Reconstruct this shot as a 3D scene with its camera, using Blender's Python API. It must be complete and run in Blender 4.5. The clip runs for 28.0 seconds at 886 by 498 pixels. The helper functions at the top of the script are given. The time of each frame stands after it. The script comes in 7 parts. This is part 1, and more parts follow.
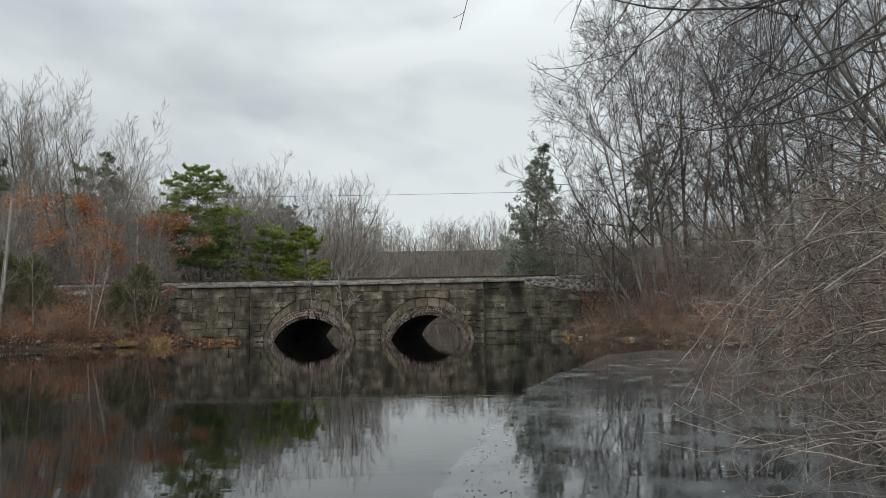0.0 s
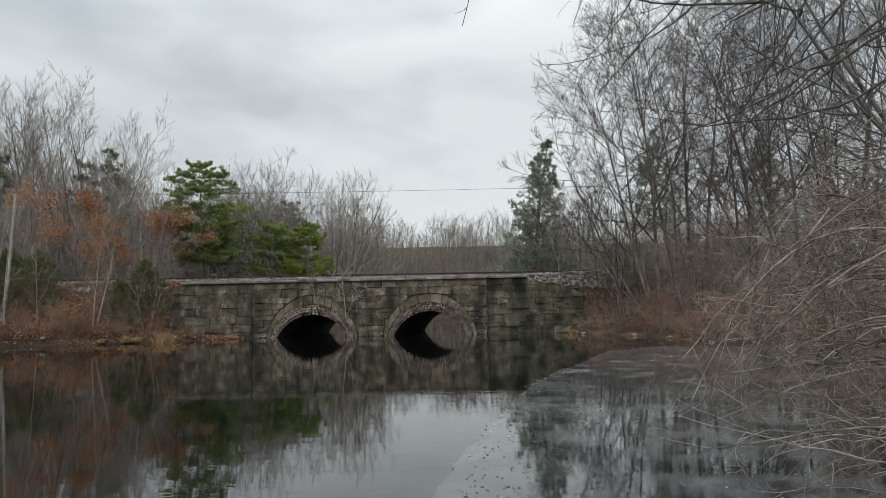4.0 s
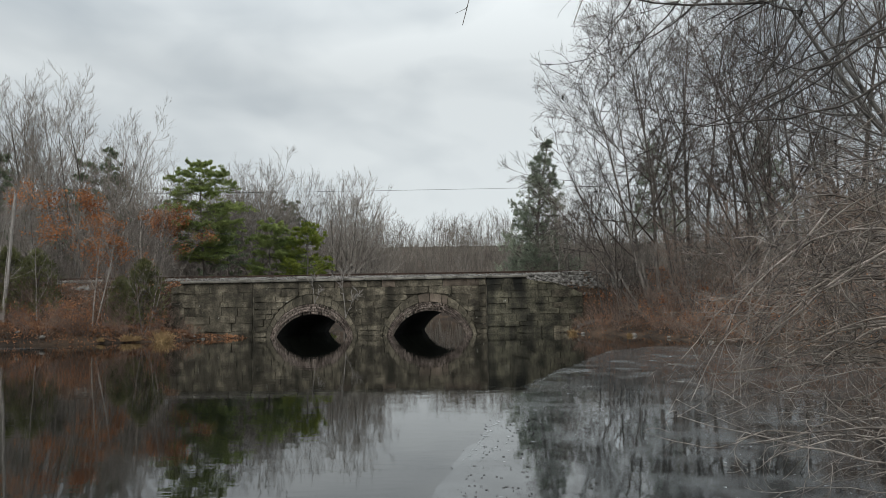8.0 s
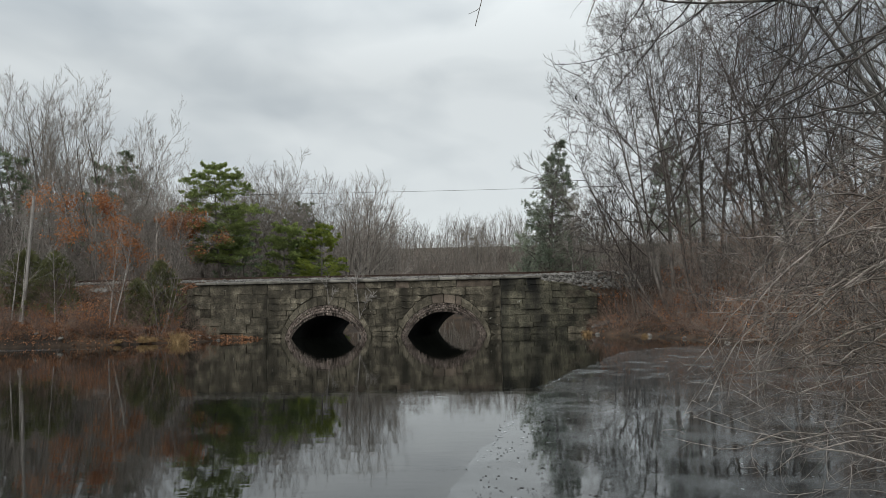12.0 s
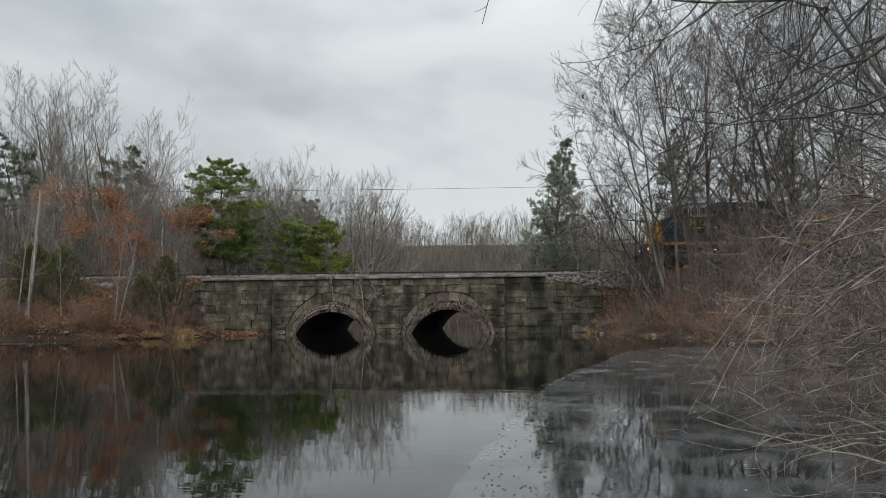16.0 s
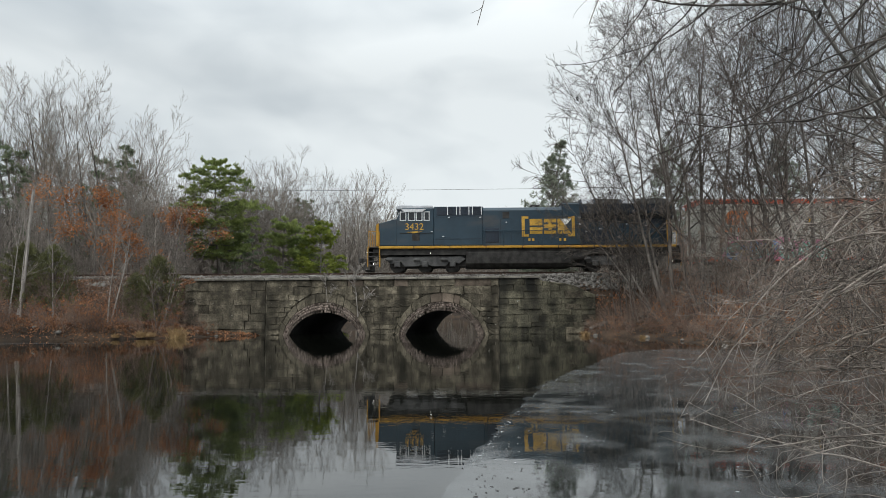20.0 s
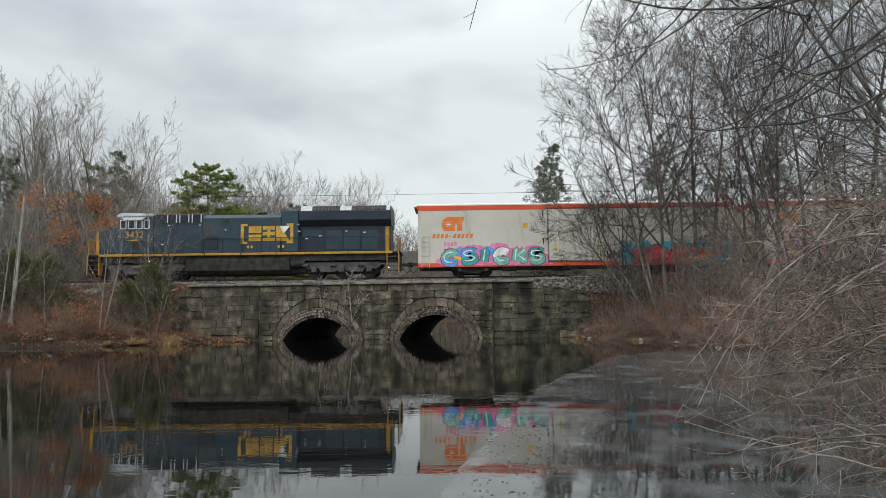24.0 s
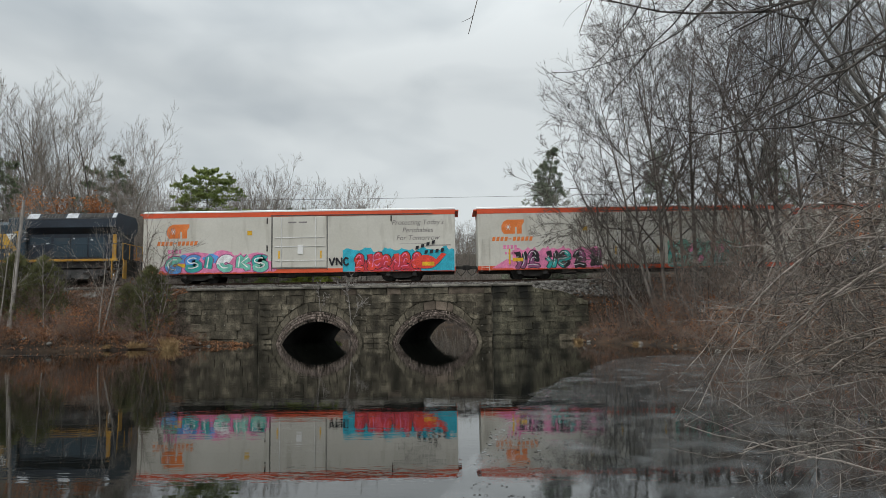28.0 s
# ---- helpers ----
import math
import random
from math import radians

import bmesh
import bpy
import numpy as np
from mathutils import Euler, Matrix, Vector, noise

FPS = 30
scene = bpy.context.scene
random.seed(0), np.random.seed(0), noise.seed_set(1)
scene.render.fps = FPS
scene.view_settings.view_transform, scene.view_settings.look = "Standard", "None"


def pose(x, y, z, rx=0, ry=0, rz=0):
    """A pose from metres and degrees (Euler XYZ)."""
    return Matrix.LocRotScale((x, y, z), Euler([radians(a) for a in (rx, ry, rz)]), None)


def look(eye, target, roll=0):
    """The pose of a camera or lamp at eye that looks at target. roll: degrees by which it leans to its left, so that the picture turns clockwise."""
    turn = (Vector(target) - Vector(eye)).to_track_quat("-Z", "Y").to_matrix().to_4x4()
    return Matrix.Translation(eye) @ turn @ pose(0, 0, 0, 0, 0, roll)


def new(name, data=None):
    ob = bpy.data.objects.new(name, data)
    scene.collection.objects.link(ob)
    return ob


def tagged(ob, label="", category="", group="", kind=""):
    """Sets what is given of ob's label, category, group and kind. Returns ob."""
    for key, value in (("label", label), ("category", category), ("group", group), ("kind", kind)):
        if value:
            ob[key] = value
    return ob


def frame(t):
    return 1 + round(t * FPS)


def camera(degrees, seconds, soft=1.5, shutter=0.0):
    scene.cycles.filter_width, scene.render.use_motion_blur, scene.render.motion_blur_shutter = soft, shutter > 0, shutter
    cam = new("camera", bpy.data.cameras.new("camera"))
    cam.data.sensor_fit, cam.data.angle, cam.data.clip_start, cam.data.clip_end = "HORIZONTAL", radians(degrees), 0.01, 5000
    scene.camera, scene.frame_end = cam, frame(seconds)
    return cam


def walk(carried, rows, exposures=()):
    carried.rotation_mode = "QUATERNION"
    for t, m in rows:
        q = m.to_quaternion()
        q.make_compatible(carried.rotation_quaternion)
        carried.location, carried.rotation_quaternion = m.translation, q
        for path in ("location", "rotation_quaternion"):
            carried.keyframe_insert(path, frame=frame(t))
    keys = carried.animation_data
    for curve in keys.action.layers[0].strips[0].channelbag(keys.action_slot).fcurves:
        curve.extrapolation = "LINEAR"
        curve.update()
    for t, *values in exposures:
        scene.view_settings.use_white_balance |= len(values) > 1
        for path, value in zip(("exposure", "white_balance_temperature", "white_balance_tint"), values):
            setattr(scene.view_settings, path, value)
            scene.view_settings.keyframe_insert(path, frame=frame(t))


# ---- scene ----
# camera: it stands on the near bank, 1.72 m above the water, and only turns
EYE_Z = 1.72


def held(yaw, pitch, roll):
    return pose(0, 0, EYE_Z, 0, 0, yaw) @ pose(0, 0, 0, 90 + pitch) @ pose(0, 0, 0, 0, 0, roll)


cam = camera(65, 28.0, soft=0.8)
TURNS = [
    (0.0, -0.143, 5.181, -1.028), (0.5, -0.069, 5.109, -0.957), (1.0, 0.131, 4.977, -1.025), (1.5, 0.196, 4.96, -1.044),
    (2.0, 0.131, 4.975, -1.017), (2.5, -0.021, 5.044, -1.087), (3.0, 0.0, 4.969, -0.95), (3.5, 0.148, 4.907, -1.062),
    (5.5, -0.27, 4.754, -0.933), (6.0, -0.275, 4.678, -0.88), (6.5, -0.309, 4.463, -0.909), (7.0, -0.559, 4.367, -0.978),
    (7.5, -0.388, 4.722, -0.857), (8.0, 0.07, 4.829, -0.94), (8.5, 0.225, 4.898, -0.83), (9.0, 0.297, 5.205, -0.926),
    (9.5, 0.246, 5.444, -0.754), (10.0, 0.284, 5.263, -0.905), (10.5, 0.408, 5.23, -0.931), (11.0, 0.768, 5.135, -1.12),
    (11.5, 1.101, 4.88, -1.092), (12.0, 1.192, 4.925, -1.073), (12.5, 1.553, 5.115, -1.154), (14.5, 1.738, 4.435, -0.261),
    (15.0, 1.712, 4.727, -0.338), (15.5, 1.724, 4.711, -0.452), (16.0, 1.606, 4.75, -0.51), (16.5, 1.618, 4.707, -0.426),
    (17.0, 1.618, 4.602, -0.394), (17.5, 1.383, 4.662, -0.323), (18.0, 1.321, 4.686, -0.372), (18.5, 1.526, 4.617, -0.348),
    (19.0, 1.676, 4.713, -0.379), (19.5, 1.449, 4.856, -0.396), (20.0, 1.122, 4.834, -0.284), (20.5, 1.036, 4.816, -0.228),
    (21.0, 0.959, 4.944, -0.195), (21.5, 0.908, 5.082, -0.356), (23.5, 0.581, 5.368, -0.639), (24.0, 0.593, 5.184, -0.696),
    (24.5, 0.579, 5.064, -0.71), (25.0, 0.486, 5.226, -0.542), (25.5, 0.544, 5.27, -0.586), (26.0, 0.498, 5.393, -0.744),
    (26.5, 0.387, 5.515, -0.788), (27.0, 0.588, 5.39, -0.851), (27.5, 0.522, 5.297, -0.759), (28.0, 0.522, 5.481, -0.775)]
walk(cam, [(t, held(a, b, c)) for t, a, b, c in TURNS], exposures=[(0.0, 0.0), (3.0, 0.0), (12.0, -0.08), (15.0, -0.1), (17.6, -0.14), (18.2, -0.1), (19.0, 0.25), (20.0, 0.12), (21.0, 0.13), (24.0, 0.08), (25.0, 0.05), (26.0, -0.05), (28.0, -0.15)])

# ---- light: an overcast winter sky and a broad weak sun high behind the camera ----
SUN_EL, SUN_AZ = 48, 205   # degrees above the horizon; compass bearing with +Y as north


def make_sky():
    world = bpy.data.worlds.new("overcast_sky")
    scene.world = world
    world.use_nodes = True
    nt = world.node_tree
    nt.nodes.clear()
    add, link = nt.nodes.new, nt.links.new
    out, bg = add("ShaderNodeOutputWorld"), add("ShaderNodeBackground")
    sky = add("ShaderNodeTexSky")
    sky.sky_type, sky.sun_disc = "NISHITA", False
    sky.sun_elevation, sky.sun_rotation = radians(SUN_EL), radians(SUN_AZ)
    dim = add("ShaderNodeMixRGB")
    dim.blend_type, dim.inputs[0].default_value, dim.inputs[2].default_value = "MULTIPLY", 1, (0.08, 0.08, 0.08, 1)
    link(sky.outputs[0], dim.inputs[1])
    co, stretch = add("ShaderNodeTexCoord"), add("ShaderNodeMapping")
    stretch.inputs["Rotation"].default_value = (0.25, 0.5, 0.3)
    stretch.inputs["Scale"].default_value = (1.5, 1.0, 3.0)
    link(co.outputs["Generated"], stretch.inputs[0])
    n1, n2 = add("ShaderNodeTexNoise"), add("ShaderNodeTexNoise")
    for n, s, d, w in ((n1, 1.5, 3, 0.6), (n2, 4.5, 4, 0.4)):
        n.inputs["Scale"].default_value, n.inputs["Detail"].default_value, n.inputs["Distortion"].default_value = s, d, w
        n.inputs["Roughness"].default_value = 0.45
        link(stretch.outputs[0], n.inputs["Vector"])
    both = add("ShaderNodeMixRGB")
    both.inputs[0].default_value = 0.25
    link(n1.outputs[0], both.inputs[1]), link(n2.outputs[0], both.inputs[2])
    ramp = add("ShaderNodeValToRGB")
    e = ramp.color_ramp.elements
    e[0].position, e[0].color = 0.36, (0.47, 0.52, 0.55, 1)
    e[1].position, e[1].color = 0.60, (0.80, 0.845, 0.85, 1)
    link(both.outputs[0], ramp.inputs[0])
    # an overcast sky is brighter towards the zenith
    sep, up = add("ShaderNodeSeparateXYZ"), add("ShaderNodeMapRange")
    link(co.outputs["Generated"], sep.inputs[0])
    up.inputs["From Min"].default_value, up.inputs["From Max"].default_value = 0.32, 1.0
    up.inputs["To Min"].default_value, up.inputs["To Max"].default_value = 1.0, 2.9
    link(sep.outputs["Z"], up.inputs["Value"])
    lift = add("ShaderNodeMixRGB")
    lift.blend_type, lift.inputs[0].default_value = "MULTIPLY", 1
    link(ramp.outputs[0], lift.inputs[1]), link(up.outputs[0], lift.inputs[2])
    mix = add("ShaderNodeMixRGB")
    mix.inputs[0].default_value = 0.12
    link(lift.outputs[0], mix.inputs[1]), link(dim.outputs[0], mix.inputs[2])
    link(mix.outputs[0], bg.inputs[0]), link(bg.outputs[0], out.inputs[0])
    bg.inputs[1].default_value = 1.0


make_sky()
sun = new("sun", bpy.data.lights.new("sun", "SUN"))
sun.data.energy, sun.data.angle, sun.data.color = 1.5, radians(40), (1.0, 0.97, 0.93)
az, el = radians(SUN_AZ), radians(SUN_EL)
sun.matrix_world = look((0, 0, 60), Vector((0, 0, 60)) - Vector((math.sin(az) * math.cos(el), math.cos(az) * math.cos(el), math.sin(el))))


# ---- materials ----
def mat(name, low, high, scale=3.0, fine=40.0, rough=0.85, metal=0.0, bump=0.3, dist=0.02, vary=0.0, island=0.0, spec=0.3, mid=None, stretch=(1, 1, 1), grime=None, leaf=0.0, grain=(0.75, 1.2), spots=None):
    """Two colours mixed by large noise, fine grain, relief, and a value that differs from piece to piece."""
    m = bpy.data.materials.new(name)
    m.use_nodes = True
    nt = m.node_tree
    add, link = nt.nodes.new, nt.links.new
    b = nt.nodes["Principled BSDF"]
    co, mp = add("ShaderNodeTexCoord"), add("ShaderNodeMapping")
    mp.inputs["Scale"].default_value = stretch
    link(co.outputs["Object"], mp.inputs[0])
    n1, n2 = add("ShaderNodeTexNoise"), add("ShaderNodeTexNoise")
    for n, s, d in ((n1, scale, 6), (n2, fine, 4)):
        n.inputs["Scale"].default_value, n.inputs["Detail"].default_value = s, d
        link(mp.outputs[0], n.inputs["Vector"])
    ramp = add("ShaderNodeValToRGB")
    e = ramp.color_ramp.elements
    e[0].position, e[0].color = 0.35, (*low, 1)
    e[1].position, e[1].color = 0.65, (*high, 1)
    if mid:
        x = e.new(0.5)
        x.color = (*mid, 1)
    link(n1.outputs[0], ramp.inputs[0])
    gr = add("ShaderNodeMapRange")
    gr.inputs["From Min"].default_value, gr.inputs["From Max"].default_value = 0.3, 0.7
    gr.inputs["To Min"].default_value, gr.inputs["To Max"].default_value = grain
    link(n2.outputs[0], gr.inputs["Value"])
    mul = add("ShaderNodeMixRGB")
    mul.blend_type, mul.inputs[0].default_value = "MULTIPLY", 1
    link(ramp.outputs[0], mul.inputs[1]), link(gr.outputs[0], mul.inputs[2])
    col = mul.outputs[0]
    for amount, node, socket in ((vary, "ShaderNodeObjectInfo", "Random"), (island, "ShaderNodeNewGeometry", "Random Per Island")):
        if amount:
            info, r, mm = add(node), add("ShaderNodeMapRange"), add("ShaderNodeMixRGB")
            r.inputs["To Min"].default_value, r.inputs["To Max"].default_value = 1 - amount, 1 + amount
            link(info.outputs[socket], r.inputs["Value"])
            mm.blend_type, mm.inputs[0].default_value = "MULTIPLY", 1
            link(col, mm.inputs[1]), link(r.outputs[0], mm.inputs[2])
            col = mm.outputs[0]
    for layer in (grime, spots):
        if not layer:
            continue
        n3, r3, m3 = add("ShaderNodeTexNoise"), add("ShaderNodeValToRGB"), add("ShaderNodeMixRGB")
        n3.inputs["Scale"].default_value, n3.inputs["Detail"].default_value = layer[1], 7
        gm = add("ShaderNodeMapping")
        gm.inputs["Scale"].default_value = layer[3]
        link(co.outputs["Object"], gm.inputs[0]), link(gm.outputs[0], n3.inputs["Vector"])
        r3.color_ramp.elements[0].position, r3.color_ramp.elements[1].position = layer[2], layer[2] + layer[4]
        link(n3.outputs[0], r3.inputs[0]), link(r3.outputs[0], m3.inputs[0]), link(col, m3.inputs[1])
        m3.inputs[2].default_value = (*layer[0], 1)
        col = m3.outputs[0]
    link(col, b.inputs["Base Color"])
    b.inputs["Roughness"].default_value, b.inputs["Metallic"].default_value = rough, metal
    b.inputs["Specular IOR Level"].default_value = spec
    if leaf:
        tr, ms = add("ShaderNodeBsdfTranslucent"), add("ShaderNodeMixShader")
        ms.inputs[0].default_value = leaf
        link(col, tr.inputs[0]), link(b.outputs[0], ms.inputs[1]), link(tr.outputs[0], ms.inputs[2])
        link(ms.outputs[0], nt.nodes["Material Output"].inputs[0])
    if bump:
        bp, mixh = add("ShaderNodeBump"), add("ShaderNodeMixRGB")
        mixh.inputs[0].default_value = 0.5
        link(n1.outputs[0], mixh.inputs[1]), link(n2.outputs[0], mixh.inputs[2])
        bp.inputs["Strength"].default_value, bp.inputs["Distance"].default_value = bump, dist
        link(mixh.outputs[0], bp.inputs["Height"]), link(bp.outputs[0], b.inputs["Normal"])
    return m


def water_mat():
    m = bpy.data.materials.new("still_dark_water")
    m.use_nodes = True
    nt = m.node_tree
    add, link = nt.nodes.new, nt.links.new
    b = nt.nodes["Principled BSDF"]
    b.inputs["Base Color"].default_value = (0.004, 0.0045, 0.0035, 1)
    b.inputs["Roughness"].default_value, b.inputs["IOR"].default_value = 0.008, 1.62
    co, mp = add("ShaderNodeTexCoord"), add("ShaderNodeMapping")
    mp.inputs["Scale"].default_value = (0.6, 2.0, 1)
    link(co.outputs["Object"], mp.inputs[0])
    n1, n2, mx, bp = add("ShaderNodeTexNoise"), add("ShaderNodeTexNoise"), add("ShaderNodeMixRGB"), add("ShaderNodeBump")
    n1.inputs["Scale"].default_value, n2.inputs["Scale"].default_value = 1.3, 6.0
    n1.inputs["Detail"].default_value, n2.inputs["Detail"].default_value = 3, 2
    mx.inputs[0].default_value = 0.25
    link(mp.outputs[0], n1.inputs["Vector"]), link(mp.outputs[0], n2.inputs["Vector"])
    link(n1.outputs[0], mx.inputs[1]), link(n2.outputs[0], mx.inputs[2])
    bp.inputs["Strength"].default_value, bp.inputs["Distance"].default_value = 0.055, 0.03
    link(mx.outputs[0], bp.inputs["Height"]), link(bp.outputs[0], b.inputs["Normal"])
    return m



def ice_mat():
    """Clear dark ice: near-mirror where bare, with frosted streaks and flecks."""
    m = bpy.data.materials.new("thin_grey_ice")
    m.use_nodes = True
    nt = m.node_tree
    add, link = nt.nodes.new, nt.links.new
    b = nt.nodes["Principled BSDF"]
    b.inputs["IOR"].default_value = 1.65
    co, mp = add("ShaderNodeTexCoord"), add("ShaderNodeMapping")
    mp.inputs["Scale"].default_value = (1.1, 1.1, 1)
    link(co.outputs["Object"], mp.inputs[0])
    big, small, fleck = (add("ShaderNodeTexNoise") for _ in range(3))
    for n, s, d in ((big, 0.45, 4), (small, 1.5, 8), (fleck, 11.0, 5)):
        n.inputs["Scale"].default_value, n.inputs["Detail"].default_value = s, d
        link(mp.outputs[0], n.inputs["Vector"])
    frost, spots, rough, mask = (add("ShaderNodeMapRange") for _ in range(4))
    for r, lo, hi, a, z in ((frost, 0.40, 0.72, 0.0, 0.36), (spots, 0.66, 0.70, 0.0, 0.5), (rough, 0.04, 0.40, 0.012, 0.28), (mask, 0.4, 0.6, 0.25, 1.0)):
        r.inputs["From Min"].default_value, r.inputs["From Max"].default_value = lo, hi
        r.inputs["To Min"].default_value, r.inputs["To Max"].default_value = a, z
    link(small.outputs[0], frost.inputs[0]), link(fleck.outputs[0], spots.inputs[0]), link(big.outputs[0], mask.inputs[0])
    total, cut = add("ShaderNodeMath"), add("ShaderNodeMath")
    total.operation, cut.operation = "MAXIMUM", "MULTIPLY"
    link(frost.outputs[0], total.inputs[0]), link(spots.outputs[0], total.inputs[1])
    link(total.outputs[0], cut.inputs[0]), link(mask.outputs[0], cut.inputs[1])
    # the frost share grows along y, from 9 m to 20 m
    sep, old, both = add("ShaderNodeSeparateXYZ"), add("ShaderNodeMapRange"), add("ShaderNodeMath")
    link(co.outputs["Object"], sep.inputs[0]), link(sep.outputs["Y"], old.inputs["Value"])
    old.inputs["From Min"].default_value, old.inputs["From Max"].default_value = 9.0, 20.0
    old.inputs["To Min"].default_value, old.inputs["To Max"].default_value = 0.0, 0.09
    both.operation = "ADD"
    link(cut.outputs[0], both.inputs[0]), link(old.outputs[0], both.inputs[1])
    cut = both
    mix = add("ShaderNodeMixRGB")
    mix.inputs[1].default_value, mix.inputs[2].default_value = (0.012, 0.014, 0.014, 1), (0.30, 0.32, 0.33, 1)
    link(cut.outputs[0], mix.inputs[0]), link(mix.outputs[0], b.inputs["Base Color"])
    link(cut.outputs[0], rough.inputs[0]), link(rough.outputs[0], b.inputs["Roughness"])
    bp = add("ShaderNodeBump")
    bp.inputs["Strength"].default_value, bp.inputs["Distance"].default_value = 0.12, 0.02
    link(small.outputs[0], bp.inputs["Height"]), link(bp.outputs[0], b.inputs["Normal"])
    return m


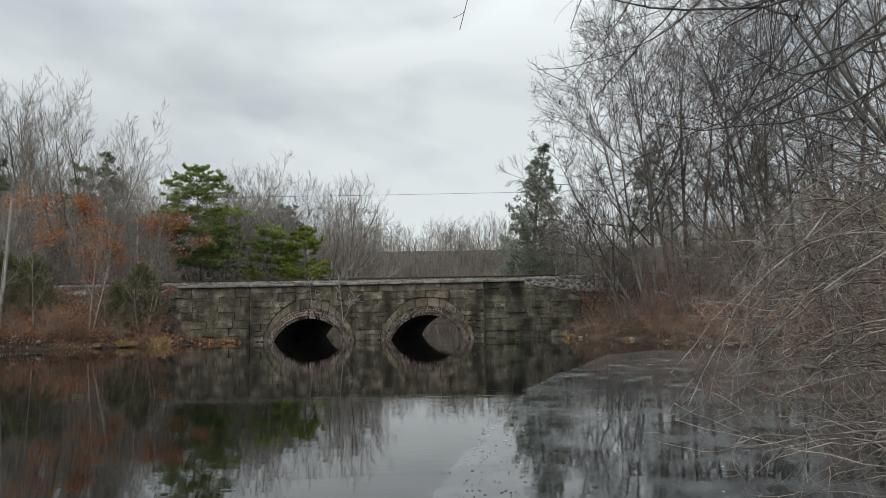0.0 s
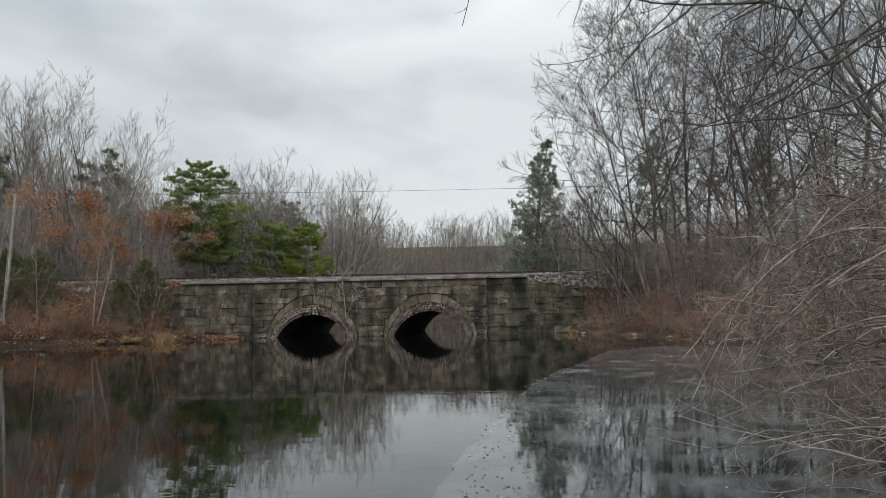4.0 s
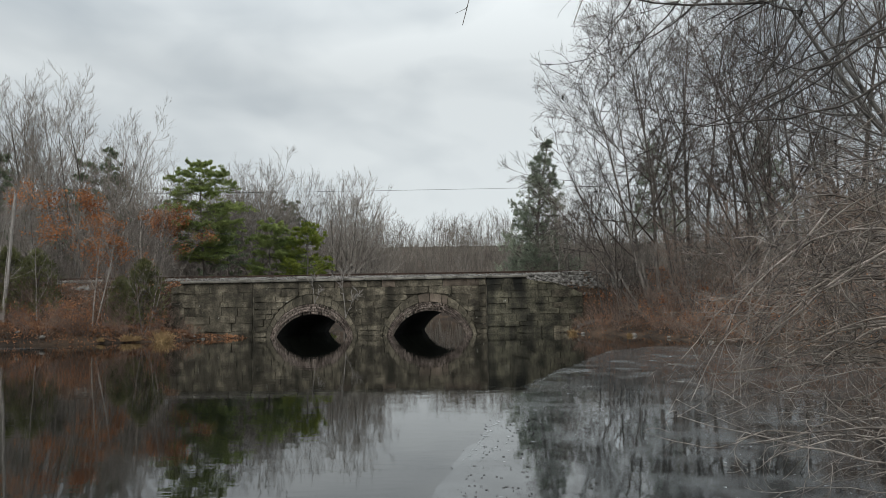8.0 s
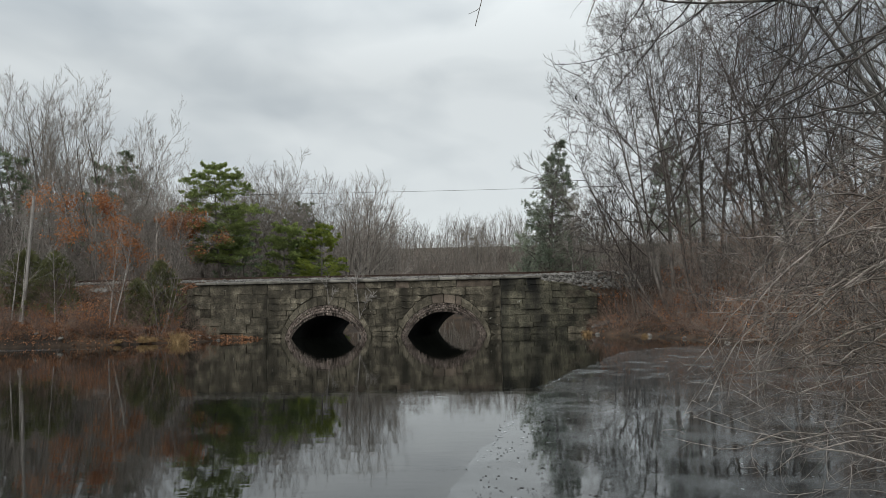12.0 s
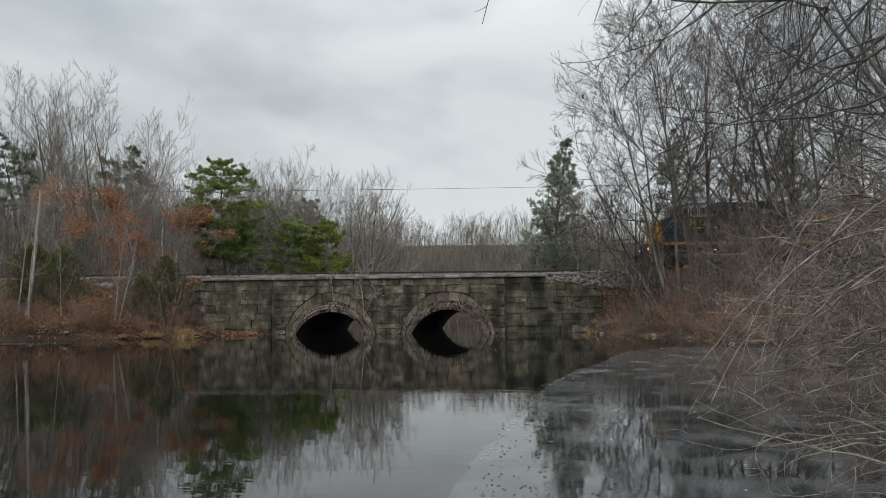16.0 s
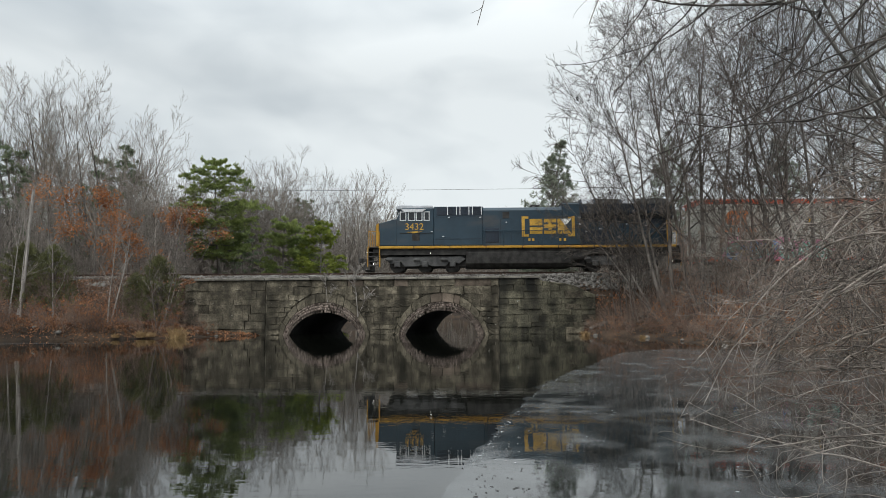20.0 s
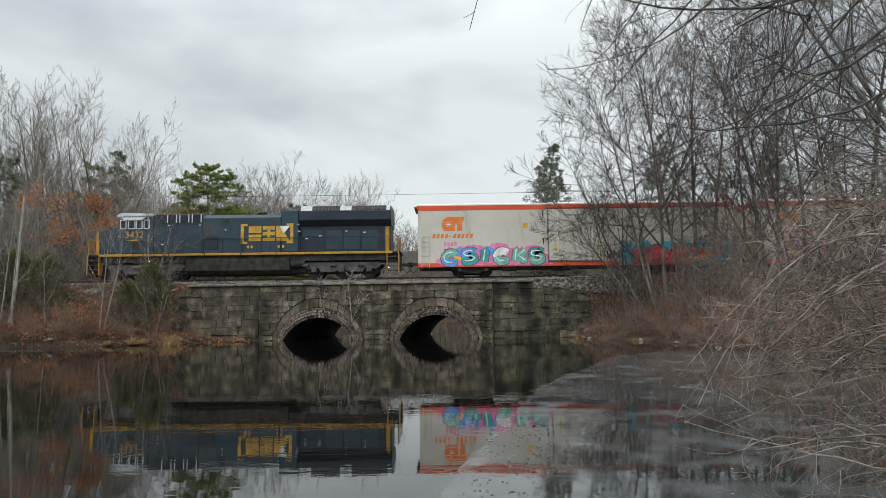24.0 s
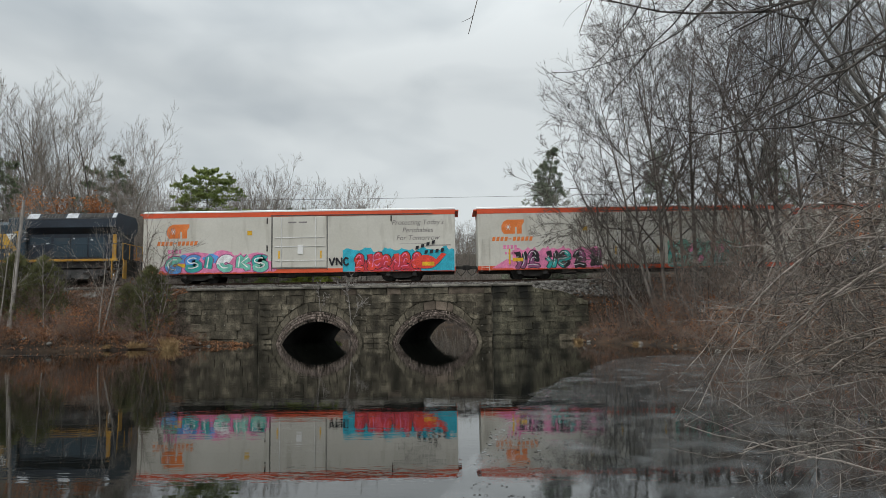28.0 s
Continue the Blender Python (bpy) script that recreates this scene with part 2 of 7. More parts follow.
M = {
    "bark": mat("grey_brown_bark", (0.075, 0.067, 0.06), (0.19, 0.172, 0.155), 6, 50, 0.95, bump=0.6, stretch=(1, 1, 0.25), vary=0.25),
    "twig": mat("brown_twigs", (0.145, 0.127, 0.11), (0.32, 0.286, 0.252), 4, 30, 0.95, bump=0, vary=0.3),
    "bark_dark": mat("dark_wet_bark", (0.065, 0.057, 0.05), (0.185, 0.165, 0.147), 6, 50, 0.9, bump=0.6, stretch=(1, 1, 0.25), vary=0.3),
    # overhead boughs: their backlit darkness against the sky is put into the colour
    "bough": mat("wet_black_bough_bark", (0.028, 0.025, 0.022), (0.095, 0.084, 0.074), 5, 45, 0.85, bump=0.5, vary=0.25, island=0.3),
    "bark_grey": mat("damp_grey_bark", (0.06, 0.056, 0.05), (0.17, 0.162, 0.148), 5, 45, 0.9, bump=0.6, stretch=(1, 1, 0.25), vary=0.2),
    # crown twigs darkened in colour for the backlit look against the sky
    "twig_backlit": mat("dark_wet_twigs", (0.042, 0.036, 0.031), (0.13, 0.112, 0.097), 4, 30, 0.9, bump=0, vary=0.35),
    "twig_pale": mat("pale_grey_twigs", (0.11, 0.098, 0.086), (0.33, 0.295, 0.26), 5, 60, 0.85, bump=0.2, vary=0.3),
    "seed": mat("dark_seed_heads", (0.015, 0.012, 0.01), (0.04, 0.034, 0.03), 8, 40, 0.9, bump=0),
    "twig_far": mat("far_grey_twigs", (0.14, 0.122, 0.105), (0.23, 0.205, 0.178), 0.3, 5, 1.0, bump=0, island=0.3),
    "twig_red": mat("reddish_shrub_twigs", (0.125, 0.087, 0.069), (0.29, 0.214, 0.172), 3, 30, 0.95, bump=0, vary=0.25),
    "twig_near": mat("near_grey_twigs", (0.042, 0.035, 0.029), (0.235, 0.2, 0.17), 5, 60, 0.8, bump=0.2, vary=0.3, island=0.5),
    "twig_mid": mat("grey_brown_twigs", (0.06, 0.051, 0.044), (0.285, 0.247, 0.217), 5, 60, 0.8, bump=0.2, vary=0.3, island=0.5),
    "birch": mat("pale_birch_bark", (0.17, 0.155, 0.138), (0.38, 0.35, 0.315), 5, 30, 0.85, bump=0.3, stretch=(1, 1, 2.5)),
    "snag": mat("bare_weathered_wood", (0.20, 0.18, 0.165), (0.40, 0.37, 0.34), 4, 40, 0.9, bump=0.5, stretch=(4, 4, 0.4)),
    "needle": mat("pine_needles", (0.155, 0.205, 0.07), (0.34, 0.395, 0.14), 0.7, 4, 0.7, bump=0, island=0.4, vary=0.12, leaf=0.5),
    "needle_dark": mat("dark_pine_needles", (0.105, 0.142, 0.082), (0.215, 0.255, 0.158), 0.7, 4, 0.7, bump=0, island=0.35, vary=0.15, leaf=0.35),
    "needle_grey": mat("grey_green_needles", (0.14, 0.17, 0.125), (0.29, 0.325, 0.24), 0.7, 4, 0.7, bump=0, island=0.4, vary=0.1, leaf=0.5),
    "needle_yellow": mat("yellow_green_needles", (0.15, 0.20, 0.035), (0.30, 0.34, 0.07), 0.9, 4, 0.7, bump=0, island=0.35, leaf=0.4),
    "cedar": mat("olive_cedar_foliage", (0.088, 0.098, 0.042), (0.19, 0.192, 0.085), 0.9, 4, 0.8, bump=0, island=0.4, vary=0.15, leaf=0.3),
    "oakleaf": mat("dead_oak_leaves", (0.28, 0.11, 0.046), (0.48, 0.225, 0.105), 0.8, 4, 0.8, bump=0, island=0.35, vary=0.1, leaf=0.45),
    "litter": mat("fallen_leaves", (0.10, 0.05, 0.027), (0.31, 0.15, 0.075), 1.2, 6, 0.9, bump=0, island=0.45),
    "straw": mat("dry_grass", (0.22, 0.14, 0.062), (0.42, 0.29, 0.15), 2, 20, 0.9, bump=0, island=0.35),
    "ground": mat("leaf_covered_earth", (0.03, 0.023, 0.018), (0.085, 0.056, 0.038), 0.8, 14, 1.0, bump=0.8, dist=0.08, mid=(0.055, 0.038, 0.026)),
    "ballast": mat("grey_ballast", (0.08, 0.074, 0.066), (0.20, 0.19, 0.175), 3, 45, 0.95, bump=1.0, dist=0.05, island=0.4),
    "stone": mat("weathered_granite", (0.058, 0.051, 0.037), (0.19, 0.167, 0.122), 1.7, 11, 0.95, bump=1.0, dist=0.09, vary=0.38, mid=(0.105, 0.092, 0.068), grain=(0.55, 1.4),
                 grime=((0.028, 0.025, 0.018), 0.8, 0.50, (1.0, 1.0, 0.3), 0.2), spots=((0.34, 0.33, 0.28), 5.0, 0.70, (1, 1, 1), 0.04)),
    "stone_red": mat("reddish_sandstone", (0.085, 0.068, 0.053), (0.185, 0.148, 0.115), 1.5, 22, 0.95, bump=0.6, dist=0.03, vary=0.25),
    "stone_dark": mat("damp_black_streaked_granite", (0.026, 0.025, 0.018), (0.145, 0.134, 0.095), 1.1, 12, 0.9, bump=1.0, dist=0.06, vary=0.35, grain=(0.55, 1.4), spots=((0.36, 0.36, 0.30), 2.6, 0.70, (1, 1, 1), 0.04),
                      grime=((0.013, 0.013, 0.011), 0.7, 0.47, (1.0, 1.0, 0.18), 0.16)),
    "voussoir": mat("arch_ring_granite", (0.08, 0.07, 0.051), (0.195, 0.171, 0.127), 1.8, 14, 0.95, bump=1.0, dist=0.06, vary=0.3, grain=(0.6, 1.35), grime=((0.03, 0.027, 0.019), 1.2, 0.54, (1, 1, 0.6), 0.16)),
    "mortar": mat("dark_joint_mortar", (0.05, 0.045, 0.034), (0.13, 0.118, 0.09), 3, 30, 1.0, bump=0.5),
    "brick": mat("worn_arch_brick", (0.10, 0.078, 0.066), (0.28, 0.228, 0.196), 2.5, 20, 0.95, bump=0.3, island=0.4),
    "barrel_dark": mat("dark_tunnel_lining", (0.012, 0.012, 0.012), (0.035, 0.034, 0.032), 1.5, 20, 0.9, bump=0.5),
    "coping": mat("pale_coping_stone", (0.085, 0.079, 0.067), (0.22, 0.207, 0.178), 1.5, 25, 0.95, bump=0.5, vary=0.2),
    "rust": mat("rusty_rail_steel", (0.045, 0.03, 0.024), (0.10, 0.065, 0.05), 8, 60, 0.7, 0.3, bump=0.3),
    "tie": mat("creosoted_wood", (0.035, 0.028, 0.022), (0.09, 0.075, 0.06), 4, 40, 0.95, bump=0.6),
    "blue": mat("weathered_navy_paint", (0.010, 0.028, 0.044), (0.018, 0.042, 0.062), 0.7, 12, 0.42, bump=0.05, spec=0.5,
                grime=((0.045, 0.05, 0.055), 0.8, 0.56, (0.5, 1, 1.3), 0.16), grain=(0.9, 1.1)),
    "blue_dark": mat("sooty_navy_paint", (0.009, 0.016, 0.027), (0.017, 0.028, 0.044), 0.8, 12, 0.5, bump=0.05, spec=0.4),
    "yellow": mat("ochre_yellow_paint", (0.36, 0.19, 0.022), (0.48, 0.27, 0.04), 1.2, 14, 0.5, bump=0.05, grime=((0.16, 0.10, 0.04), 2.0, 0.6, (1, 1, 1), 0.16), grain=(0.9, 1.1)),
    "black": mat("grimy_black_iron", (0.018, 0.017, 0.016), (0.05, 0.048, 0.045), 2.5, 30, 0.75, 0.0, bump=0.2),
    "greyiron": mat("dusty_grey_iron", (0.05, 0.05, 0.05), (0.10, 0.10, 0.098), 2.0, 20, 0.7, 0.1, bump=0.2),
    "roof_white": mat("faded_white_roof_paint", (0.38, 0.40, 0.42), (0.55, 0.57, 0.60), 2, 20, 0.6, bump=0.1),
    "silver": mat("bare_window_metal", (0.55, 0.56, 0.57), (0.70, 0.71, 0.72), 5, 30, 0.4, 0.4, bump=0.05),
    "glass": mat("dark_cab_glass", (0.01, 0.012, 0.014), (0.02, 0.022, 0.025), 2, 10, 0.08, 0.0, bump=0, spec=0.6),
    "cream": mat("dirty_cream_car_side", (0.50, 0.485, 0.43), (0.575, 0.56, 0.505), 0.4, 10, 0.55, bump=0.03, grain=(0.96, 1.04), grime=((0.40, 0.38, 0.33), 1.3, 0.55, (1.5, 1, 0.3), 0.2)),
    "cream_roof": mat("white_car_roof", (0.66, 0.66, 0.64), (0.76, 0.76, 0.75), 1, 10, 0.6, bump=0.03, grain=(0.95, 1.05)),
    "orange": mat("red_orange_paint", (0.58, 0.075, 0.026), (0.66, 0.10, 0.038), 1, 12, 0.5, bump=0.03, grain=(0.95, 1.05), grime=((0.36, 0.09, 0.05), 1.6, 0.62, (0.5, 1, 1), 0.16)),
    "orange_logo": mat("orange_lettering_paint", (0.66, 0.17, 0.035), (0.74, 0.22, 0.06), 2, 20, 0.55, bump=0),
    "ink": mat("dark_grey_lettering", (0.15, 0.14, 0.135), (0.26, 0.24, 0.235), 3, 30, 0.6, bump=0),
    "lamp": None,
    "litho": mat("weathered_rock", (0.11, 0.105, 0.096), (0.27, 0.255, 0.232), 3, 25, 0.95, bump=0.6, vary=0.3),
    "frost": mat("white_frost", (0.13, 0.137, 0.14), (0.30, 0.312, 0.32), 4, 20, 0.7, bump=0, island=0.4),
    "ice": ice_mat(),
    "water": water_mat(),
}
SPRAY = {}
for _n, _c in (("pink", (0.72, 0.22, 0.40)), ("teal", (0.04, 0.36, 0.34)), ("aqua", (0.03, 0.38, 0.50)), ("sky_blue", (0.10, 0.32, 0.68)),
               ("crimson", (0.55, 0.04, 0.06)), ("white", (0.72, 0.74, 0.74)), ("black", (0.02, 0.02, 0.025)), ("yellow", (0.78, 0.50, 0.03)),
               ("sea_green", (0.16, 0.48, 0.38)), ("red", (0.68, 0.06, 0.04)), ("violet", (0.25, 0.08, 0.18)), ("ochre", (0.70, 0.40, 0.02)), ("gold", (0.52, 0.31, 0.05))):
    SPRAY[_n] = mat("spray_paint_" + _n, tuple(c * 0.8 for c in _c), tuple(min(1, c * 1.15) for c in _c), 2.5, 18, 0.6, bump=0)
lampm = bpy.data.materials.new("lit_lamp_glass")
lampm.use_nodes = True
lampm.node_tree.nodes["Principled BSDF"].inputs["Emission Color"].default_value = (1, 0.95, 0.85, 1)
lampm.node_tree.nodes["Principled BSDF"].inputs["Emission Strength"].default_value = 3
M["lamp"] = lampm


# ---- mesh helpers ----
def mesh_np(name, verts, faces, material, smooth=False):
    """A mesh from arrays: verts (n, 3) and faces (m, 3 or 4), or a list of such face arrays."""
    groups = [f for f in (faces if isinstance(faces, list) else [faces]) if len(f)]
    me = bpy.data.meshes.new(name)
    me.vertices.add(len(verts))
    me.vertices.foreach_set("co", np.asarray(verts, np.float32).ravel())
    loops = np.concatenate([g.ravel() for g in groups]).astype(np.int32)
    sizes = np.concatenate([np.full(len(g), g.shape[1], np.int32) for g in groups])
    me.loops.add(len(loops))
    me.loops.foreach_set("vertex_index", loops)
    me.polygons.add(len(sizes))
    me.polygons.foreach_set("loop_start", np.concatenate([[0], np.cumsum(sizes)[:-1]]).astype(np.int32))
    me.polygons.foreach_set("loop_total", sizes)
    if smooth:
        me.polygons.foreach_set("use_smooth", np.ones(len(sizes), bool))
    me.materials.append(material)
    me.update(calc_edges=True)
    return me


def part(name, bm, material, parent, label="", smooth=False):
    """Links a bmesh (or a finished mesh) as one mesh object under a thing or a part."""
    if isinstance(bm, bmesh.types.BMesh):
        me = bpy.data.meshes.new(name)
        bmesh.ops.recalc_face_normals(bm, faces=bm.faces)
        bm.to_mesh(me)
        bm.free()
        me.materials.append(material)
        if smooth:
            for p in me.polygons:
                p.use_smooth = True
    else:
        me = bm
    ob = new(name, me)
    ob.parent = parent
    if label:
        tagged(ob, label)
    return ob


def thing(name, at, label, category, group="", kind=""):
    ob = new(name)
    ob.matrix_basis = at
    return tagged(ob, label, category, group, kind)


def box(bm, x0, x1, y0, y1, z0, z1, bevel=0.0):
    vs = [bm.verts.new(p) for p in ((x0, y0, z0), (x1, y0, z0), (x1, y1, z0), (x0, y1, z0), (x0, y0, z1), (x1, y0, z1), (x1, y1, z1), (x0, y1, z1))]
    fs = [bm.faces.new([vs[i] for i in q]) for q in ((0, 3, 2, 1), (4, 5, 6, 7), (0, 1, 5, 4), (1, 2, 6, 5), (2, 3, 7, 6), (3, 0, 4, 7))]
    if bevel:
        edges = list({e for f in fs for e in f.edges})
        bmesh.ops.bevel(bm, geom=edges, offset=bevel, segments=1, affect="EDGES", profile=0.5)
    return bm


def boxes(*rows, bevel=0.0):
    bm = bmesh.new()
    for r in rows:
        box(bm, *r, bevel=bevel)
    return bm


def slab(bm, outline, a0, a1, axis="y", bevel=0.0):
    """A flat outline (u, v) drawn out from a0 to a1 along an axis."""
    def at(u, v, a):
        return {"y": (u, a, v), "x": (a, u, v), "z": (u, v, a)}[axis]
    lo, hi = ([bm.verts.new(at(u, v, a)) for u, v in outline] for a in (a0, a1))
    n = len(outline)
    fs = [bm.faces.new(lo), bm.faces.new(hi[::-1])] + [bm.faces.new((lo[i], hi[i], hi[(i + 1) % n], lo[(i + 1) % n])) for i in range(n)]
    if bevel:
        bmesh.ops.bevel(bm, geom=list({e for f in fs for e in f.edges}), offset=bevel, segments=2, affect="EDGES", profile=0.5)
    return bm


def rod(bm, p, q, r, sides=6):
    p, q = Vector(p), Vector(q)
    u = (q - p).orthogonal().normalized()
    v = (q - p).normalized().cross(u)
    ring = [[bm.verts.new(c + r * (math.cos(a) * u + math.sin(a) * v)) for a in (2 * math.pi * i / sides for i in range(sides))] for c in (p, q)]
    bm.faces.new(ring[0]), bm.faces.new(ring[1][::-1])
    for i in range(sides):
        j = (i + 1) % sides
        bm.faces.new((ring[0][i], ring[1][i], ring[1][j], ring[0][j]))
    return bm


def disc(bm, c, r, y0, y1, sides=24):
    rod(bm, (c[0], y0, c[1]), (c[0], y1, c[1]), r, sides)
    return bm


# ---- branches, needles and leaves ----
def unit(v):
    return v / np.maximum(np.linalg.norm(v, axis=-1, keepdims=True), 1e-9)


def tubes(pts, rad, sides, first=0):
    """Tubes along N polylines of P points. Returns verts, quads (numbered from first)."""
    n, p, _ = pts.shape
    tan = unit(np.gradient(pts, axis=1))
    ref = np.where(np.abs(tan[..., 2:3]) > 0.9, [[[1.0, 0, 0]]], [[[0, 0, 1.0]]])
    u = unit(np.cross(tan, ref))
    v = np.cross(tan, u)
    a = np.arange(sides) * 2 * np.pi / sides
    ring = pts[:, :, None] + rad[:, :, None, None] * (np.cos(a)[:, None] * u[:, :, None] + np.sin(a)[:, None] * v[:, :, None])
    idx = first + np.arange(n * p * sides).reshape(n, p, sides)
    nxt = np.roll(idx, -1, axis=2)
    quads = np.stack([idx[:, :-1], nxt[:, :-1], nxt[:, 1:], idx[:, 1:]], -1).reshape(-1, 4)
    return ring.reshape(-1, 3), quads


def tube_mesh(name, sets, material, smooth=True):
    vs, fs, k = [], [], 0
    for pts, rad, sides in sets:
        if len(pts):
            v, f = tubes(pts, rad, sides, k)
            vs.append(v), fs.append(f)
            k += len(v)
    return mesh_np(name, np.concatenate(vs), [np.concatenate(fs)], material, smooth)


def paths(rng, start, way, length, p, wiggle, lift):
    """Wandering polylines from start points; lift bends them up (or down)."""
    n = len(start)
    pts = np.empty((n, p, 3))
    pts[:, 0] = start
    d = way.copy()
    step = (length / (p - 1))[:, None]
    for i in range(1, p):
        d = unit(d + wiggle * rng.normal(size=(n, 3)) + np.array([0, 0, lift]))
        pts[:, i] = pts[:, i - 1] + d * step
    return pts


def grow(rng, pts, rad, n, lo, hi, angle, ratio, p=5, wiggle=0.12, lift=0.05, thin=0.55, tip=0.25, rmin=0.004, even=False):
    """Children of each parent polyline: n each, between lo and hi of its length, at an angle, ratio of its length long."""
    N, P, _ = pts.shape
    t = rng.uniform(lo, hi, (N, n)) if not even else np.sort(rng.uniform(lo, hi, (N, n)), axis=1)
    f = t * (P - 1)
    i = np.minimum(f.astype(int), P - 2)
    w = (f - i)[..., None]
    rows = np.arange(N)[:, None]
    a, b = pts[rows, i], pts[rows, i + 1]
    start = a + (b - a) * w
    tan = unit(b - a)
    r = rad[rows, i] * (1 - w[..., 0]) + rad[rows, i + 1] * w[..., 0]
    side = unit(np.cross(tan, rng.normal(size=tan.shape)))
    ang = np.radians(rng.uniform(*angle, (N, n)))[..., None]
    way = np.cos(ang) * tan + np.sin(ang) * side
    plen = np.linalg.norm(np.diff(pts, axis=1), axis=2).sum(1)[:, None]
    length = plen * ratio * (1.15 - 0.55 * (t - lo) / max(hi - lo, 1e-6)) * rng.uniform(0.6, 1.2, (N, n))
    start, way, length, r = start.reshape(-1, 3), way.reshape(-1, 3), length.ravel(), r.ravel()
    q = paths(rng, start, way, length, p, wiggle, lift)
    rr = np.maximum(r * thin, rmin)[:, None] * np.linspace(1, tip, p)[None]
    return q, np.maximum(rr, rmin * 0.6)


def trunk_path(rng, h, r, lean=(0, 0), p=9, wiggle=0.035, start=(0, 0, -0.3)):
    way = unit(np.array([[lean[0], lean[1], 1.0]]))
    pts = paths(rng, np.array([start], float), way, np.array([h]), p, wiggle, 0.02)
    return pts, r * np.maximum(np.linspace(1.15, 0.04, p), 0.05)[None]


def bare_tree_meshes(seed, h=15, r=0.17, lean=(0, 0), stems=1, limbs=14, sub=7, twigs=6, fine=0, low=0.25, rise=(22, 48), material="bark", rmin=0.007, spread=0.42, twig_mat="twig", bend=0.09, last=2, angles=(18, 44), wig=0.08):
    """A leafless tree: trunk mesh and crown mesh."""
    rng = np.random.default_rng(seed)
    tp, tr = [], []
    for s in range(stems):
        k = 1.0 if s == 0 else rng.uniform(0.7, 0.95)
        off = rng.normal(size=2) * (0.12 if s else 0.0)
        a, b = trunk_path(rng, h * k, r * k, (lean[0] + off[0] * 1.6, lean[1] + off[1] * 1.6), start=(off[0] * 2, off[1] * 2, -0.3))
        tp.append(a), tr.append(b)
    T, R = np.concatenate(tp), np.concatenate(tr)
    L1, R1 = grow(rng, T, R, limbs, low, 0.97, rise, spread, 6, 0.16, 0.06, 0.55, 0.25, rmin)
    L2, R2 = grow(rng, L1, R1, sub, 0.2, 1.0, angles, 0.50, 4, wig, bend, 0.55, 0.35, rmin)
    L3, R3 = grow(rng, L2, R2, twigs, 0.2, 1.0, angles, 0.55, 3 if fine else last, wig, bend, 0.6, 0.5, rmin * 0.75)
    sets = [(L1, R1, 5), (L2, R2, 3), (L3, R3, 3)]
    if fine:
        L4, R4 = grow(rng, L3, R3, fine, 0.2, 1.0, angles, 0.6, last, wig, bend, 0.7, 0.6, rmin * 0.6)
        sets.append((L4, R4, 3))
    ends = (sets[-1][0][:, -1], L2)
    return tube_mesh("trunk", [(T, R, 9)], M[material]), tube_mesh("crown", sets, M[twig_mat]), ends


def arcs(rng, start, tangent, target, p, wiggle, pull=0.42):
    """Curved branches that leave along a tangent and bend over to their targets."""
    ln = np.linalg.norm(target - start, axis=1, keepdims=True)
    mid = start + tangent * ln * pull
    t = np.linspace(0, 1, p)[None, :, None]
    pts = (1 - t) ** 2 * start[:, None] + 2 * t * (1 - t) * mid[:, None] + t ** 2 * target[:, None]
    return pts + rng.normal(size=pts.shape) * wiggle * ln[:, None] * np.minimum(t, 1 - t * 0.6)


def along(pts, rad, t):
    """Points, tangents and radii at shares t (N x n) of N polylines, flattened."""
    n, p, _ = pts.shape
    f = np.clip(t, 0, 0.999) * (p - 1)
    i = f.astype(int)
    w = (f - i)[..., None]
    rows = np.arange(n)[:, None]
    a, b = pts[rows, i], pts[rows, i + 1]
    r = rad[rows, i] * (1 - w[..., 0]) + rad[rows, i + 1] * w[..., 0]
    return (a + (b - a) * w).reshape(-1, 3), unit(b - a).reshape(-1, 3), r.ravel()


def curls(rng, start, way, length, p, bend, wiggle, lift):
    """Polylines that each bend steadily to one side of their own, as living wood does."""
    n = len(start)
    pts = np.empty((n, p, 3))
    pts[:, 0] = start
    d = unit(way)
    side = unit(np.cross(d, rng.normal(size=(n, 3)))) * bend * rng.uniform(0.3, 1.3, (n, 1)) / (p - 1)
    step = (length / (p - 1))[:, None]
    for i in range(1, p):
        d = unit(d + side + wiggle * rng.normal(size=(n, 3)) + np.array([0, 0, lift / (p - 1)]))
        pts[:, i] = pts[:, i - 1] + d * step * (1.15 - 0.3 * i / (p - 1))
    return pts


def sprout(rng, pts, rad, n, lo, hi, angle, length, p, bend, lift, thin, rmin, wiggle=0.06, fade=0.5, tip=0.4):
    """Side shoots of each polyline, one in each of n equal stretches, shorter towards its end."""
    N = len(pts)
    t = lo + (hi - lo) * (np.arange(n)[None] + rng.uniform(0, 1, (N, n))) / n
    start, tan, r = along(pts, rad, t)
    side = unit(np.cross(tan, rng.normal(size=tan.shape)))
    ang = np.radians(rng.uniform(*angle, len(start)))[:, None]
    way = np.cos(ang) * tan + np.sin(ang) * side
    own = np.linalg.norm(np.diff(pts, axis=1), axis=2).sum(1)[:, None]
    ln = (own * length * (1.2 - fade * (t - lo) / max(hi - lo, 1e-6)) * rng.uniform(0.55, 1.25, (N, n))).ravel()
    q = curls(rng, start, way, ln, p, bend, wiggle, lift)
    return q, np.maximum(np.maximum(r * thin, rmin)[:, None] * np.linspace(1, tip, p)[None], rmin * 0.6)


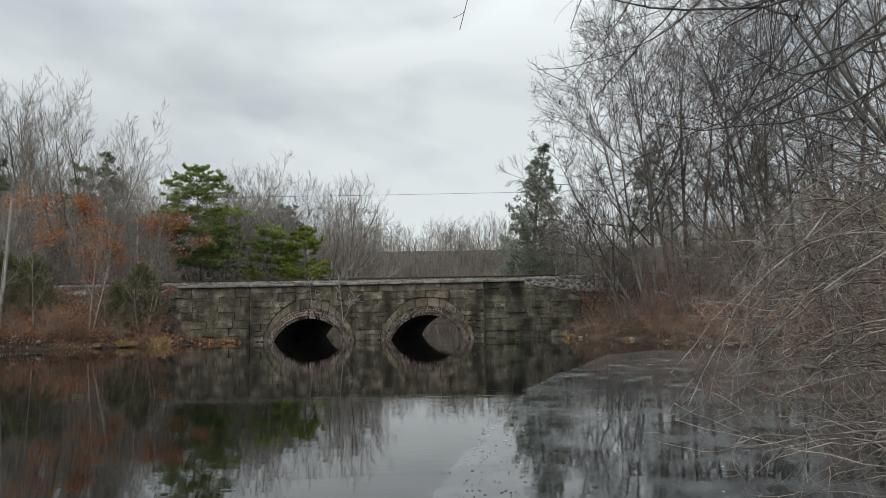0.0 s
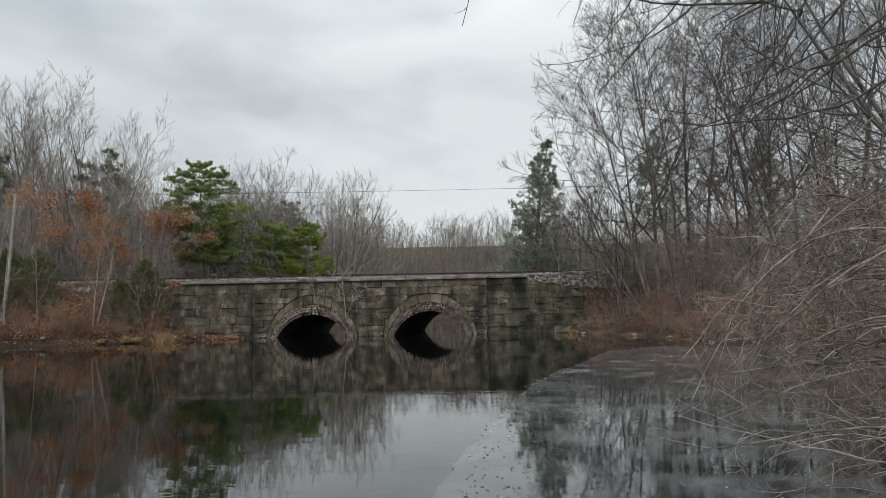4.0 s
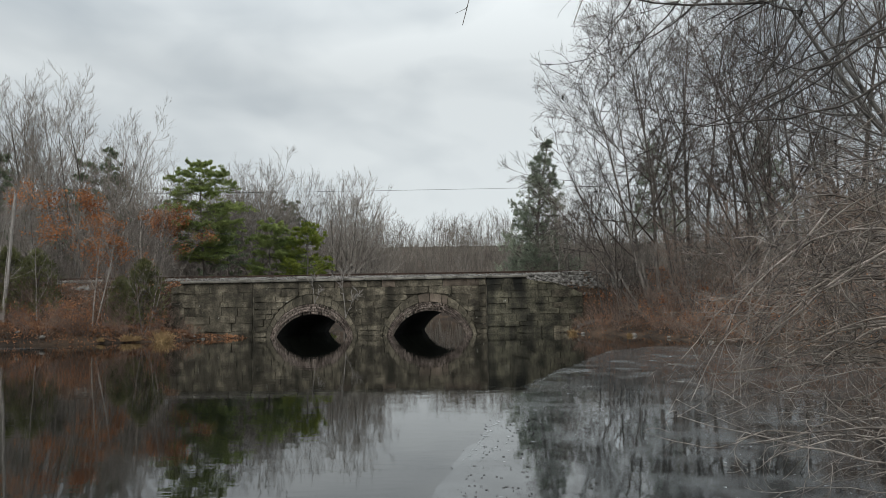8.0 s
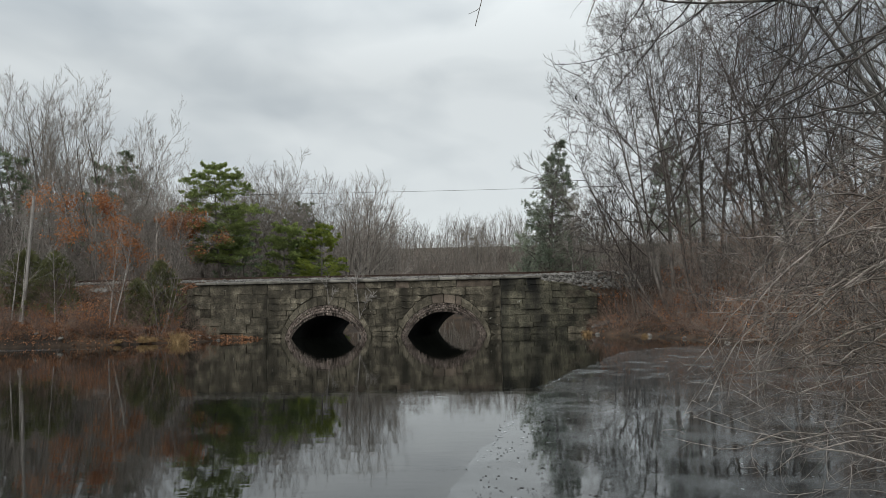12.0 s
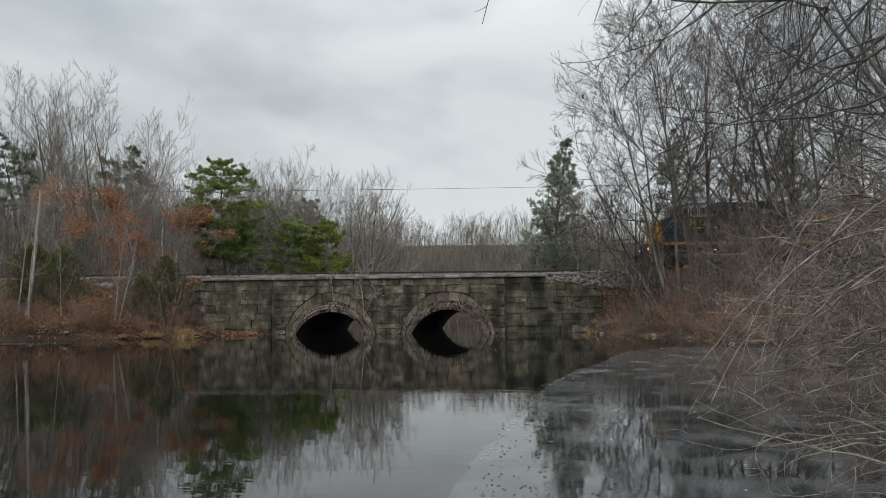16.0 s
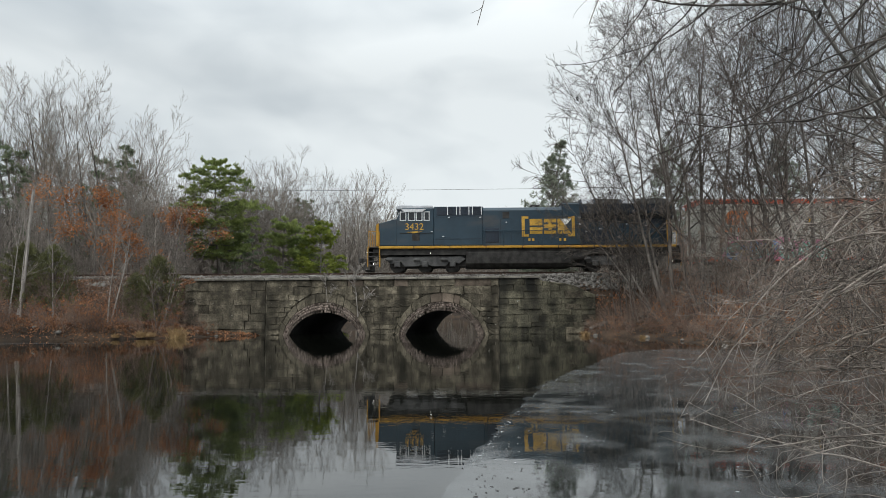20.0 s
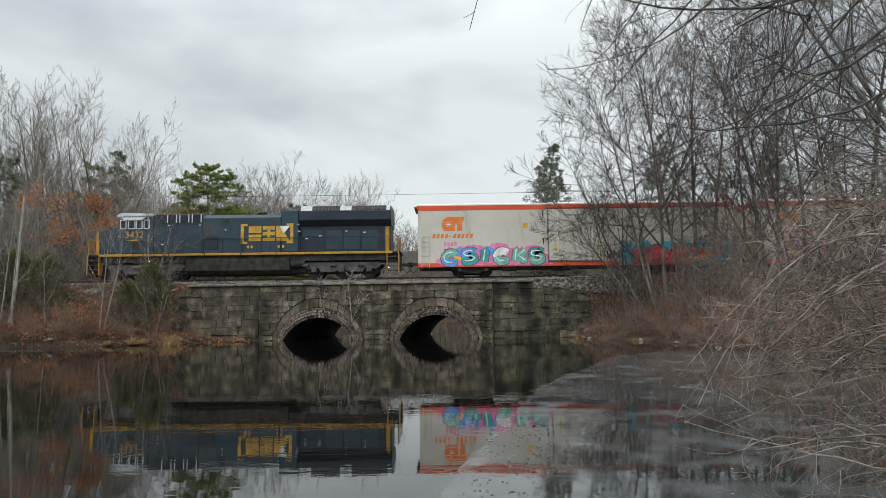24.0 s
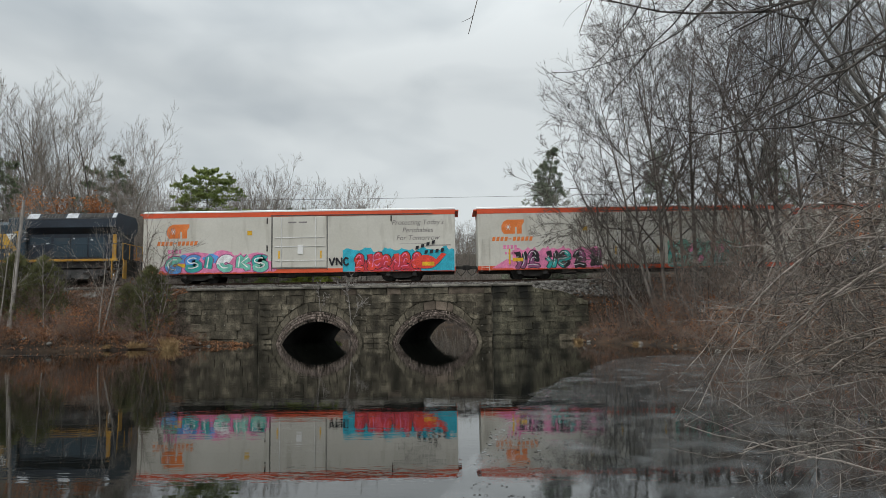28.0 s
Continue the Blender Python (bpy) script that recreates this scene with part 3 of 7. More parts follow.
def spreading_tree(seed, stems, limbs=11, boughs=7, twigs=6, fine=4, low=0.3, angle=(35, 65), reach=0.42, rise=0.5, rmin=0.009, material="bark_dark", twig_mat="twig_backlit", bough_len=0.44, twig_len=0.5, bend=0.45, sway=0.3, fade=0.6, up=0.1, stout=0.6):
    """A leafless tree of one or more stems (foot x, y, lean x, y, height, radius) with arching limbs and a haze of twigs."""
    rng = np.random.default_rng(seed)
    st = np.array(stems, float)
    foot = np.stack([st[:, 0], st[:, 1], np.full(len(st), -0.3)], 1)
    T = curls(rng, foot, np.stack([st[:, 2], st[:, 3], np.ones(len(st))], 1), st[:, 4], 12, sway, 0.03, 0.15)
    R = st[:, 5:6] * np.maximum(np.linspace(1.1, 0.05, 12), 0.06)[None]
    A, AR = sprout(rng, T, R, limbs, low, 1.0, angle, reach, 8, bend, rise, stout, rmin * 2.2, 0.05, fade, 0.2)
    B, BR = sprout(rng, A, AR, boughs, 0.15, 1.0, (28, 58), bough_len, 6, bend, 0.15 + up, stout * 0.95, rmin * 1.25, 0.06, 0.6, 0.35)
    B2, BR2 = sprout(rng, T, R, 9, 0.5, 1.0, (22, 50), 0.11, 6, bend, 0.3, 0.4, rmin * 1.25)
    B, BR = np.concatenate([B, B2]), np.concatenate([BR, BR2])
    C, CR = sprout(rng, B, BR, twigs, 0.1, 1.0, (18, 44), twig_len, 3, 0.25, up, 0.65, rmin, 0.04, 0.4, 0.6)
    D, DR = sprout(rng, C, CR, fine, 0.05, 0.95, (14, 40), 0.8, 2, 0.1, up, 0.75, rmin * 0.7, 0.03, 0.4, 0.7)
    return tube_mesh("trunk", [(T, R, 9)], M[material]), tube_mesh("crown", [(A, AR, 5), (B, BR, 4), (C, CR, 3), (D, DR, 3)], M[twig_mat])


def flakes(rng, centres, spread, size, per, material, name, long=1.0, flat=1.0):
    """Small leaves or needle tufts: per little quads round each centre."""
    n = len(centres) * per
    c = np.repeat(centres, per, axis=0) + rng.normal(size=(n, 3)) * np.array([spread, spread, spread * flat])
    u = unit(rng.normal(size=(n, 3)))
    v = unit(np.cross(u, rng.normal(size=(n, 3))))
    s = size * rng.uniform(0.6, 1.35, (n, 1))
    q = np.stack([c - u * s * long, c - v * s * 0.5, c + u * s * long, c + v * s * 0.5], 1).reshape(-1, 3)
    return mesh_np(name, q, [np.arange(n * 4).reshape(-1, 4)], material)


def tufts(rng, ends, ways, material, name, needles=12, length=0.16, width=0.012):
    """Needle tufts at the ends of shoots: thin blades that fan out forwards."""
    n = len(ends) * needles
    c = np.repeat(ends, needles, axis=0)
    w = unit(np.repeat(ways, needles, axis=0) * 0.7 + rng.normal(size=(n, 3)) * 0.6 + np.array([0, 0, 0.35]))
    s = unit(np.cross(w, rng.normal(size=(n, 3)))) * width
    ln = length * rng.uniform(0.7, 1.3, (n, 1))
    c = c - w * ln * 0.2
    q = np.stack([c - s, c + s, c + w * ln + s * 0.3, c + w * ln - s * 0.3], 1).reshape(-1, 3)
    return mesh_np(name, q, [np.arange(n * 4).reshape(-1, 4)], material)


def pine_meshes(seed, h, r, low=0.3, reach=0.32, whorls=16, per=5, droop=0.0, top_round=0.6, needle="needle", blades=11, blade=0.2, shoots=9, width=0.02, flat=0.4):
    """A pine: trunk, boughs, and needle tufts on the shoots; flat layered crown with gaps."""
    rng = np.random.default_rng(seed)
    T, R = trunk_path(rng, h, r, (rng.normal() * 0.03, 0), p=10, wiggle=0.03)
    ts = np.clip(np.linspace(low, 0.97, whorls) + rng.normal(size=whorls) * 0.35 * (0.97 - low) / whorls, low, 0.98)
    starts, ways, lens, rads = [], [], [], []
    for t in ts:
        i = min(int(t * 9), 8)
        w = t * 9 - i
        c = T[0, i] * (1 - w) + T[0, i + 1] * w
        a0 = rng.uniform(0, 6.28)
        for k in range(per):
            if rng.random() < 0.22:
                continue
            a = a0 + k * 6.28 / per + rng.normal() * 0.25
            e = 0.05 + 0.55 * (t - low) ** 2 - droop + rng.normal() * 0.08
            starts.append(c)
            ways.append((math.cos(a), math.sin(a), e))
            s = (t - low) / (1 - low)
            shape = (1 - s) ** 0.85 + 0.05 if top_round < 0.4 else math.sqrt(max(1 - s ** 2.2, 0.03)) * (0.6 + 0.4 * min(1, s * 3))
            lens.append(h * reach * shape * rng.uniform(0.65, 1.15))
            rads.append(r * 0.35 * (1.1 - t))
    B = paths(rng, np.array(starts), unit(np.array(ways)), np.array(lens), 6, 0.09, 0.03)
    BR = np.array(rads)[:, None] * np.linspace(1, 0.25, 6)[None]
    S, SR = grow(rng, B, BR, shoots, 0.15, 1.0, (30, 65), 0.42, 4, 0.10, 0.04, 0.5, 0.4, 0.006)
    share = np.repeat(np.array(lens) / max(lens), shoots)
    keep = rng.random(len(S)) < np.clip(share * 1.5, 0.12, 1)
    S, SR = S[keep], SR[keep]
    S[..., 2] = S[:, :1, 2] + (S[..., 2] - S[:, :1, 2]) * flat
    S2, SR2 = grow(rng, S, SR, 5, 0.1, 1.0, (30, 65), 0.5, 3, 0.12, 0.06, 0.6, 0.5, 0.005)
    S2[..., 2] = S2[:, :1, 2] + (S2[..., 2] - S2[:, :1, 2]) * flat
    way = unit(S2[:, -1] - S2[:, 0])
    ends = np.concatenate([S2[:, -1], S2[:, 1], S[:, -1], B[:, -1]])
    dirs = np.concatenate([way, way, unit(S[:, -1] - S[:, 0]), unit(B[:, -1] - B[:, -2])])
    return (tube_mesh("trunk", [(T, R, 9)], M["bark"]), tube_mesh("branchwork", [(B, BR, 5), (S, SR, 3)], M["bark"]),
            tufts(rng, ends, dirs, M[needle], "needles", blades, blade, width))


def plant(name, meshes, at, label, category, group="", labels=()):
    ob = thing(name, at, label, category, group)
    for i, me in enumerate(meshes):
        if me is None:
            continue
        p = part(me.name.split(".")[0], me, None, ob, labels[i] if i < len(labels) else "")
        if p.name.startswith("branchwork"):
            tagged(p, kind="stuff")
    return ob


def place(x, y, z, turn=0, s=1.0, sz=None):
    return Matrix.LocRotScale((x, y, z), Euler((0, 0, radians(turn))), (s, s, sz or s))


# ---- ground and water ----
def shore_left(y):
    return np.interp(y, [-60, 0, 20, 30, 35, 36.8, 37.4, 38.5, 40.7, 44], [-70, -48, -40, -34, -28, -24.8, -21, -17.2, -14.8, -13.8])


def shore_right(y):
    return np.interp(y, [-60, -3, 2, 10, 17, 20.9, 22.8, 27.6, 31.5, 36.7, 39.2, 41, 44], [4, 4.2, 5.5, 9.8, 13.0, 13.0, 12.2, 11.2, 10.9, 10.3, 8.4, 7.4, 7.6])


def rear_left(y):
    return np.interp(y, [52, 58, 66, 80, 100, 126], [-13.5, -9.5, -8.5, -9, -11, -15])


def rear_right(y):
    return np.interp(y, [52, 62, 80, 100, 126], [5.2, 5.2, 9, 16, 30])


BRIDGE_L, BRIDGE_R = -16.9, 8.5
WATER_Z = 0.09


def ground_h(x, y):
    x, y = np.asarray(x, float), np.asarray(y, float)
    wob = 0.35 * np.sin(x * 0.9 + 1.3 * np.sin(y * 0.5)) + 0.25 * np.sin(y * 1.3 + x * 0.4)
    front = np.maximum(np.maximum(shore_left(y) - x, x - shore_right(y)), 1.1 - y) + wob * 0.5
    rear = np.maximum(np.maximum(rear_left(y) - x, x - rear_right(y)), y - 124) + wob
    d = np.where(y < 48, front, rear)
    inside = np.maximum(d * 0.6, -1.4)
    outside = 0.55 * (1 - np.exp(-np.maximum(d, 0) / 1.1)) + 0.07 * np.maximum(d, 0)
    bank = np.where(d < 0, inside, np.minimum(outside, 2.6))
    bank = np.where((y < 2.5) & (d > 0), np.minimum(bank, 0.25), bank)
    crest = np.minimum(3.72, np.minimum(3.72 - (44.9 - y) * 0.62, 3.72 - (y - 51.0) * 0.55))
    near_wall = np.clip((x + 20.5) / 4.0, 0, 1) * (x < -4) + np.clip((12.5 - x) / 4.0, 0, 1) * (x >= -4)
    crest = np.where(y < 43.3, crest - near_wall * 3.2, crest)
    over = (x > BRIDGE_L + 1.2) & (x < BRIDGE_R - 0.8)
    span = np.where(over & (y > 42) & (y < 53.5), -1.4, bank)
    h = np.where(over, np.where(y < 53.5, span, bank), np.maximum(bank, crest))
    hill = np.clip((y - 127) * 0.24, 0, 17.5 + 1.2 * np.sin(x * 0.045) + 0.7 * np.sin(x * 0.13)) + np.clip((x / np.maximum(y, 1) - 0.47) * 75, 0, 9.2) * np.clip((y - 54) / 8, 0, 1) * np.clip((105 - y) / 20, 0, 1) + np.clip((-x - 45) * 0.1, 0, 6) * (y > 55)
    rough = 0.10 * np.sin(2.1 * x + 0.7 * y) * np.sin(1.7 * y - 0.5 * x) * (d > 0.5)
    return h + hill + rough + WATER_Z


def build_ground():
    xs = np.unique(np.concatenate([np.linspace(-900, -80, 18), np.arange(-80, -30, 2.5), np.arange(-30, 30, 0.45), np.arange(30, 80, 2.5), np.linspace(80, 900, 18)]))
    ys = np.unique(np.concatenate([np.linspace(-300, -12, 10), np.arange(-12, 24, 1.0), np.arange(24, 58, 0.45), np.arange(58, 140, 2.5), np.linspace(140, 1500, 26)]))
    X, Y = np.meshgrid(xs, ys)
    v = np.stack([X, Y, ground_h(X, Y)], -1).reshape(-1, 3)
    i = np.arange(len(xs) * len(ys)).reshape(len(ys), len(xs))
    q = np.stack([i[:-1, :-1], i[:-1, 1:], i[1:, 1:], i[1:, :-1]], -1).reshape(-1, 4)
    tagged(new("ground", mesh_np("ground", v, [q], M["ground"], True)), "brown leaf-covered earth banks round the pond", "ground", kind="structure")


def build_water():
    xs, ys = np.linspace(-160, 160, 33), np.linspace(-40, 150, 20)
    X, Y = np.meshgrid(xs, ys)
    v = np.stack([X, Y, np.full_like(X, WATER_Z)], -1).reshape(-1, 3)
    i = np.arange(len(xs) * len(ys)).reshape(len(ys), len(xs))
    q = np.stack([i[:-1, :-1], i[:-1, 1:], i[1:, 1:], i[1:, :-1]], -1).reshape(-1, 4)
    tagged(new("water", mesh_np("water", v, [q], M["water"], True)), "still dark pond water that mirrors bridge and sky", "water", kind="structure")


def ice_edge(y):
    return np.interp(y, [3, 6, 7.5, 10.4, 14.7, 17.5, 19.2, 22, 25, 27.5], [-0.8, -0.14, 0.08, 0.68, 1.72, 2.7, 3.5, 4.6, 5.8, 8.5])


def build_ice():
    rng = np.random.default_rng(5)
    ys = np.arange(0.9, 27.4, 0.06)
    jag = np.convolve(rng.normal(size=len(ys) + 8), np.ones(9) / 9, "valid") * 0.22
    e0 = ice_edge(ys) + jag[:len(ys)] * np.clip((28 - ys) / 15, 0.3, 1) * np.clip((ys - 3) / 12, 0.08, 1)
    e1 = np.maximum(shore_right(ys) + 0.8, e0 + 0.2)
    k = np.linspace(0, 1, 14)
    X = e0[:, None] * (1 - k) + e1[:, None] * k
    v = np.stack([X, np.repeat(ys[:, None], 14, 1), np.full_like(X, WATER_Z + 0.006)], -1).reshape(-1, 3)
    i = np.arange(len(ys) * 14).reshape(len(ys), 14)
    q = np.stack([i[:-1, :-1], i[:-1, 1:], i[1:, 1:], i[1:, :-1]], -1).reshape(-1, 4)
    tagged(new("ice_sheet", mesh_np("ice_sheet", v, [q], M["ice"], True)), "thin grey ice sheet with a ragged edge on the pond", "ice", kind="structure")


build_ground()
build_water()
build_ice()


def ice_patch():
    rng = np.random.default_rng(6)
    a = np.linspace(0, 2 * np.pi, 48, endpoint=False)
    k = 1 + 0.18 * np.sin(3 * a + 1) + 0.1 * np.sin(7 * a) + rng.normal(size=48) * 0.03
    rim = np.stack([-21.6 + 3.4 * k * np.cos(a), 33.4 + 0.9 * k * np.sin(a) - 0.2 * np.cos(a), np.full(48, WATER_Z + 0.006)], 1)
    v = np.concatenate([[[-21.6, 33.4, WATER_Z + 0.006]], rim])
    i = np.arange(48)
    tagged(new("ice_patch", mesh_np("ice_patch", v, [np.stack([0 * i, i + 1, (i + 1) % 48 + 1], 1)], M["ice"])), "small patch of frosted ice near the bank", "ice", kind="structure")


ice_patch()


# ---- the stone arch bridge ----
WALL_Y = 43.0
ARCHES = ((-8.20, 2.63, -0.54, 2.42, -0.97), (-0.95, 2.755, -0.665, 2.42, -0.87))   # centre x, then radius and height of centre of the brick ring's outside and of its inside
RING = 0.58
FLANK = 0.4       # the ring of voussoirs narrows towards the water
SKEW = 0.17      # the barrels run aside as they go back
DEPTH = 9.6


def arch_z(x, extra=0.0):
    """Height of the opening's edge (brick ring outside plus extra) over x, or -9 beside the arches."""
    z = np.full_like(np.asarray(x, float), -9.0)
    for cx, r, cz, _, _ in ARCHES:
        s = 1 - ((x - cx) / (r + extra * FLANK)) ** 2
        z = np.maximum(z, np.where(s > 0, cz + (r + extra) * np.sqrt(np.maximum(s, 0)), -9.0))
    return z


def wall_top(x):
    return np.interp(x, [BRIDGE_L, -16, 5.1, 5.2, 7.0, BRIDGE_R], [3.2, 3.43, 3.50, 3.35, 3.15, 2.5])


def stone_mesh(rng, xs, lo, hi, deep=0.4):
    """A rough-faced block: front outline with a chamfered, slightly bulging face."""
    out = [(x, z) for x, z in zip(xs, lo)] + [(x, z) for x, z in zip(xs[::-1], hi[::-1])]
    out = [p for i, p in enumerate(out) if math.dist(p, out[i - 1]) > 0.005]
    cx, cz = sum(p[0] for p in out) / len(out), sum(p[1] for p in out) / len(out)
    bm = bmesh.new()
    g, face = rng.uniform(0.005, 0.014), -rng.uniform(0.01, 0.075)
    def ring(shrink, y, jit):
        res = []
        for x, z in out:
            d = max(math.hypot(x - cx, z - cz), 1e-6)
            k = max(0.3, 1 - shrink / d)
            res.append(bm.verts.new((cx + (x - cx) * k + rng.normal() * jit, y + rng.normal() * jit, cz + (z - cz) * k + rng.normal() * jit)))
        return res
    a, b, c = ring(g, deep, 0), ring(g, 0.0, 0.008), ring(g + 0.02, face, 0.018)
    n = len(out)
    for p, q in ((a, b), (b, c)):
        for i in range(n):
            j = (i + 1) % n
            bm.faces.new((p[i], p[j], q[j], q[i]))
    bm.faces.new(c)
    me = bpy.data.meshes.new("stone")
    bmesh.ops.recalc_face_normals(bm, faces=bm.faces)
    bm.to_mesh(me)
    bm.free()
    return me


def build_bridge():
    bridge = tagged(new("wall_bridge"), "weathered granite rail bridge with two brick-lined arches", "bridge", kind="structure")
    xs = np.arange(BRIDGE_L, BRIDGE_R + 0.01, 0.1)
    # core plates front and back, with the openings cut through
    for name, y0, y1, shift in (("spandrel", WALL_Y + 0.035, WALL_Y + 0.7, 0), ("rear_spandrel", WALL_Y + DEPTH - 0.5, WALL_Y + DEPTH, SKEW * (DEPTH - 0.3))):
        lo = np.maximum(arch_z(xs, -0.12), -1.3)
        hi = wall_top(xs) - 0.02
        v, f = [], []
        for i, x in enumerate(xs):
            for y in (y0, y1):
                v += [(x + shift, y, lo[i]), (x + shift, y, hi[i])]
        for i in range(len(xs) - 1):
            a, b = 4 * i, 4 * i + 4
            f += [(a, b, b + 1, a + 1), (a + 2, a + 3, b + 3, b + 2), (a, a + 2, b + 2, b), (a + 1, b + 1, b + 3, a + 3)]
        part(name, mesh_np(name, np.array(v), [np.array(f)], M["mortar"]), None, bridge)
    # barrels, lined in one near-black colour
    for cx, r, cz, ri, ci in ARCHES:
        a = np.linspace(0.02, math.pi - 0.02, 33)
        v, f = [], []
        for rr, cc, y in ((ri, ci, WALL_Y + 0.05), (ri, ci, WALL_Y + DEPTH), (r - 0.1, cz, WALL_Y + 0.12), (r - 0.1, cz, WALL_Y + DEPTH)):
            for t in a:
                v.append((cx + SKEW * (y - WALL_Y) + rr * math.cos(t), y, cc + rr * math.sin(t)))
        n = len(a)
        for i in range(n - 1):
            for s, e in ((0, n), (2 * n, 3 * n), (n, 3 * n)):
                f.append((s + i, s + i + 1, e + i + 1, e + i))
        part("barrel", mesh_np("barrel", np.array(v), [np.array(f)], M["barrel_dark"], True), None, bridge, "dark tunnel lining under the track")
    # brick rings: three courses of headers
    rng = np.random.default_rng(21)
    for cx, r, cz, ri, ci in ARCHES:
        v, f = [], []
        courses = 4
        for k in range(courses):
            r0, r1 = (ri + (r - ri) * (k + u) / courses for u in (0.0, 1.0))
            c0, c1 = (ci + (cz - ci) * (k + u) / courses for u in (0.0, 0.93))
            a0 = math.asin(max(-0.95, (-0.2 - c0) / r0))
            n = int((math.pi - 2 * a0) * r0 / 0.085)
            for i in range(n):
                t0 = a0 + (math.pi - 2 * a0) * (i + 0.07) / n
                t1 = a0 + (math.pi - 2 * a0) * (i + 0.93) / n
                y0 = WALL_Y + 0.06 * (k == 0) + rng.uniform(-0.03, 0.03)
                if rng.random() < 0.12:
                    y0 += rng.uniform(0.04, 0.16)
                if k == 0 and rng.random() < 0.03:
                    continue
                b = len(v)
                for rr, cc, t in ((r0, c0, t0), (r1, c1, t0), (r1, c1, t1), (r0, c0, t1)):
                    v.append((cx + rr * math.cos(t), y0, cc + rr * math.sin(t)))
                    v.append((cx + rr * math.cos(t), WALL_Y + 0.3, cc + rr * math.sin(t)))
                f += [(b, b + 2, b + 4, b + 6), (b, b + 1, b + 3, b + 2), (b + 2, b + 3, b + 5, b + 4), (b + 4, b + 5, b + 7, b + 6), (b + 6, b + 7, b + 1, b)]
        tagged(part("brick_ring", mesh_np("brick_ring", np.array(v), [np.array(f)], M["brick"]), None, bridge, "worn grey-red brick arch ring"), kind="stuff")
    # voussoirs
    for w, (cx, r, cz, _, _) in enumerate(ARCHES):
        a0 = math.asin((0.05 - cz) / (r + RING * 0.5))
        cuts = np.linspace(a0, math.pi - a0, 13) + rng.normal(size=13) * 0.03
        for i in range(12):
            t0, t1 = cuts[i] + 0.004, cuts[i + 1] - 0.004
            up = RING * rng.uniform(0.88, 1.03)
            t = np.linspace(t0, t1, 4)
            inner = [(cx + (r + 0.015) * math.cos(u), cz + (r + 0.015) * math.sin(u)) for u in t]
            outer = [(cx + (r + up * FLANK) * math.cos(u), cz + (r + up) * math.sin(u)) for u in t]
            bm = bmesh.new()
            loop = inner + outer[::-1]
            mx, mz = sum(p[0] for p in loop) / 8, sum(p[1] for p in loop) / 8
            rings = []
            for k, y in ((0.99, 0.4), (0.985, 0.0), (0.965, -0.02 - rng.uniform(0, 0.04))):
                rings.append([bm.verts.new((mx + (x - mx) * k + rng.normal() * 0.006, WALL_Y + y, mz + (z - mz) * k)) for x, z in loop])
            for p, q in zip(rings, rings[1:]):
                for j in range(8):
                    bm.faces.new((p[j], p[(j + 1) % 8], q[(j + 1) % 8], q[j]))
            bm.faces.new(rings[-1])
            red = w == 1 and i in (4, 5, 6)
            part("voussoir", bm, M["stone_red" if red else "voussoir"], bridge)
    # coursed blocks in three stretches with straight joints between them
    for x0, x1, m0, wide in ((BRIDGE_L, -11.85, "stone", 1.3), (-11.8, 2.55, "stone", 1.35), (2.6, BRIDGE_R, "stone_dark", 1.25)):
        z = -0.25
        while z < 3.35:
            hgt = rng.uniform(0.30, 0.58) if m0 == "stone" else rng.uniform(0.30, 0.48)
            if 3.45 - (z + hgt) < 0.25:
                hgt = 3.62 - z
            x = x0
            while x < x1 - 0.05:
                wd = min(rng.uniform(0.45, 1.4) * wide, x1 - x)
                if x1 - (x + wd) < 0.35:
                    wd = x1 - x
                px = np.linspace(x, x + wd, max(2, int(wd / 0.12) + 1))
                lo = np.maximum(arch_z(px, RING), z)
                hi = np.minimum(wall_top(px), z + hgt)
                ok = hi - lo > 0.03
                runs, cur = [], []
                for i, o in enumerate(ok):
                    if o:
                        cur.append(i)
                    if (not o or i == len(ok) - 1) and cur:
                        runs.append(cur)
                        cur = []
                for run in runs:
                    if len(run) < 2 or px[run[-1]] - px[run[0]] < 0.12:
                        continue
                    sx, sl, sh = px[run], lo[run], hi[run]
                    if np.allclose(sl, z) and np.allclose(sh, sh[0]):
                        sx, sl, sh = sx[[0, -1]], sl[[0, -1]], sh[[0, -1]]
                    me = stone_mesh(rng, list(sx), list(sl), list(sh))
                    top_red = m0 == "stone" and z > 2.6 and rng.random() < (0.7 if -1.6 < x < 1.2 else 0.14)
                    me.materials.append(M["stone_red" if top_red else (m0 if x < 6.3 or rng.random() < 0.5 else "stone")])
                    ob = part("stone", me, None, bridge)
                    ob.location = (0, WALL_Y, 0)
                x += wd
            z += hgt
    # coping slabs along the top
    x = -16.3
    while x < 5.0:
        wd = rng.uniform(0.9, 2.0)
        wd = min(wd, 5.15 - x)
        z = float(wall_top(x + wd / 2))
        bm = boxes((x + 0.012, x + wd - 0.012, WALL_Y - 0.16 - rng.uniform(0, 0.05), WALL_Y + 0.75, z + 0.01, z + 0.18 + rng.uniform(-0.03, 0.02)), bevel=0.03)
        part("coping_stone", bm, M["coping"], bridge)
        x += wd


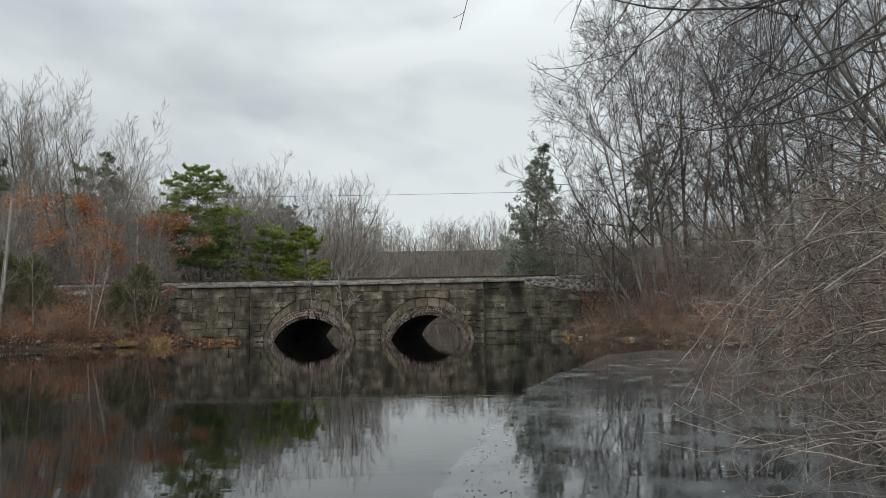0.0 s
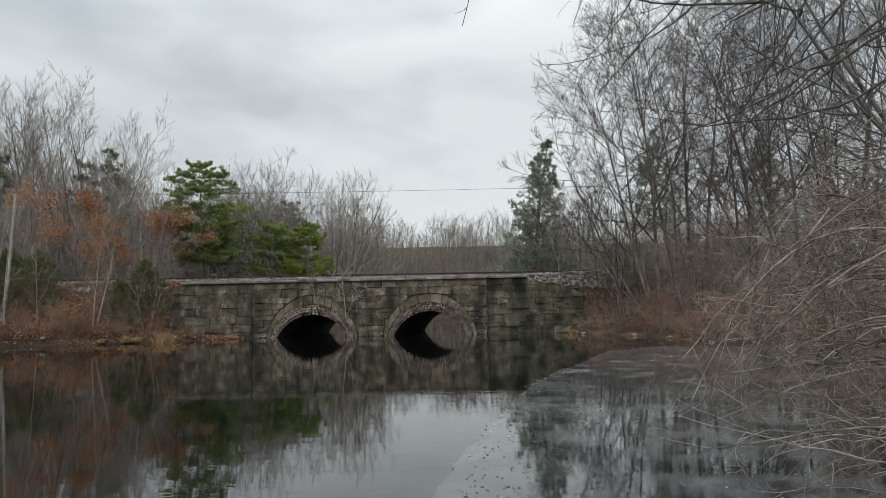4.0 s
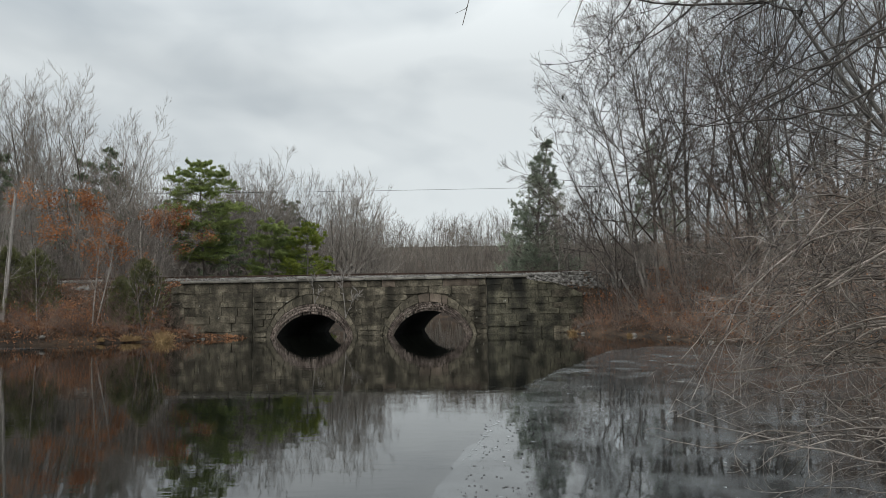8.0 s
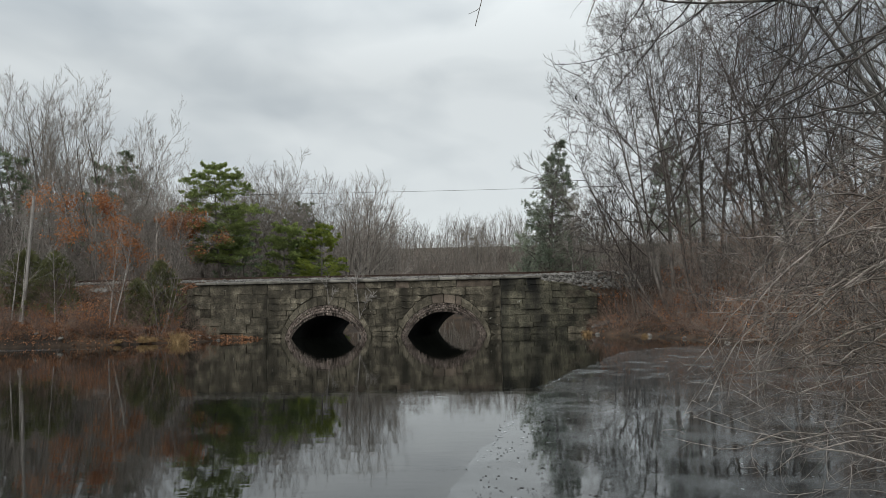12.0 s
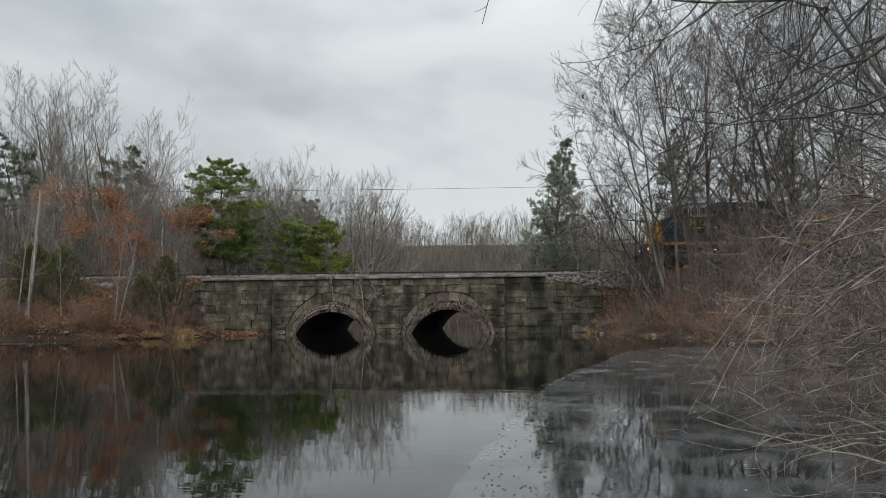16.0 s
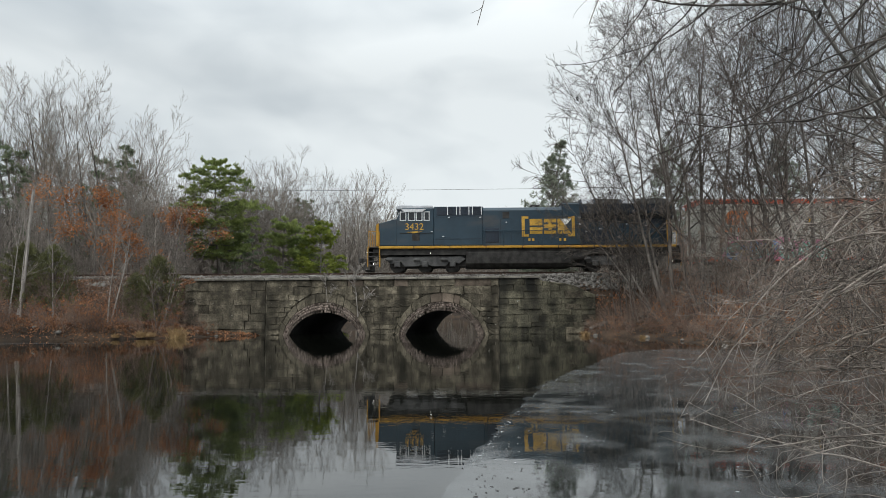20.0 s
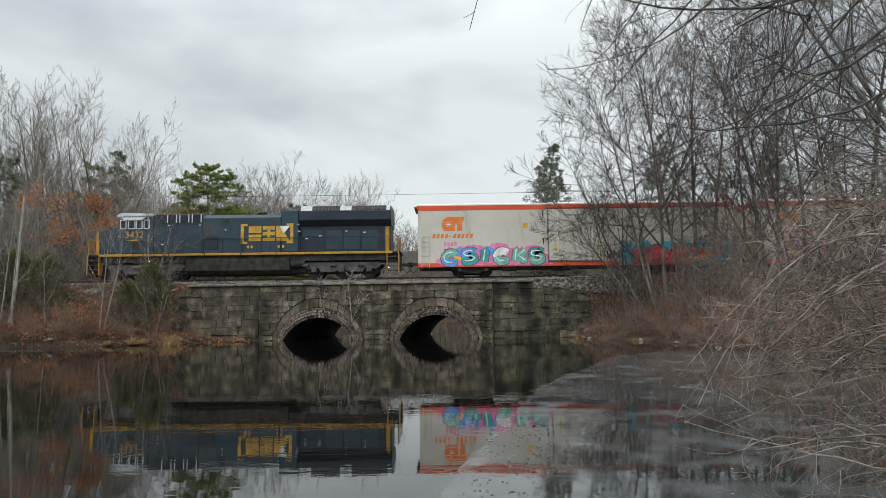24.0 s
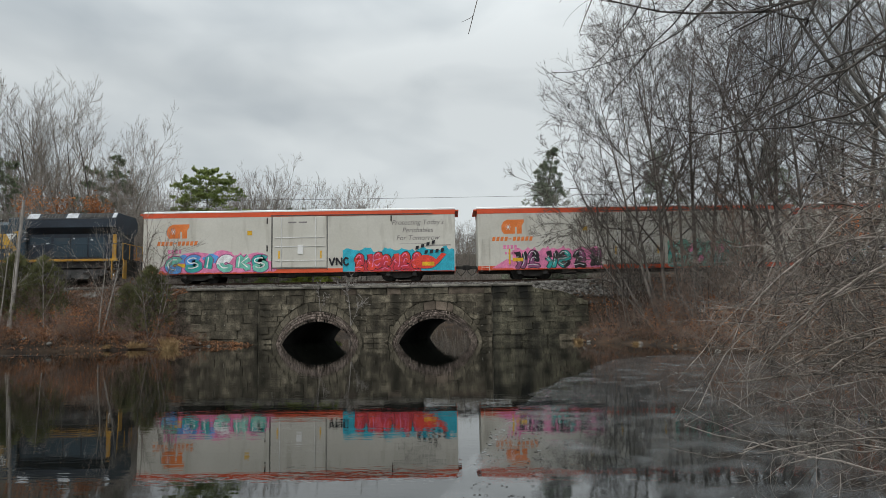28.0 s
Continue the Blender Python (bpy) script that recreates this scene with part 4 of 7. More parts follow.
def build_deck():
    rng = np.random.default_rng(8)
    xs = np.arange(-90, 90.1, 0.5)
    prof = [(WALL_Y + 0.75, 3.30), (WALL_Y + 0.8, 3.66), (45.0, 3.74), (46.0, 3.90), (49.4, 3.90), (50.6, 3.7), (WALL_Y + DEPTH, 3.3)]
    v, f = [], []
    for x in xs:
        for k, (y, z) in enumerate(prof):
            if k < 2 and not -16.3 < x < 5.1:
                y, z = ((WALL_Y + 0.25, 2.3), (WALL_Y + 1.1, 3.35))[k]
            v.append((x, y, z + rng.normal() * 0.025))
    n = len(prof)
    for i in range(len(xs) - 1):
        for k in range(n - 1):
            a = i * n + k
            f.append((a, a + 1, a + n + 1, a + n))
    tagged(new("ballast_bed", mesh_np("ballast_bed", np.array(v), [np.array(f)], M["ballast"], True)), "grey crushed-stone ballast under the railway track", "ballast", kind="structure")
    # loose stones on the shoulder
    cnt = 5000
    c = np.stack([rng.uniform(-40, 45, cnt), rng.uniform(43.9, 46.6, cnt), np.zeros(cnt)], 1)
    c[:, 2] = np.interp(c[:, 1], [p[0] for p in prof], [p[1] for p in prof]) + 0.02
    s = rng.uniform(0.03, 0.07, (cnt, 1))
    base = np.array([(1, 0, 0), (0, 1, 0), (-1, 0, 0), (0, -1, 0), (0, 0, 0.9), (0, 0, -0.9)])
    ov = (c[:, None] + s[:, None] * base * rng.uniform(0.6, 1.3, (cnt, 6, 1))).reshape(-1, 3)
    tri = np.array([(0, 1, 4), (1, 2, 4), (2, 3, 4), (3, 0, 4), (1, 0, 5), (2, 1, 5), (3, 2, 5), (0, 3, 5)])
    ft = (np.arange(cnt)[:, None, None] * 6 + tri).reshape(-1, 3)
    tagged(new("ballast_stones", mesh_np("ballast_stones", ov, [ft], M["ballast"])), "loose grey ballast stones beside the track", "ballast", kind="stuff")
    # right-hand shoulder: rough riprap beyond the wall's end
    cnt = 1500
    c = np.stack([rng.uniform(5.2, 15, cnt), rng.uniform(41.8, 45.6, cnt), np.zeros(cnt)], 1)
    keep = (c[:, 0] > BRIDGE_R - 0.4) | (c[:, 1] > 43.5)
    c = c[keep]
    cnt = len(c)
    c[:, 2] = np.maximum(ground_h(c[:, 0], c[:, 1]), np.where(c[:, 1] > 43.25, np.interp(c[:, 1], [43.25, 44.1, 45.0, 45.6], [2.35, 3.35, 3.72, 3.8]), -1)) + 0.02
    s = rng.uniform(0.06, 0.2, (cnt, 1))
    ov = (c[:, None] + s[:, None] * base * rng.uniform(0.6, 1.3, (cnt, 6, 1))).reshape(-1, 3)
    ft = (np.arange(cnt)[:, None, None] * 6 + tri).reshape(-1, 3)
    tagged(new("riprap", mesh_np("riprap", ov, [ft], M["ballast"])), "grey broken rock beside the end of the wall", "rock", kind="stuff")


TRACK_Y, RAIL_Z = 47.65, 4.10


def build_track():
    track = thing("railway_track", pose(0, TRACK_Y, 0), "rusty railway track on wooden ties", "track")
    prof = [(-0.07, 0), (0.07, 0), (0.07, 0.015), (0.012, 0.03), (0.012, 0.12), (0.036, 0.13), (0.036, 0.17), (-0.036, 0.17), (-0.036, 0.13), (-0.012, 0.12), (-0.012, 0.03), (-0.07, 0.015)]
    for s in (-1, 1):
        bm = bmesh.new()
        slab(bm, [(s * 0.75 + a, RAIL_Z - 0.17 + b) for a, b in prof], -120, 120, "x")
        part("rail", bm, M["rust"], track)
    tie = None
    rng = np.random.default_rng(3)
    for i in range(-75, 90):
        if tie is None:
            bm = boxes((-0.11, 0.11, -1.3, 1.3, -0.18, 0), bevel=0.015)
            tie = part("tie", bm, M["tie"], track)
            ob = tie
        else:
            ob = new("tie", tie.data)
            ob.parent = track
        ob.matrix_basis = pose(i * 0.53 + rng.normal() * 0.02, rng.normal() * 0.03, RAIL_Z - 0.175, 0, 0, rng.normal() * 1.2)


build_deck()
build_track()


# ---- the train; each vehicle's space: x back from its front, y across (the side seen is y < 0), z up from the rail ----
def truck(parent, x0, axles, r, frame_z, heavy, material):
    for a in axles:
        for y in (-0.78, 0.78):
            bm = bmesh.new()
            disc(bm, (0, 0), r, -0.07, 0.07, 28)
            disc(bm, (0, 0), r + 0.03, 0.05 if y < 0 else -0.09, 0.09 if y < 0 else -0.05, 28)
            disc(bm, (0, 0), 0.14, -0.12, 0.12, 12)
            w = part("wheel", bm, M["black"], parent)
            w.location = (a, y, r)
    lo, hi = axles[0] - 0.55, axles[-1] + 0.55
    for y0, y1 in ((-1.22, -1.02), (1.02, 1.22)):
        bm = bmesh.new()
        if heavy:
            outline = [(lo - 0.3, frame_z + 0.05), (lo + 0.1, frame_z - 0.25), (lo + 0.8, frame_z - 0.12)]
            mid = (axles[0] + axles[1]) / 2
            outline += [(mid - 0.45, frame_z - 0.42), (mid + 0.45, frame_z - 0.42), (axles[1], frame_z - 0.18)]
            mid = (axles[1] + axles[2]) / 2
            outline += [(mid - 0.45, frame_z - 0.42), (mid + 0.45, frame_z - 0.42), (hi - 0.8, frame_z - 0.12), (hi - 0.1, frame_z - 0.25), (hi + 0.3, frame_z + 0.05), (hi + 0.1, frame_z + 0.22), (lo - 0.1, frame_z + 0.22)]
        else:
            mid = (lo + hi) / 2
            outline = [(lo, frame_z - 0.1), (lo + 0.4, frame_z - 0.12), (mid - 0.4, frame_z - 0.38), (mid + 0.4, frame_z - 0.38), (hi - 0.4, frame_z - 0.12), (hi, frame_z - 0.1), (hi, frame_z + 0.1), (mid + 0.3, frame_z + 0.25), (mid - 0.3, frame_z + 0.25), (lo, frame_z + 0.1)]
        slab(bm, outline, y0, y1, "y")
        part("side_frame", bm, M[material], parent)
    for a in axles:
        for s in (-1.32, 1.2):
            part("axle_box", boxes((a - 0.2, a + 0.2, s, s + 0.12, r - 0.18, r + 0.2), bevel=0.03), M[material], parent)
            bm = bmesh.new()
            disc(bm, (a, r), 0.13, *((-1.36, -1.3) if s < 0 else (1.3, 1.36)), 14)
            part("bearing_cap", bm, M["greyiron"], parent)
    for k in range(len(axles) - 1):
        m = (axles[k] + axles[k + 1]) / 2
        for y in (-1.12, 1.12):
            for d in ((-0.15, 0.15) if not heavy else (-0.32, 0.0, 0.32)):
                part("spring", rod(bmesh.new(), (m + d, y, frame_z - 0.25), (m + d, y, frame_z + 0.28), 0.09, 10), M["black"], parent)
    if heavy:
        bm = boxes((lo, hi, -0.95, 0.95, 0.35, 0.95))
        part("motor_case", bm, M["black"], parent)
        bm = bmesh.new()
        for a in axles:
            rod(bm, (a - 0.75, -1.3, frame_z + 0.02), (a - 0.35, -1.3, frame_z + 0.02), 0.1, 10)
        part("brake_cylinder", bm, M["greyiron"], parent)


def coupler(parent, x, way):
    bm = boxes((min(x, x + way * 0.6), max(x, x + way * 0.6), -0.1, 0.1, 0.78, 0.98), bevel=0.02)
    box(bm, *sorted((x + way * 0.5, x + way * 0.82)), -0.17, 0.17, 0.72, 1.04, bevel=0.05)
    part("coupler", bm, M["black"], parent)
    bm = bmesh.new()
    for k in range(8):
        a, b = k / 8, (k + 1) / 8
        rod(bm, (x + way * 0.75 * a, -0.35, 0.78 - 0.45 * math.sin(math.pi * a)), (x + way * 0.75 * b, -0.35, 0.78 - 0.45 * math.sin(math.pi * b)), 0.025, 5)
    part("air_hose", bm, M["black"], parent)


def build_loco():
    t = thing("locomotive", pose(0, TRACK_Y, RAIL_Z), "navy blue diesel locomotive with a yellow sill stripe and yellow nose", "locomotive")
    Y = 1.55
    # underframe and sill
    part("underframe", boxes((0.5, 20.9, -1.35, 1.35, 1.15, 1.6)), M["black"], t)
    part("sill", boxes((0.9, 20.6, -Y, Y, 1.57, 1.73), bevel=0.02), M["yellow"], t, "ochre yellow sill stripe")
    part("walkway", boxes((0.15, 21.1, -1.5, 1.5, 1.62, 1.70)), M["black"], t)
    for x in np.arange(3.2, 20.5, 2.4):
        part("sill_seam", boxes((x, x + 0.05, -Y - 0.012, -Y + 0.02, 1.53, 1.73)), M["black"], t)
    # nose and cab
    bm = bmesh.new()
    slab(bm, [(0.85, 1.74), (2.15, 1.74), (2.15, 3.62), (1.75, 3.5), (0.85, 3.28)], -1.45, 1.45, "y", 0.07)
    part("nose", bm, M["blue"], t)
    bm = bmesh.new()
    slab(bm, [(0.68, 1.74), (0.86, 1.74), (0.86, 3.31), (0.68, 3.18)], -1.46, 1.46, "y", 0.03)
    part("nose_front", bm, M["yellow"], t, "ochre yellow nose front")
    bm = bmesh.new()
    slab(bm, [(2.05, 1.74), (4.55, 1.74), (4.55, 4.3), (2.45, 4.3), (2.05, 3.55)], -1.5, 1.5, "y", 0.05)
    part("cab", bm, M["blue"], t)
    bm = bmesh.new()
    slab(bm, [(2.0, 4.22), (4.5, 4.3), (4.5, 4.47), (2.3, 4.52), (2.0, 4.42)], -1.42, 1.42, "y", 0.06)
    part("cab_roof", bm, M["roof_white"], t, "faded white cab roof")
    bm = bmesh.new()
    slab(bm, [(2.35, 4.2), (4.05, 4.2), (3.8, 4.02), (2.6, 4.02)], -1.62, -1.49, "y")
    part("sunshade", bm, M["silver"], t)
    for x0, x1 in ((2.28, 2.72), (2.82, 3.32), (3.36, 3.80), (3.88, 4.28)):
        z0, z1 = (3.42, 4.05)
        part("window_frame", boxes((x0, x1, -1.535, -1.48, z0, z1), bevel=0.01), M["silver"], t)
        part("window_pane", boxes((x0 + 0.06, x1 - 0.06, -1.545, -1.48, z0 + 0.06, z1 - 0.06)), M["glass"], t)
    part("windscreen", boxes((2.03, 2.06, -1.1, -0.1, 3.62, 4.12), (2.03, 2.06, 0.1, 1.1, 3.62, 4.12)), M["glass"], t)
    # road number, and a lightning mark below
    words(t, "3432", 3.25, 2.82, 0.64, SPRAY["gold"], "road_number", -1.506, 0.0)
    part("number_stripe", slab(bmesh.new(), [(2.7, 2.66), (3.5, 2.74), (3.45, 2.68), (3.85, 2.72), (3.1, 2.56), (3.15, 2.64)], -1.514, -1.49), SPRAY["gold"], t)
    part("cab_vent", boxes((3.1, 3.6, -1.52, -1.49, 2.1, 2.52)), M["black"], t)
    part("rain_strip", boxes((2.3, 4.5, -1.53, -1.49, 2.58, 2.61)), M["black"], t)
    # equipment cabinet behind the cab with three air grilles
    bm = bmesh.new()
    slab(bm, [(4.55, 1.74), (7.85, 1.74), (7.85, 4.38), (4.55, 4.38)], -1.47, 1.47, "y", 0.05)
    part("equipment_cabinet", bm, M["blue"], t)
    part("cabinet_recess", boxes((4.75, 7.8, -1.49, -1.4, 3.78, 4.36)), M["blue_dark"], t)
    for k in range(3):
        x = 5.45 + k * 0.83
        part("grille_frame", boxes((x, x + 0.06, -1.53, -1.46, 3.82, 4.36), (x + 0.6, x + 0.66, -1.53, -1.46, 3.82, 4.36)), M["silver"], t)
        part("grille", boxes(*[(x + 0.06, x + 0.6, -1.51, -1.46, 3.86 + j * 0.1, 3.9 + j * 0.1) for j in range(5)]), M["blue_dark"], t)
    part("cabinet_seam", boxes((4.6, 7.8, -1.485, -1.46, 2.18, 2.21), (4.6, 7.8, -1.485, -1.46, 3.66, 3.69)), M["blue_dark"], t)
    # long hood
    bm = bmesh.new()
    slab(bm, [(-1.0, 1.74), (1.0, 1.74), (1.0, 4.2), (0.8, 4.38), (-0.8, 4.38), (-1.0, 4.2)], 7.8, 13.1, "x", 0.03)
    part("hood", bm, M["blue"], t)
    bm = bmesh.new()
    slab(bm, [(-1.48, 1.74), (-1.0, 1.74), (-1.0, 4.3), (-1.25, 4.3), (-1.48, 4.1)], 7.85, 13.1, "x", 0.02)
    slab(bm, [(1.48, 1.74), (1.0, 1.74), (1.0, 4.3), (1.25, 4.3), (1.48, 4.1)], 7.85, 13.1, "x", 0.02)
    part("hood_cabinet", bm, M["blue"], t)
    part("hood_vent", boxes((9.15, 9.6, -1.5, -1.3, 3.55, 4.0)), M["black"], t)
    for x in (8.3, 9.0, 9.7, 10.6, 11.5, 12.4):
        part("door_seam", boxes((x, x + 0.02, -1.492, -1.45, 1.8, 3.5)), M["blue_dark"], t)
    part("locker", boxes((8.0, 8.9, -1.52, -1.45, 1.95, 2.9), bevel=0.02), M["blue_dark"], t)
    bm = boxes((13.1, 14.3, -1.46, 1.46, 1.74, 4.55), bevel=0.05)
    part("exhaust_housing", bm, M["blue"], t)
    part("exhaust_cap", boxes((13.1, 14.25, -1.2, 1.2, 4.55, 4.66), bevel=0.03), M["greyiron"], t)
    bm = boxes((11.1, 11.75, -0.25, 0.25, 4.38, 4.5))
    for x, w in ((11.15, 0.3), (11.45, 0.35)):
        rod(bm, (x, 0.0, 4.58), (x + w, 0.0, 4.62), 0.06, 8)
    part("horn", bm, M["black"], t)
    # radiator section with overhanging wings
    part("radiator_hood", boxes((14.3, 20.35, -1.2, 1.2, 1.74, 4.1), bevel=0.04), M["blue_dark"], t)
    bm = bmesh.new()
    slab(bm, [(-1.2, 3.45), (-1.6, 3.85), (-1.6, 4.46), (-1.3, 4.84), (1.3, 4.84), (1.6, 4.46), (1.6, 3.85), (1.2, 3.45)], 14.35, 20.5, "x", 0.03)
    part("radiator_wing", bm, M["blue_dark"], t, "dark navy overhanging radiator wings")
    part("wing_edge", boxes((14.35, 20.5, -1.615, -1.58, 4.42, 4.47)), M["greyiron"], t)
    def on_slope(x0, x1, w0, w1, high):
        """A plate lying on the wing's sloping shoulder."""
        up = [(-1.6 + 0.3 * w - 0.78 * h, 4.46 + 0.38 * w + 0.62 * h) for w, h in ((w0, 0), (w1, 0), (w1, high), (w0, high))]
        return slab(bmesh.new(), up, x0, x1, "x")
    for x in (14.45, 17.1, 20.2):
        part("roof_panel", on_slope(x, x + (0.75 if x < 20 else 0.25), 0.05, 0.98, 0.02), M["roof_white"], t)
    for x in (15.35, 18.0):
        part("radiator_grille", on_slope(x, x + (1.6 if x < 16 else 2.1), 0.12, 0.95, 0.012), M["black"], t)
        for j in range(7):
            part("radiator_louver", on_slope(x + 0.05 + (0.225 if x < 16 else 0.3) * j, x + 0.09 + (0.225 if x < 16 else 0.3) * j, 0.12, 0.95, 0.03), M["greyiron"], t)
    for x0, x1, z0, z1 in ((14.5, 15.9, 2.8, 3.25), (16.1, 17.2, 1.9, 3.2), (17.3, 18.4, 1.9, 3.2), (18.5, 19.6, 1.9, 3.2)):
        part("hood_door", boxes((x0, x1, -1.225, -1.19, z0, z1), bevel=0.01), M["blue"], t)
    part("hood_end", boxes((20.36, 20.44, -1.18, 1.18, 1.75, 4.05)), M["blue_dark"], t)
    part("hood_end_stripe", boxes((20.1, 20.36, -1.222, -1.19, 1.75, 3.4)), M["yellow"], t)
    # small white plates on the side
    for x, z, w in ((4.35, 2.66, 0.2), (5.1, 2.33, 0.22), (5.5, 3.6, 0.2), (7.6, 3.6, 0.2), (9.35, 3.25, 0.14), (14.2, 3.55, 0.2), (14.25, 3.1, 0.2), (14.7, 2.62, 0.22), (15.6, 2.8, 0.3), (17.4, 3.1, 0.2), (18.6, 3.0, 0.25)):
        part("plate", boxes((x, x + w * 0.7, -1.535 if x < 14.4 else -1.24, -1.2, z, z + 0.07)), M["roof_white"], t)
    # emblem of plain shapes: gold brackets, three gold blocks and a white wedge
    def bracket(x, way):
        return slab(bmesh.new(), [(x, 2.32), (x + way * 0.45, 2.32), (x + way * 0.45, 2.47), (x + way * 0.2, 2.47), (x + way * 0.2, 3.52), (x + way * 0.45, 3.52), (x + way * 0.45, 3.67), (x, 3.67)], -1.496, -1.47)
    part("emblem_bracket", bracket(10.42, 1), SPRAY["gold"], t)
    part("emblem_bracket", bracket(13.95, -1), SPRAY["gold"], t)
    part("emblem_block", boxes((10.95, 11.8, -1.5, -1.44, 2.5, 2.94), (10.95, 11.8, -1.5, -1.44, 3.06, 3.5)), SPRAY["gold"], t)
    part("emblem_block", boxes((11.9, 12.7, -1.5, -1.44, 2.5, 2.74), (11.9, 12.7, -1.5, -1.44, 2.88, 3.12), (11.9, 12.7, -1.5, -1.44, 3.26, 3.5), (12.2, 12.4, -1.5, -1.44, 2.74, 2.88), (12.2, 12.4, -1.5, -1.44, 3.12, 3.26)), SPRAY["gold"], t)
    part("emblem_block", slab(bmesh.new(), [(12.8, 2.5), (13.72, 2.5), (13.3, 3.1), (12.95, 3.5), (12.8, 3.5)], -1.5, -1.44), SPRAY["gold"], t)
    part("emblem_wedge", slab(bmesh.new(), [(13.32, 3.02), (13.72, 3.5), (13.0, 3.5)], -1.506, -1.45), SPRAY["white"], t)
    for x in (10.85, 11.1, 12.9, 13.2):
        part("emblem_dot", boxes((x, x + 0.14, -1.5, -1.45, 2.03, 2.2)), SPRAY["gold"], t)
    # fuel tank, air tanks, trucks
    bm = bmesh.new()
    slab(bm, [(-1.0, 0.28), (1.0, 0.28), (1.4, 0.55), (1.45, 1.3), (1.2, 1.4), (-1.2, 1.4), (-1.45, 1.3), (-1.4, 0.55)], 6.7, 13.7, "x", 0.04)
    part("fuel_tank", bm, M["black"], t, "dusty dark grey fuel tank")
    part("air_reservoir", rod(bmesh.new(), (13.75, -1.15, 1.0), (14.7, -1.15, 1.0), 0.27, 14), M["black"], t)
    part("under_gear", boxes((13.7, 14.7, -0.9, 0.9, 0.4, 1.2), (6.1, 6.7, -1.0, 1.0, 0.4, 1.2)), M["black"], t)
    truck(t, 0, (2.1, 3.95, 5.8), 0.53, 0.82, True, "greyiron")
    truck(t, 0, (15.3, 17.15, 19.0), 0.53, 0.82, True, "greyiron")
    # steps at each end, handrails
    for x, s in ((0.15, 1), (21.0, -1)):
        bm = boxes(*[(min(x, x + s * 0.75), max(x, x + s * 0.75), -1.52, -1.1, 0.42 + 0.3 * k, 0.46 + 0.3 * k) for k in range(4)])
        part("step", bm, M["greyiron"], t)
        for u in (x, x + s * 0.78):
            part("step_stringer", boxes((u - 0.025, u + 0.025, -1.53, -1.05, 0.35, 1.7)), M["yellow"], t)
        part("end_sheet", boxes((min(x, x + s * 0.06), max(x, x + s * 0.06), -1.5, 1.5, 0.55, 1.65)), M["black"], t)
        for y in (-1.5, -0.5, 0.5, 1.5):
            part("rail_post", rod(bmesh.new(), (x + s * 0.06, y, 1.6), (x + s * 0.06, y, 2.75), 0.028), M["yellow"], t)
        part("rail_post", rod(bmesh.new(), (x + s * 0.75, -1.5, 1.6), (x + s * 0.75, -1.5, 2.7), 0.03), M["yellow"], t)
        part("handrail", rod(bmesh.new(), (x + s * 0.06, -1.5, 2.75), (x + s * 0.06, 1.5, 2.75), 0.028), M["yellow"], t)
        part("handrail", rod(bmesh.new(), (x + s * 0.06, -1.5, 2.75), (x + s * 0.75, -1.5, 2.7), 0.025), M["yellow"], t)
    part("handrail", rod(bmesh.new(), (7.9, -1.6, 2.72), (20.9, -1.6, 2.72), 0.022), M["blue"], t)
    for x in np.arange(7.9, 20.95, 1.3):
        part("rail_post", rod(bmesh.new(), (x, -1.56, 1.7), (x, -1.6, 2.72), 0.02), M["blue"], t)
    part("plow", slab(bmesh.new(), [(-0.25, 0.15), (0.3, 0.15), (0.3, 0.75), (0.05, 0.75)], -1.45, 1.45), M["black"], t)
    bm = bmesh.new()
    for y in (-1.1, 1.1):
        rod(bm, (0.055, y, 1.35), (0.07, y, 1.35), 0.07, 12)
        part("lamp_housing", rod(bmesh.new(), (0.064, y, 1.35), (0.2, y, 1.35), 0.095, 14), M["black"], t)
    part("ditch_light", bm, M["lamp"], t, "lit ditch lamps")
    part("step_light", boxes((0.5, 0.56, -1.54, -1.5, 0.52, 0.58), (20.3, 20.36, -1.54, -1.5, 0.6, 0.66), (4.3, 4.36, -1.58, -1.5, 1.2, 1.26)), M["lamp"], t, "small lit step lamps")
    coupler(t, 0.15, -1), coupler(t, 21.1, 1)
    return t


def blob(rng, cx, cz, rx, rz, n=18, wob=0.16):
    ph = rng.uniform(0, 6.28, 3)
    return [(cx + rx * math.cos(a) * (1 + wob * math.sin(3 * a + ph[0]) + wob * 0.6 * math.sin(5 * a + ph[1])), cz + rz * math.sin(a) * (1 + wob * math.sin(2 * a + ph[2]) + wob * 0.5 * math.sin(5 * a))) for a in (2 * math.pi * k / n for k in range(n))]


def paint(parent, outline, y, colour, name="painted_patch"):
    bm = bmesh.new()
    clip = [(min(max(u, 0.06), 20.84), max(v, 0.62)) for u, v in outline]
    clip = [p for i, p in enumerate(clip) if math.dist(p, clip[i - 1]) > 0.004]
    slab(bm, clip, y, y + 0.02)
    part(name, bm, SPRAY[colour], parent)


def ribbon(path, w):
    """The outline of a thick stroke along a path."""
    n = len(path)
    left, right = [], []
    for i, (x, z) in enumerate(path):
        x0, z0 = path[max(i - 1, 0)]
        x1, z1 = path[min(i + 1, n - 1)]
        d = max(math.hypot(x1 - x0, z1 - z0), 1e-6)
        nx, nz = -(z1 - z0) / d * w, (x1 - x0) / d * w
        left.append((x + nx, z + nz)), right.append((x - nx, z - nz))
    ex, ez = path[-1][0] - path[-2][0], path[-1][1] - path[-2][1]
    d = max(math.hypot(ex, ez), 1e-6)
    tip = (path[-1][0] + ex / d * w * 0.8, path[-1][1] + ez / d * w * 0.8)
    return left + [tip] + right[::-1]


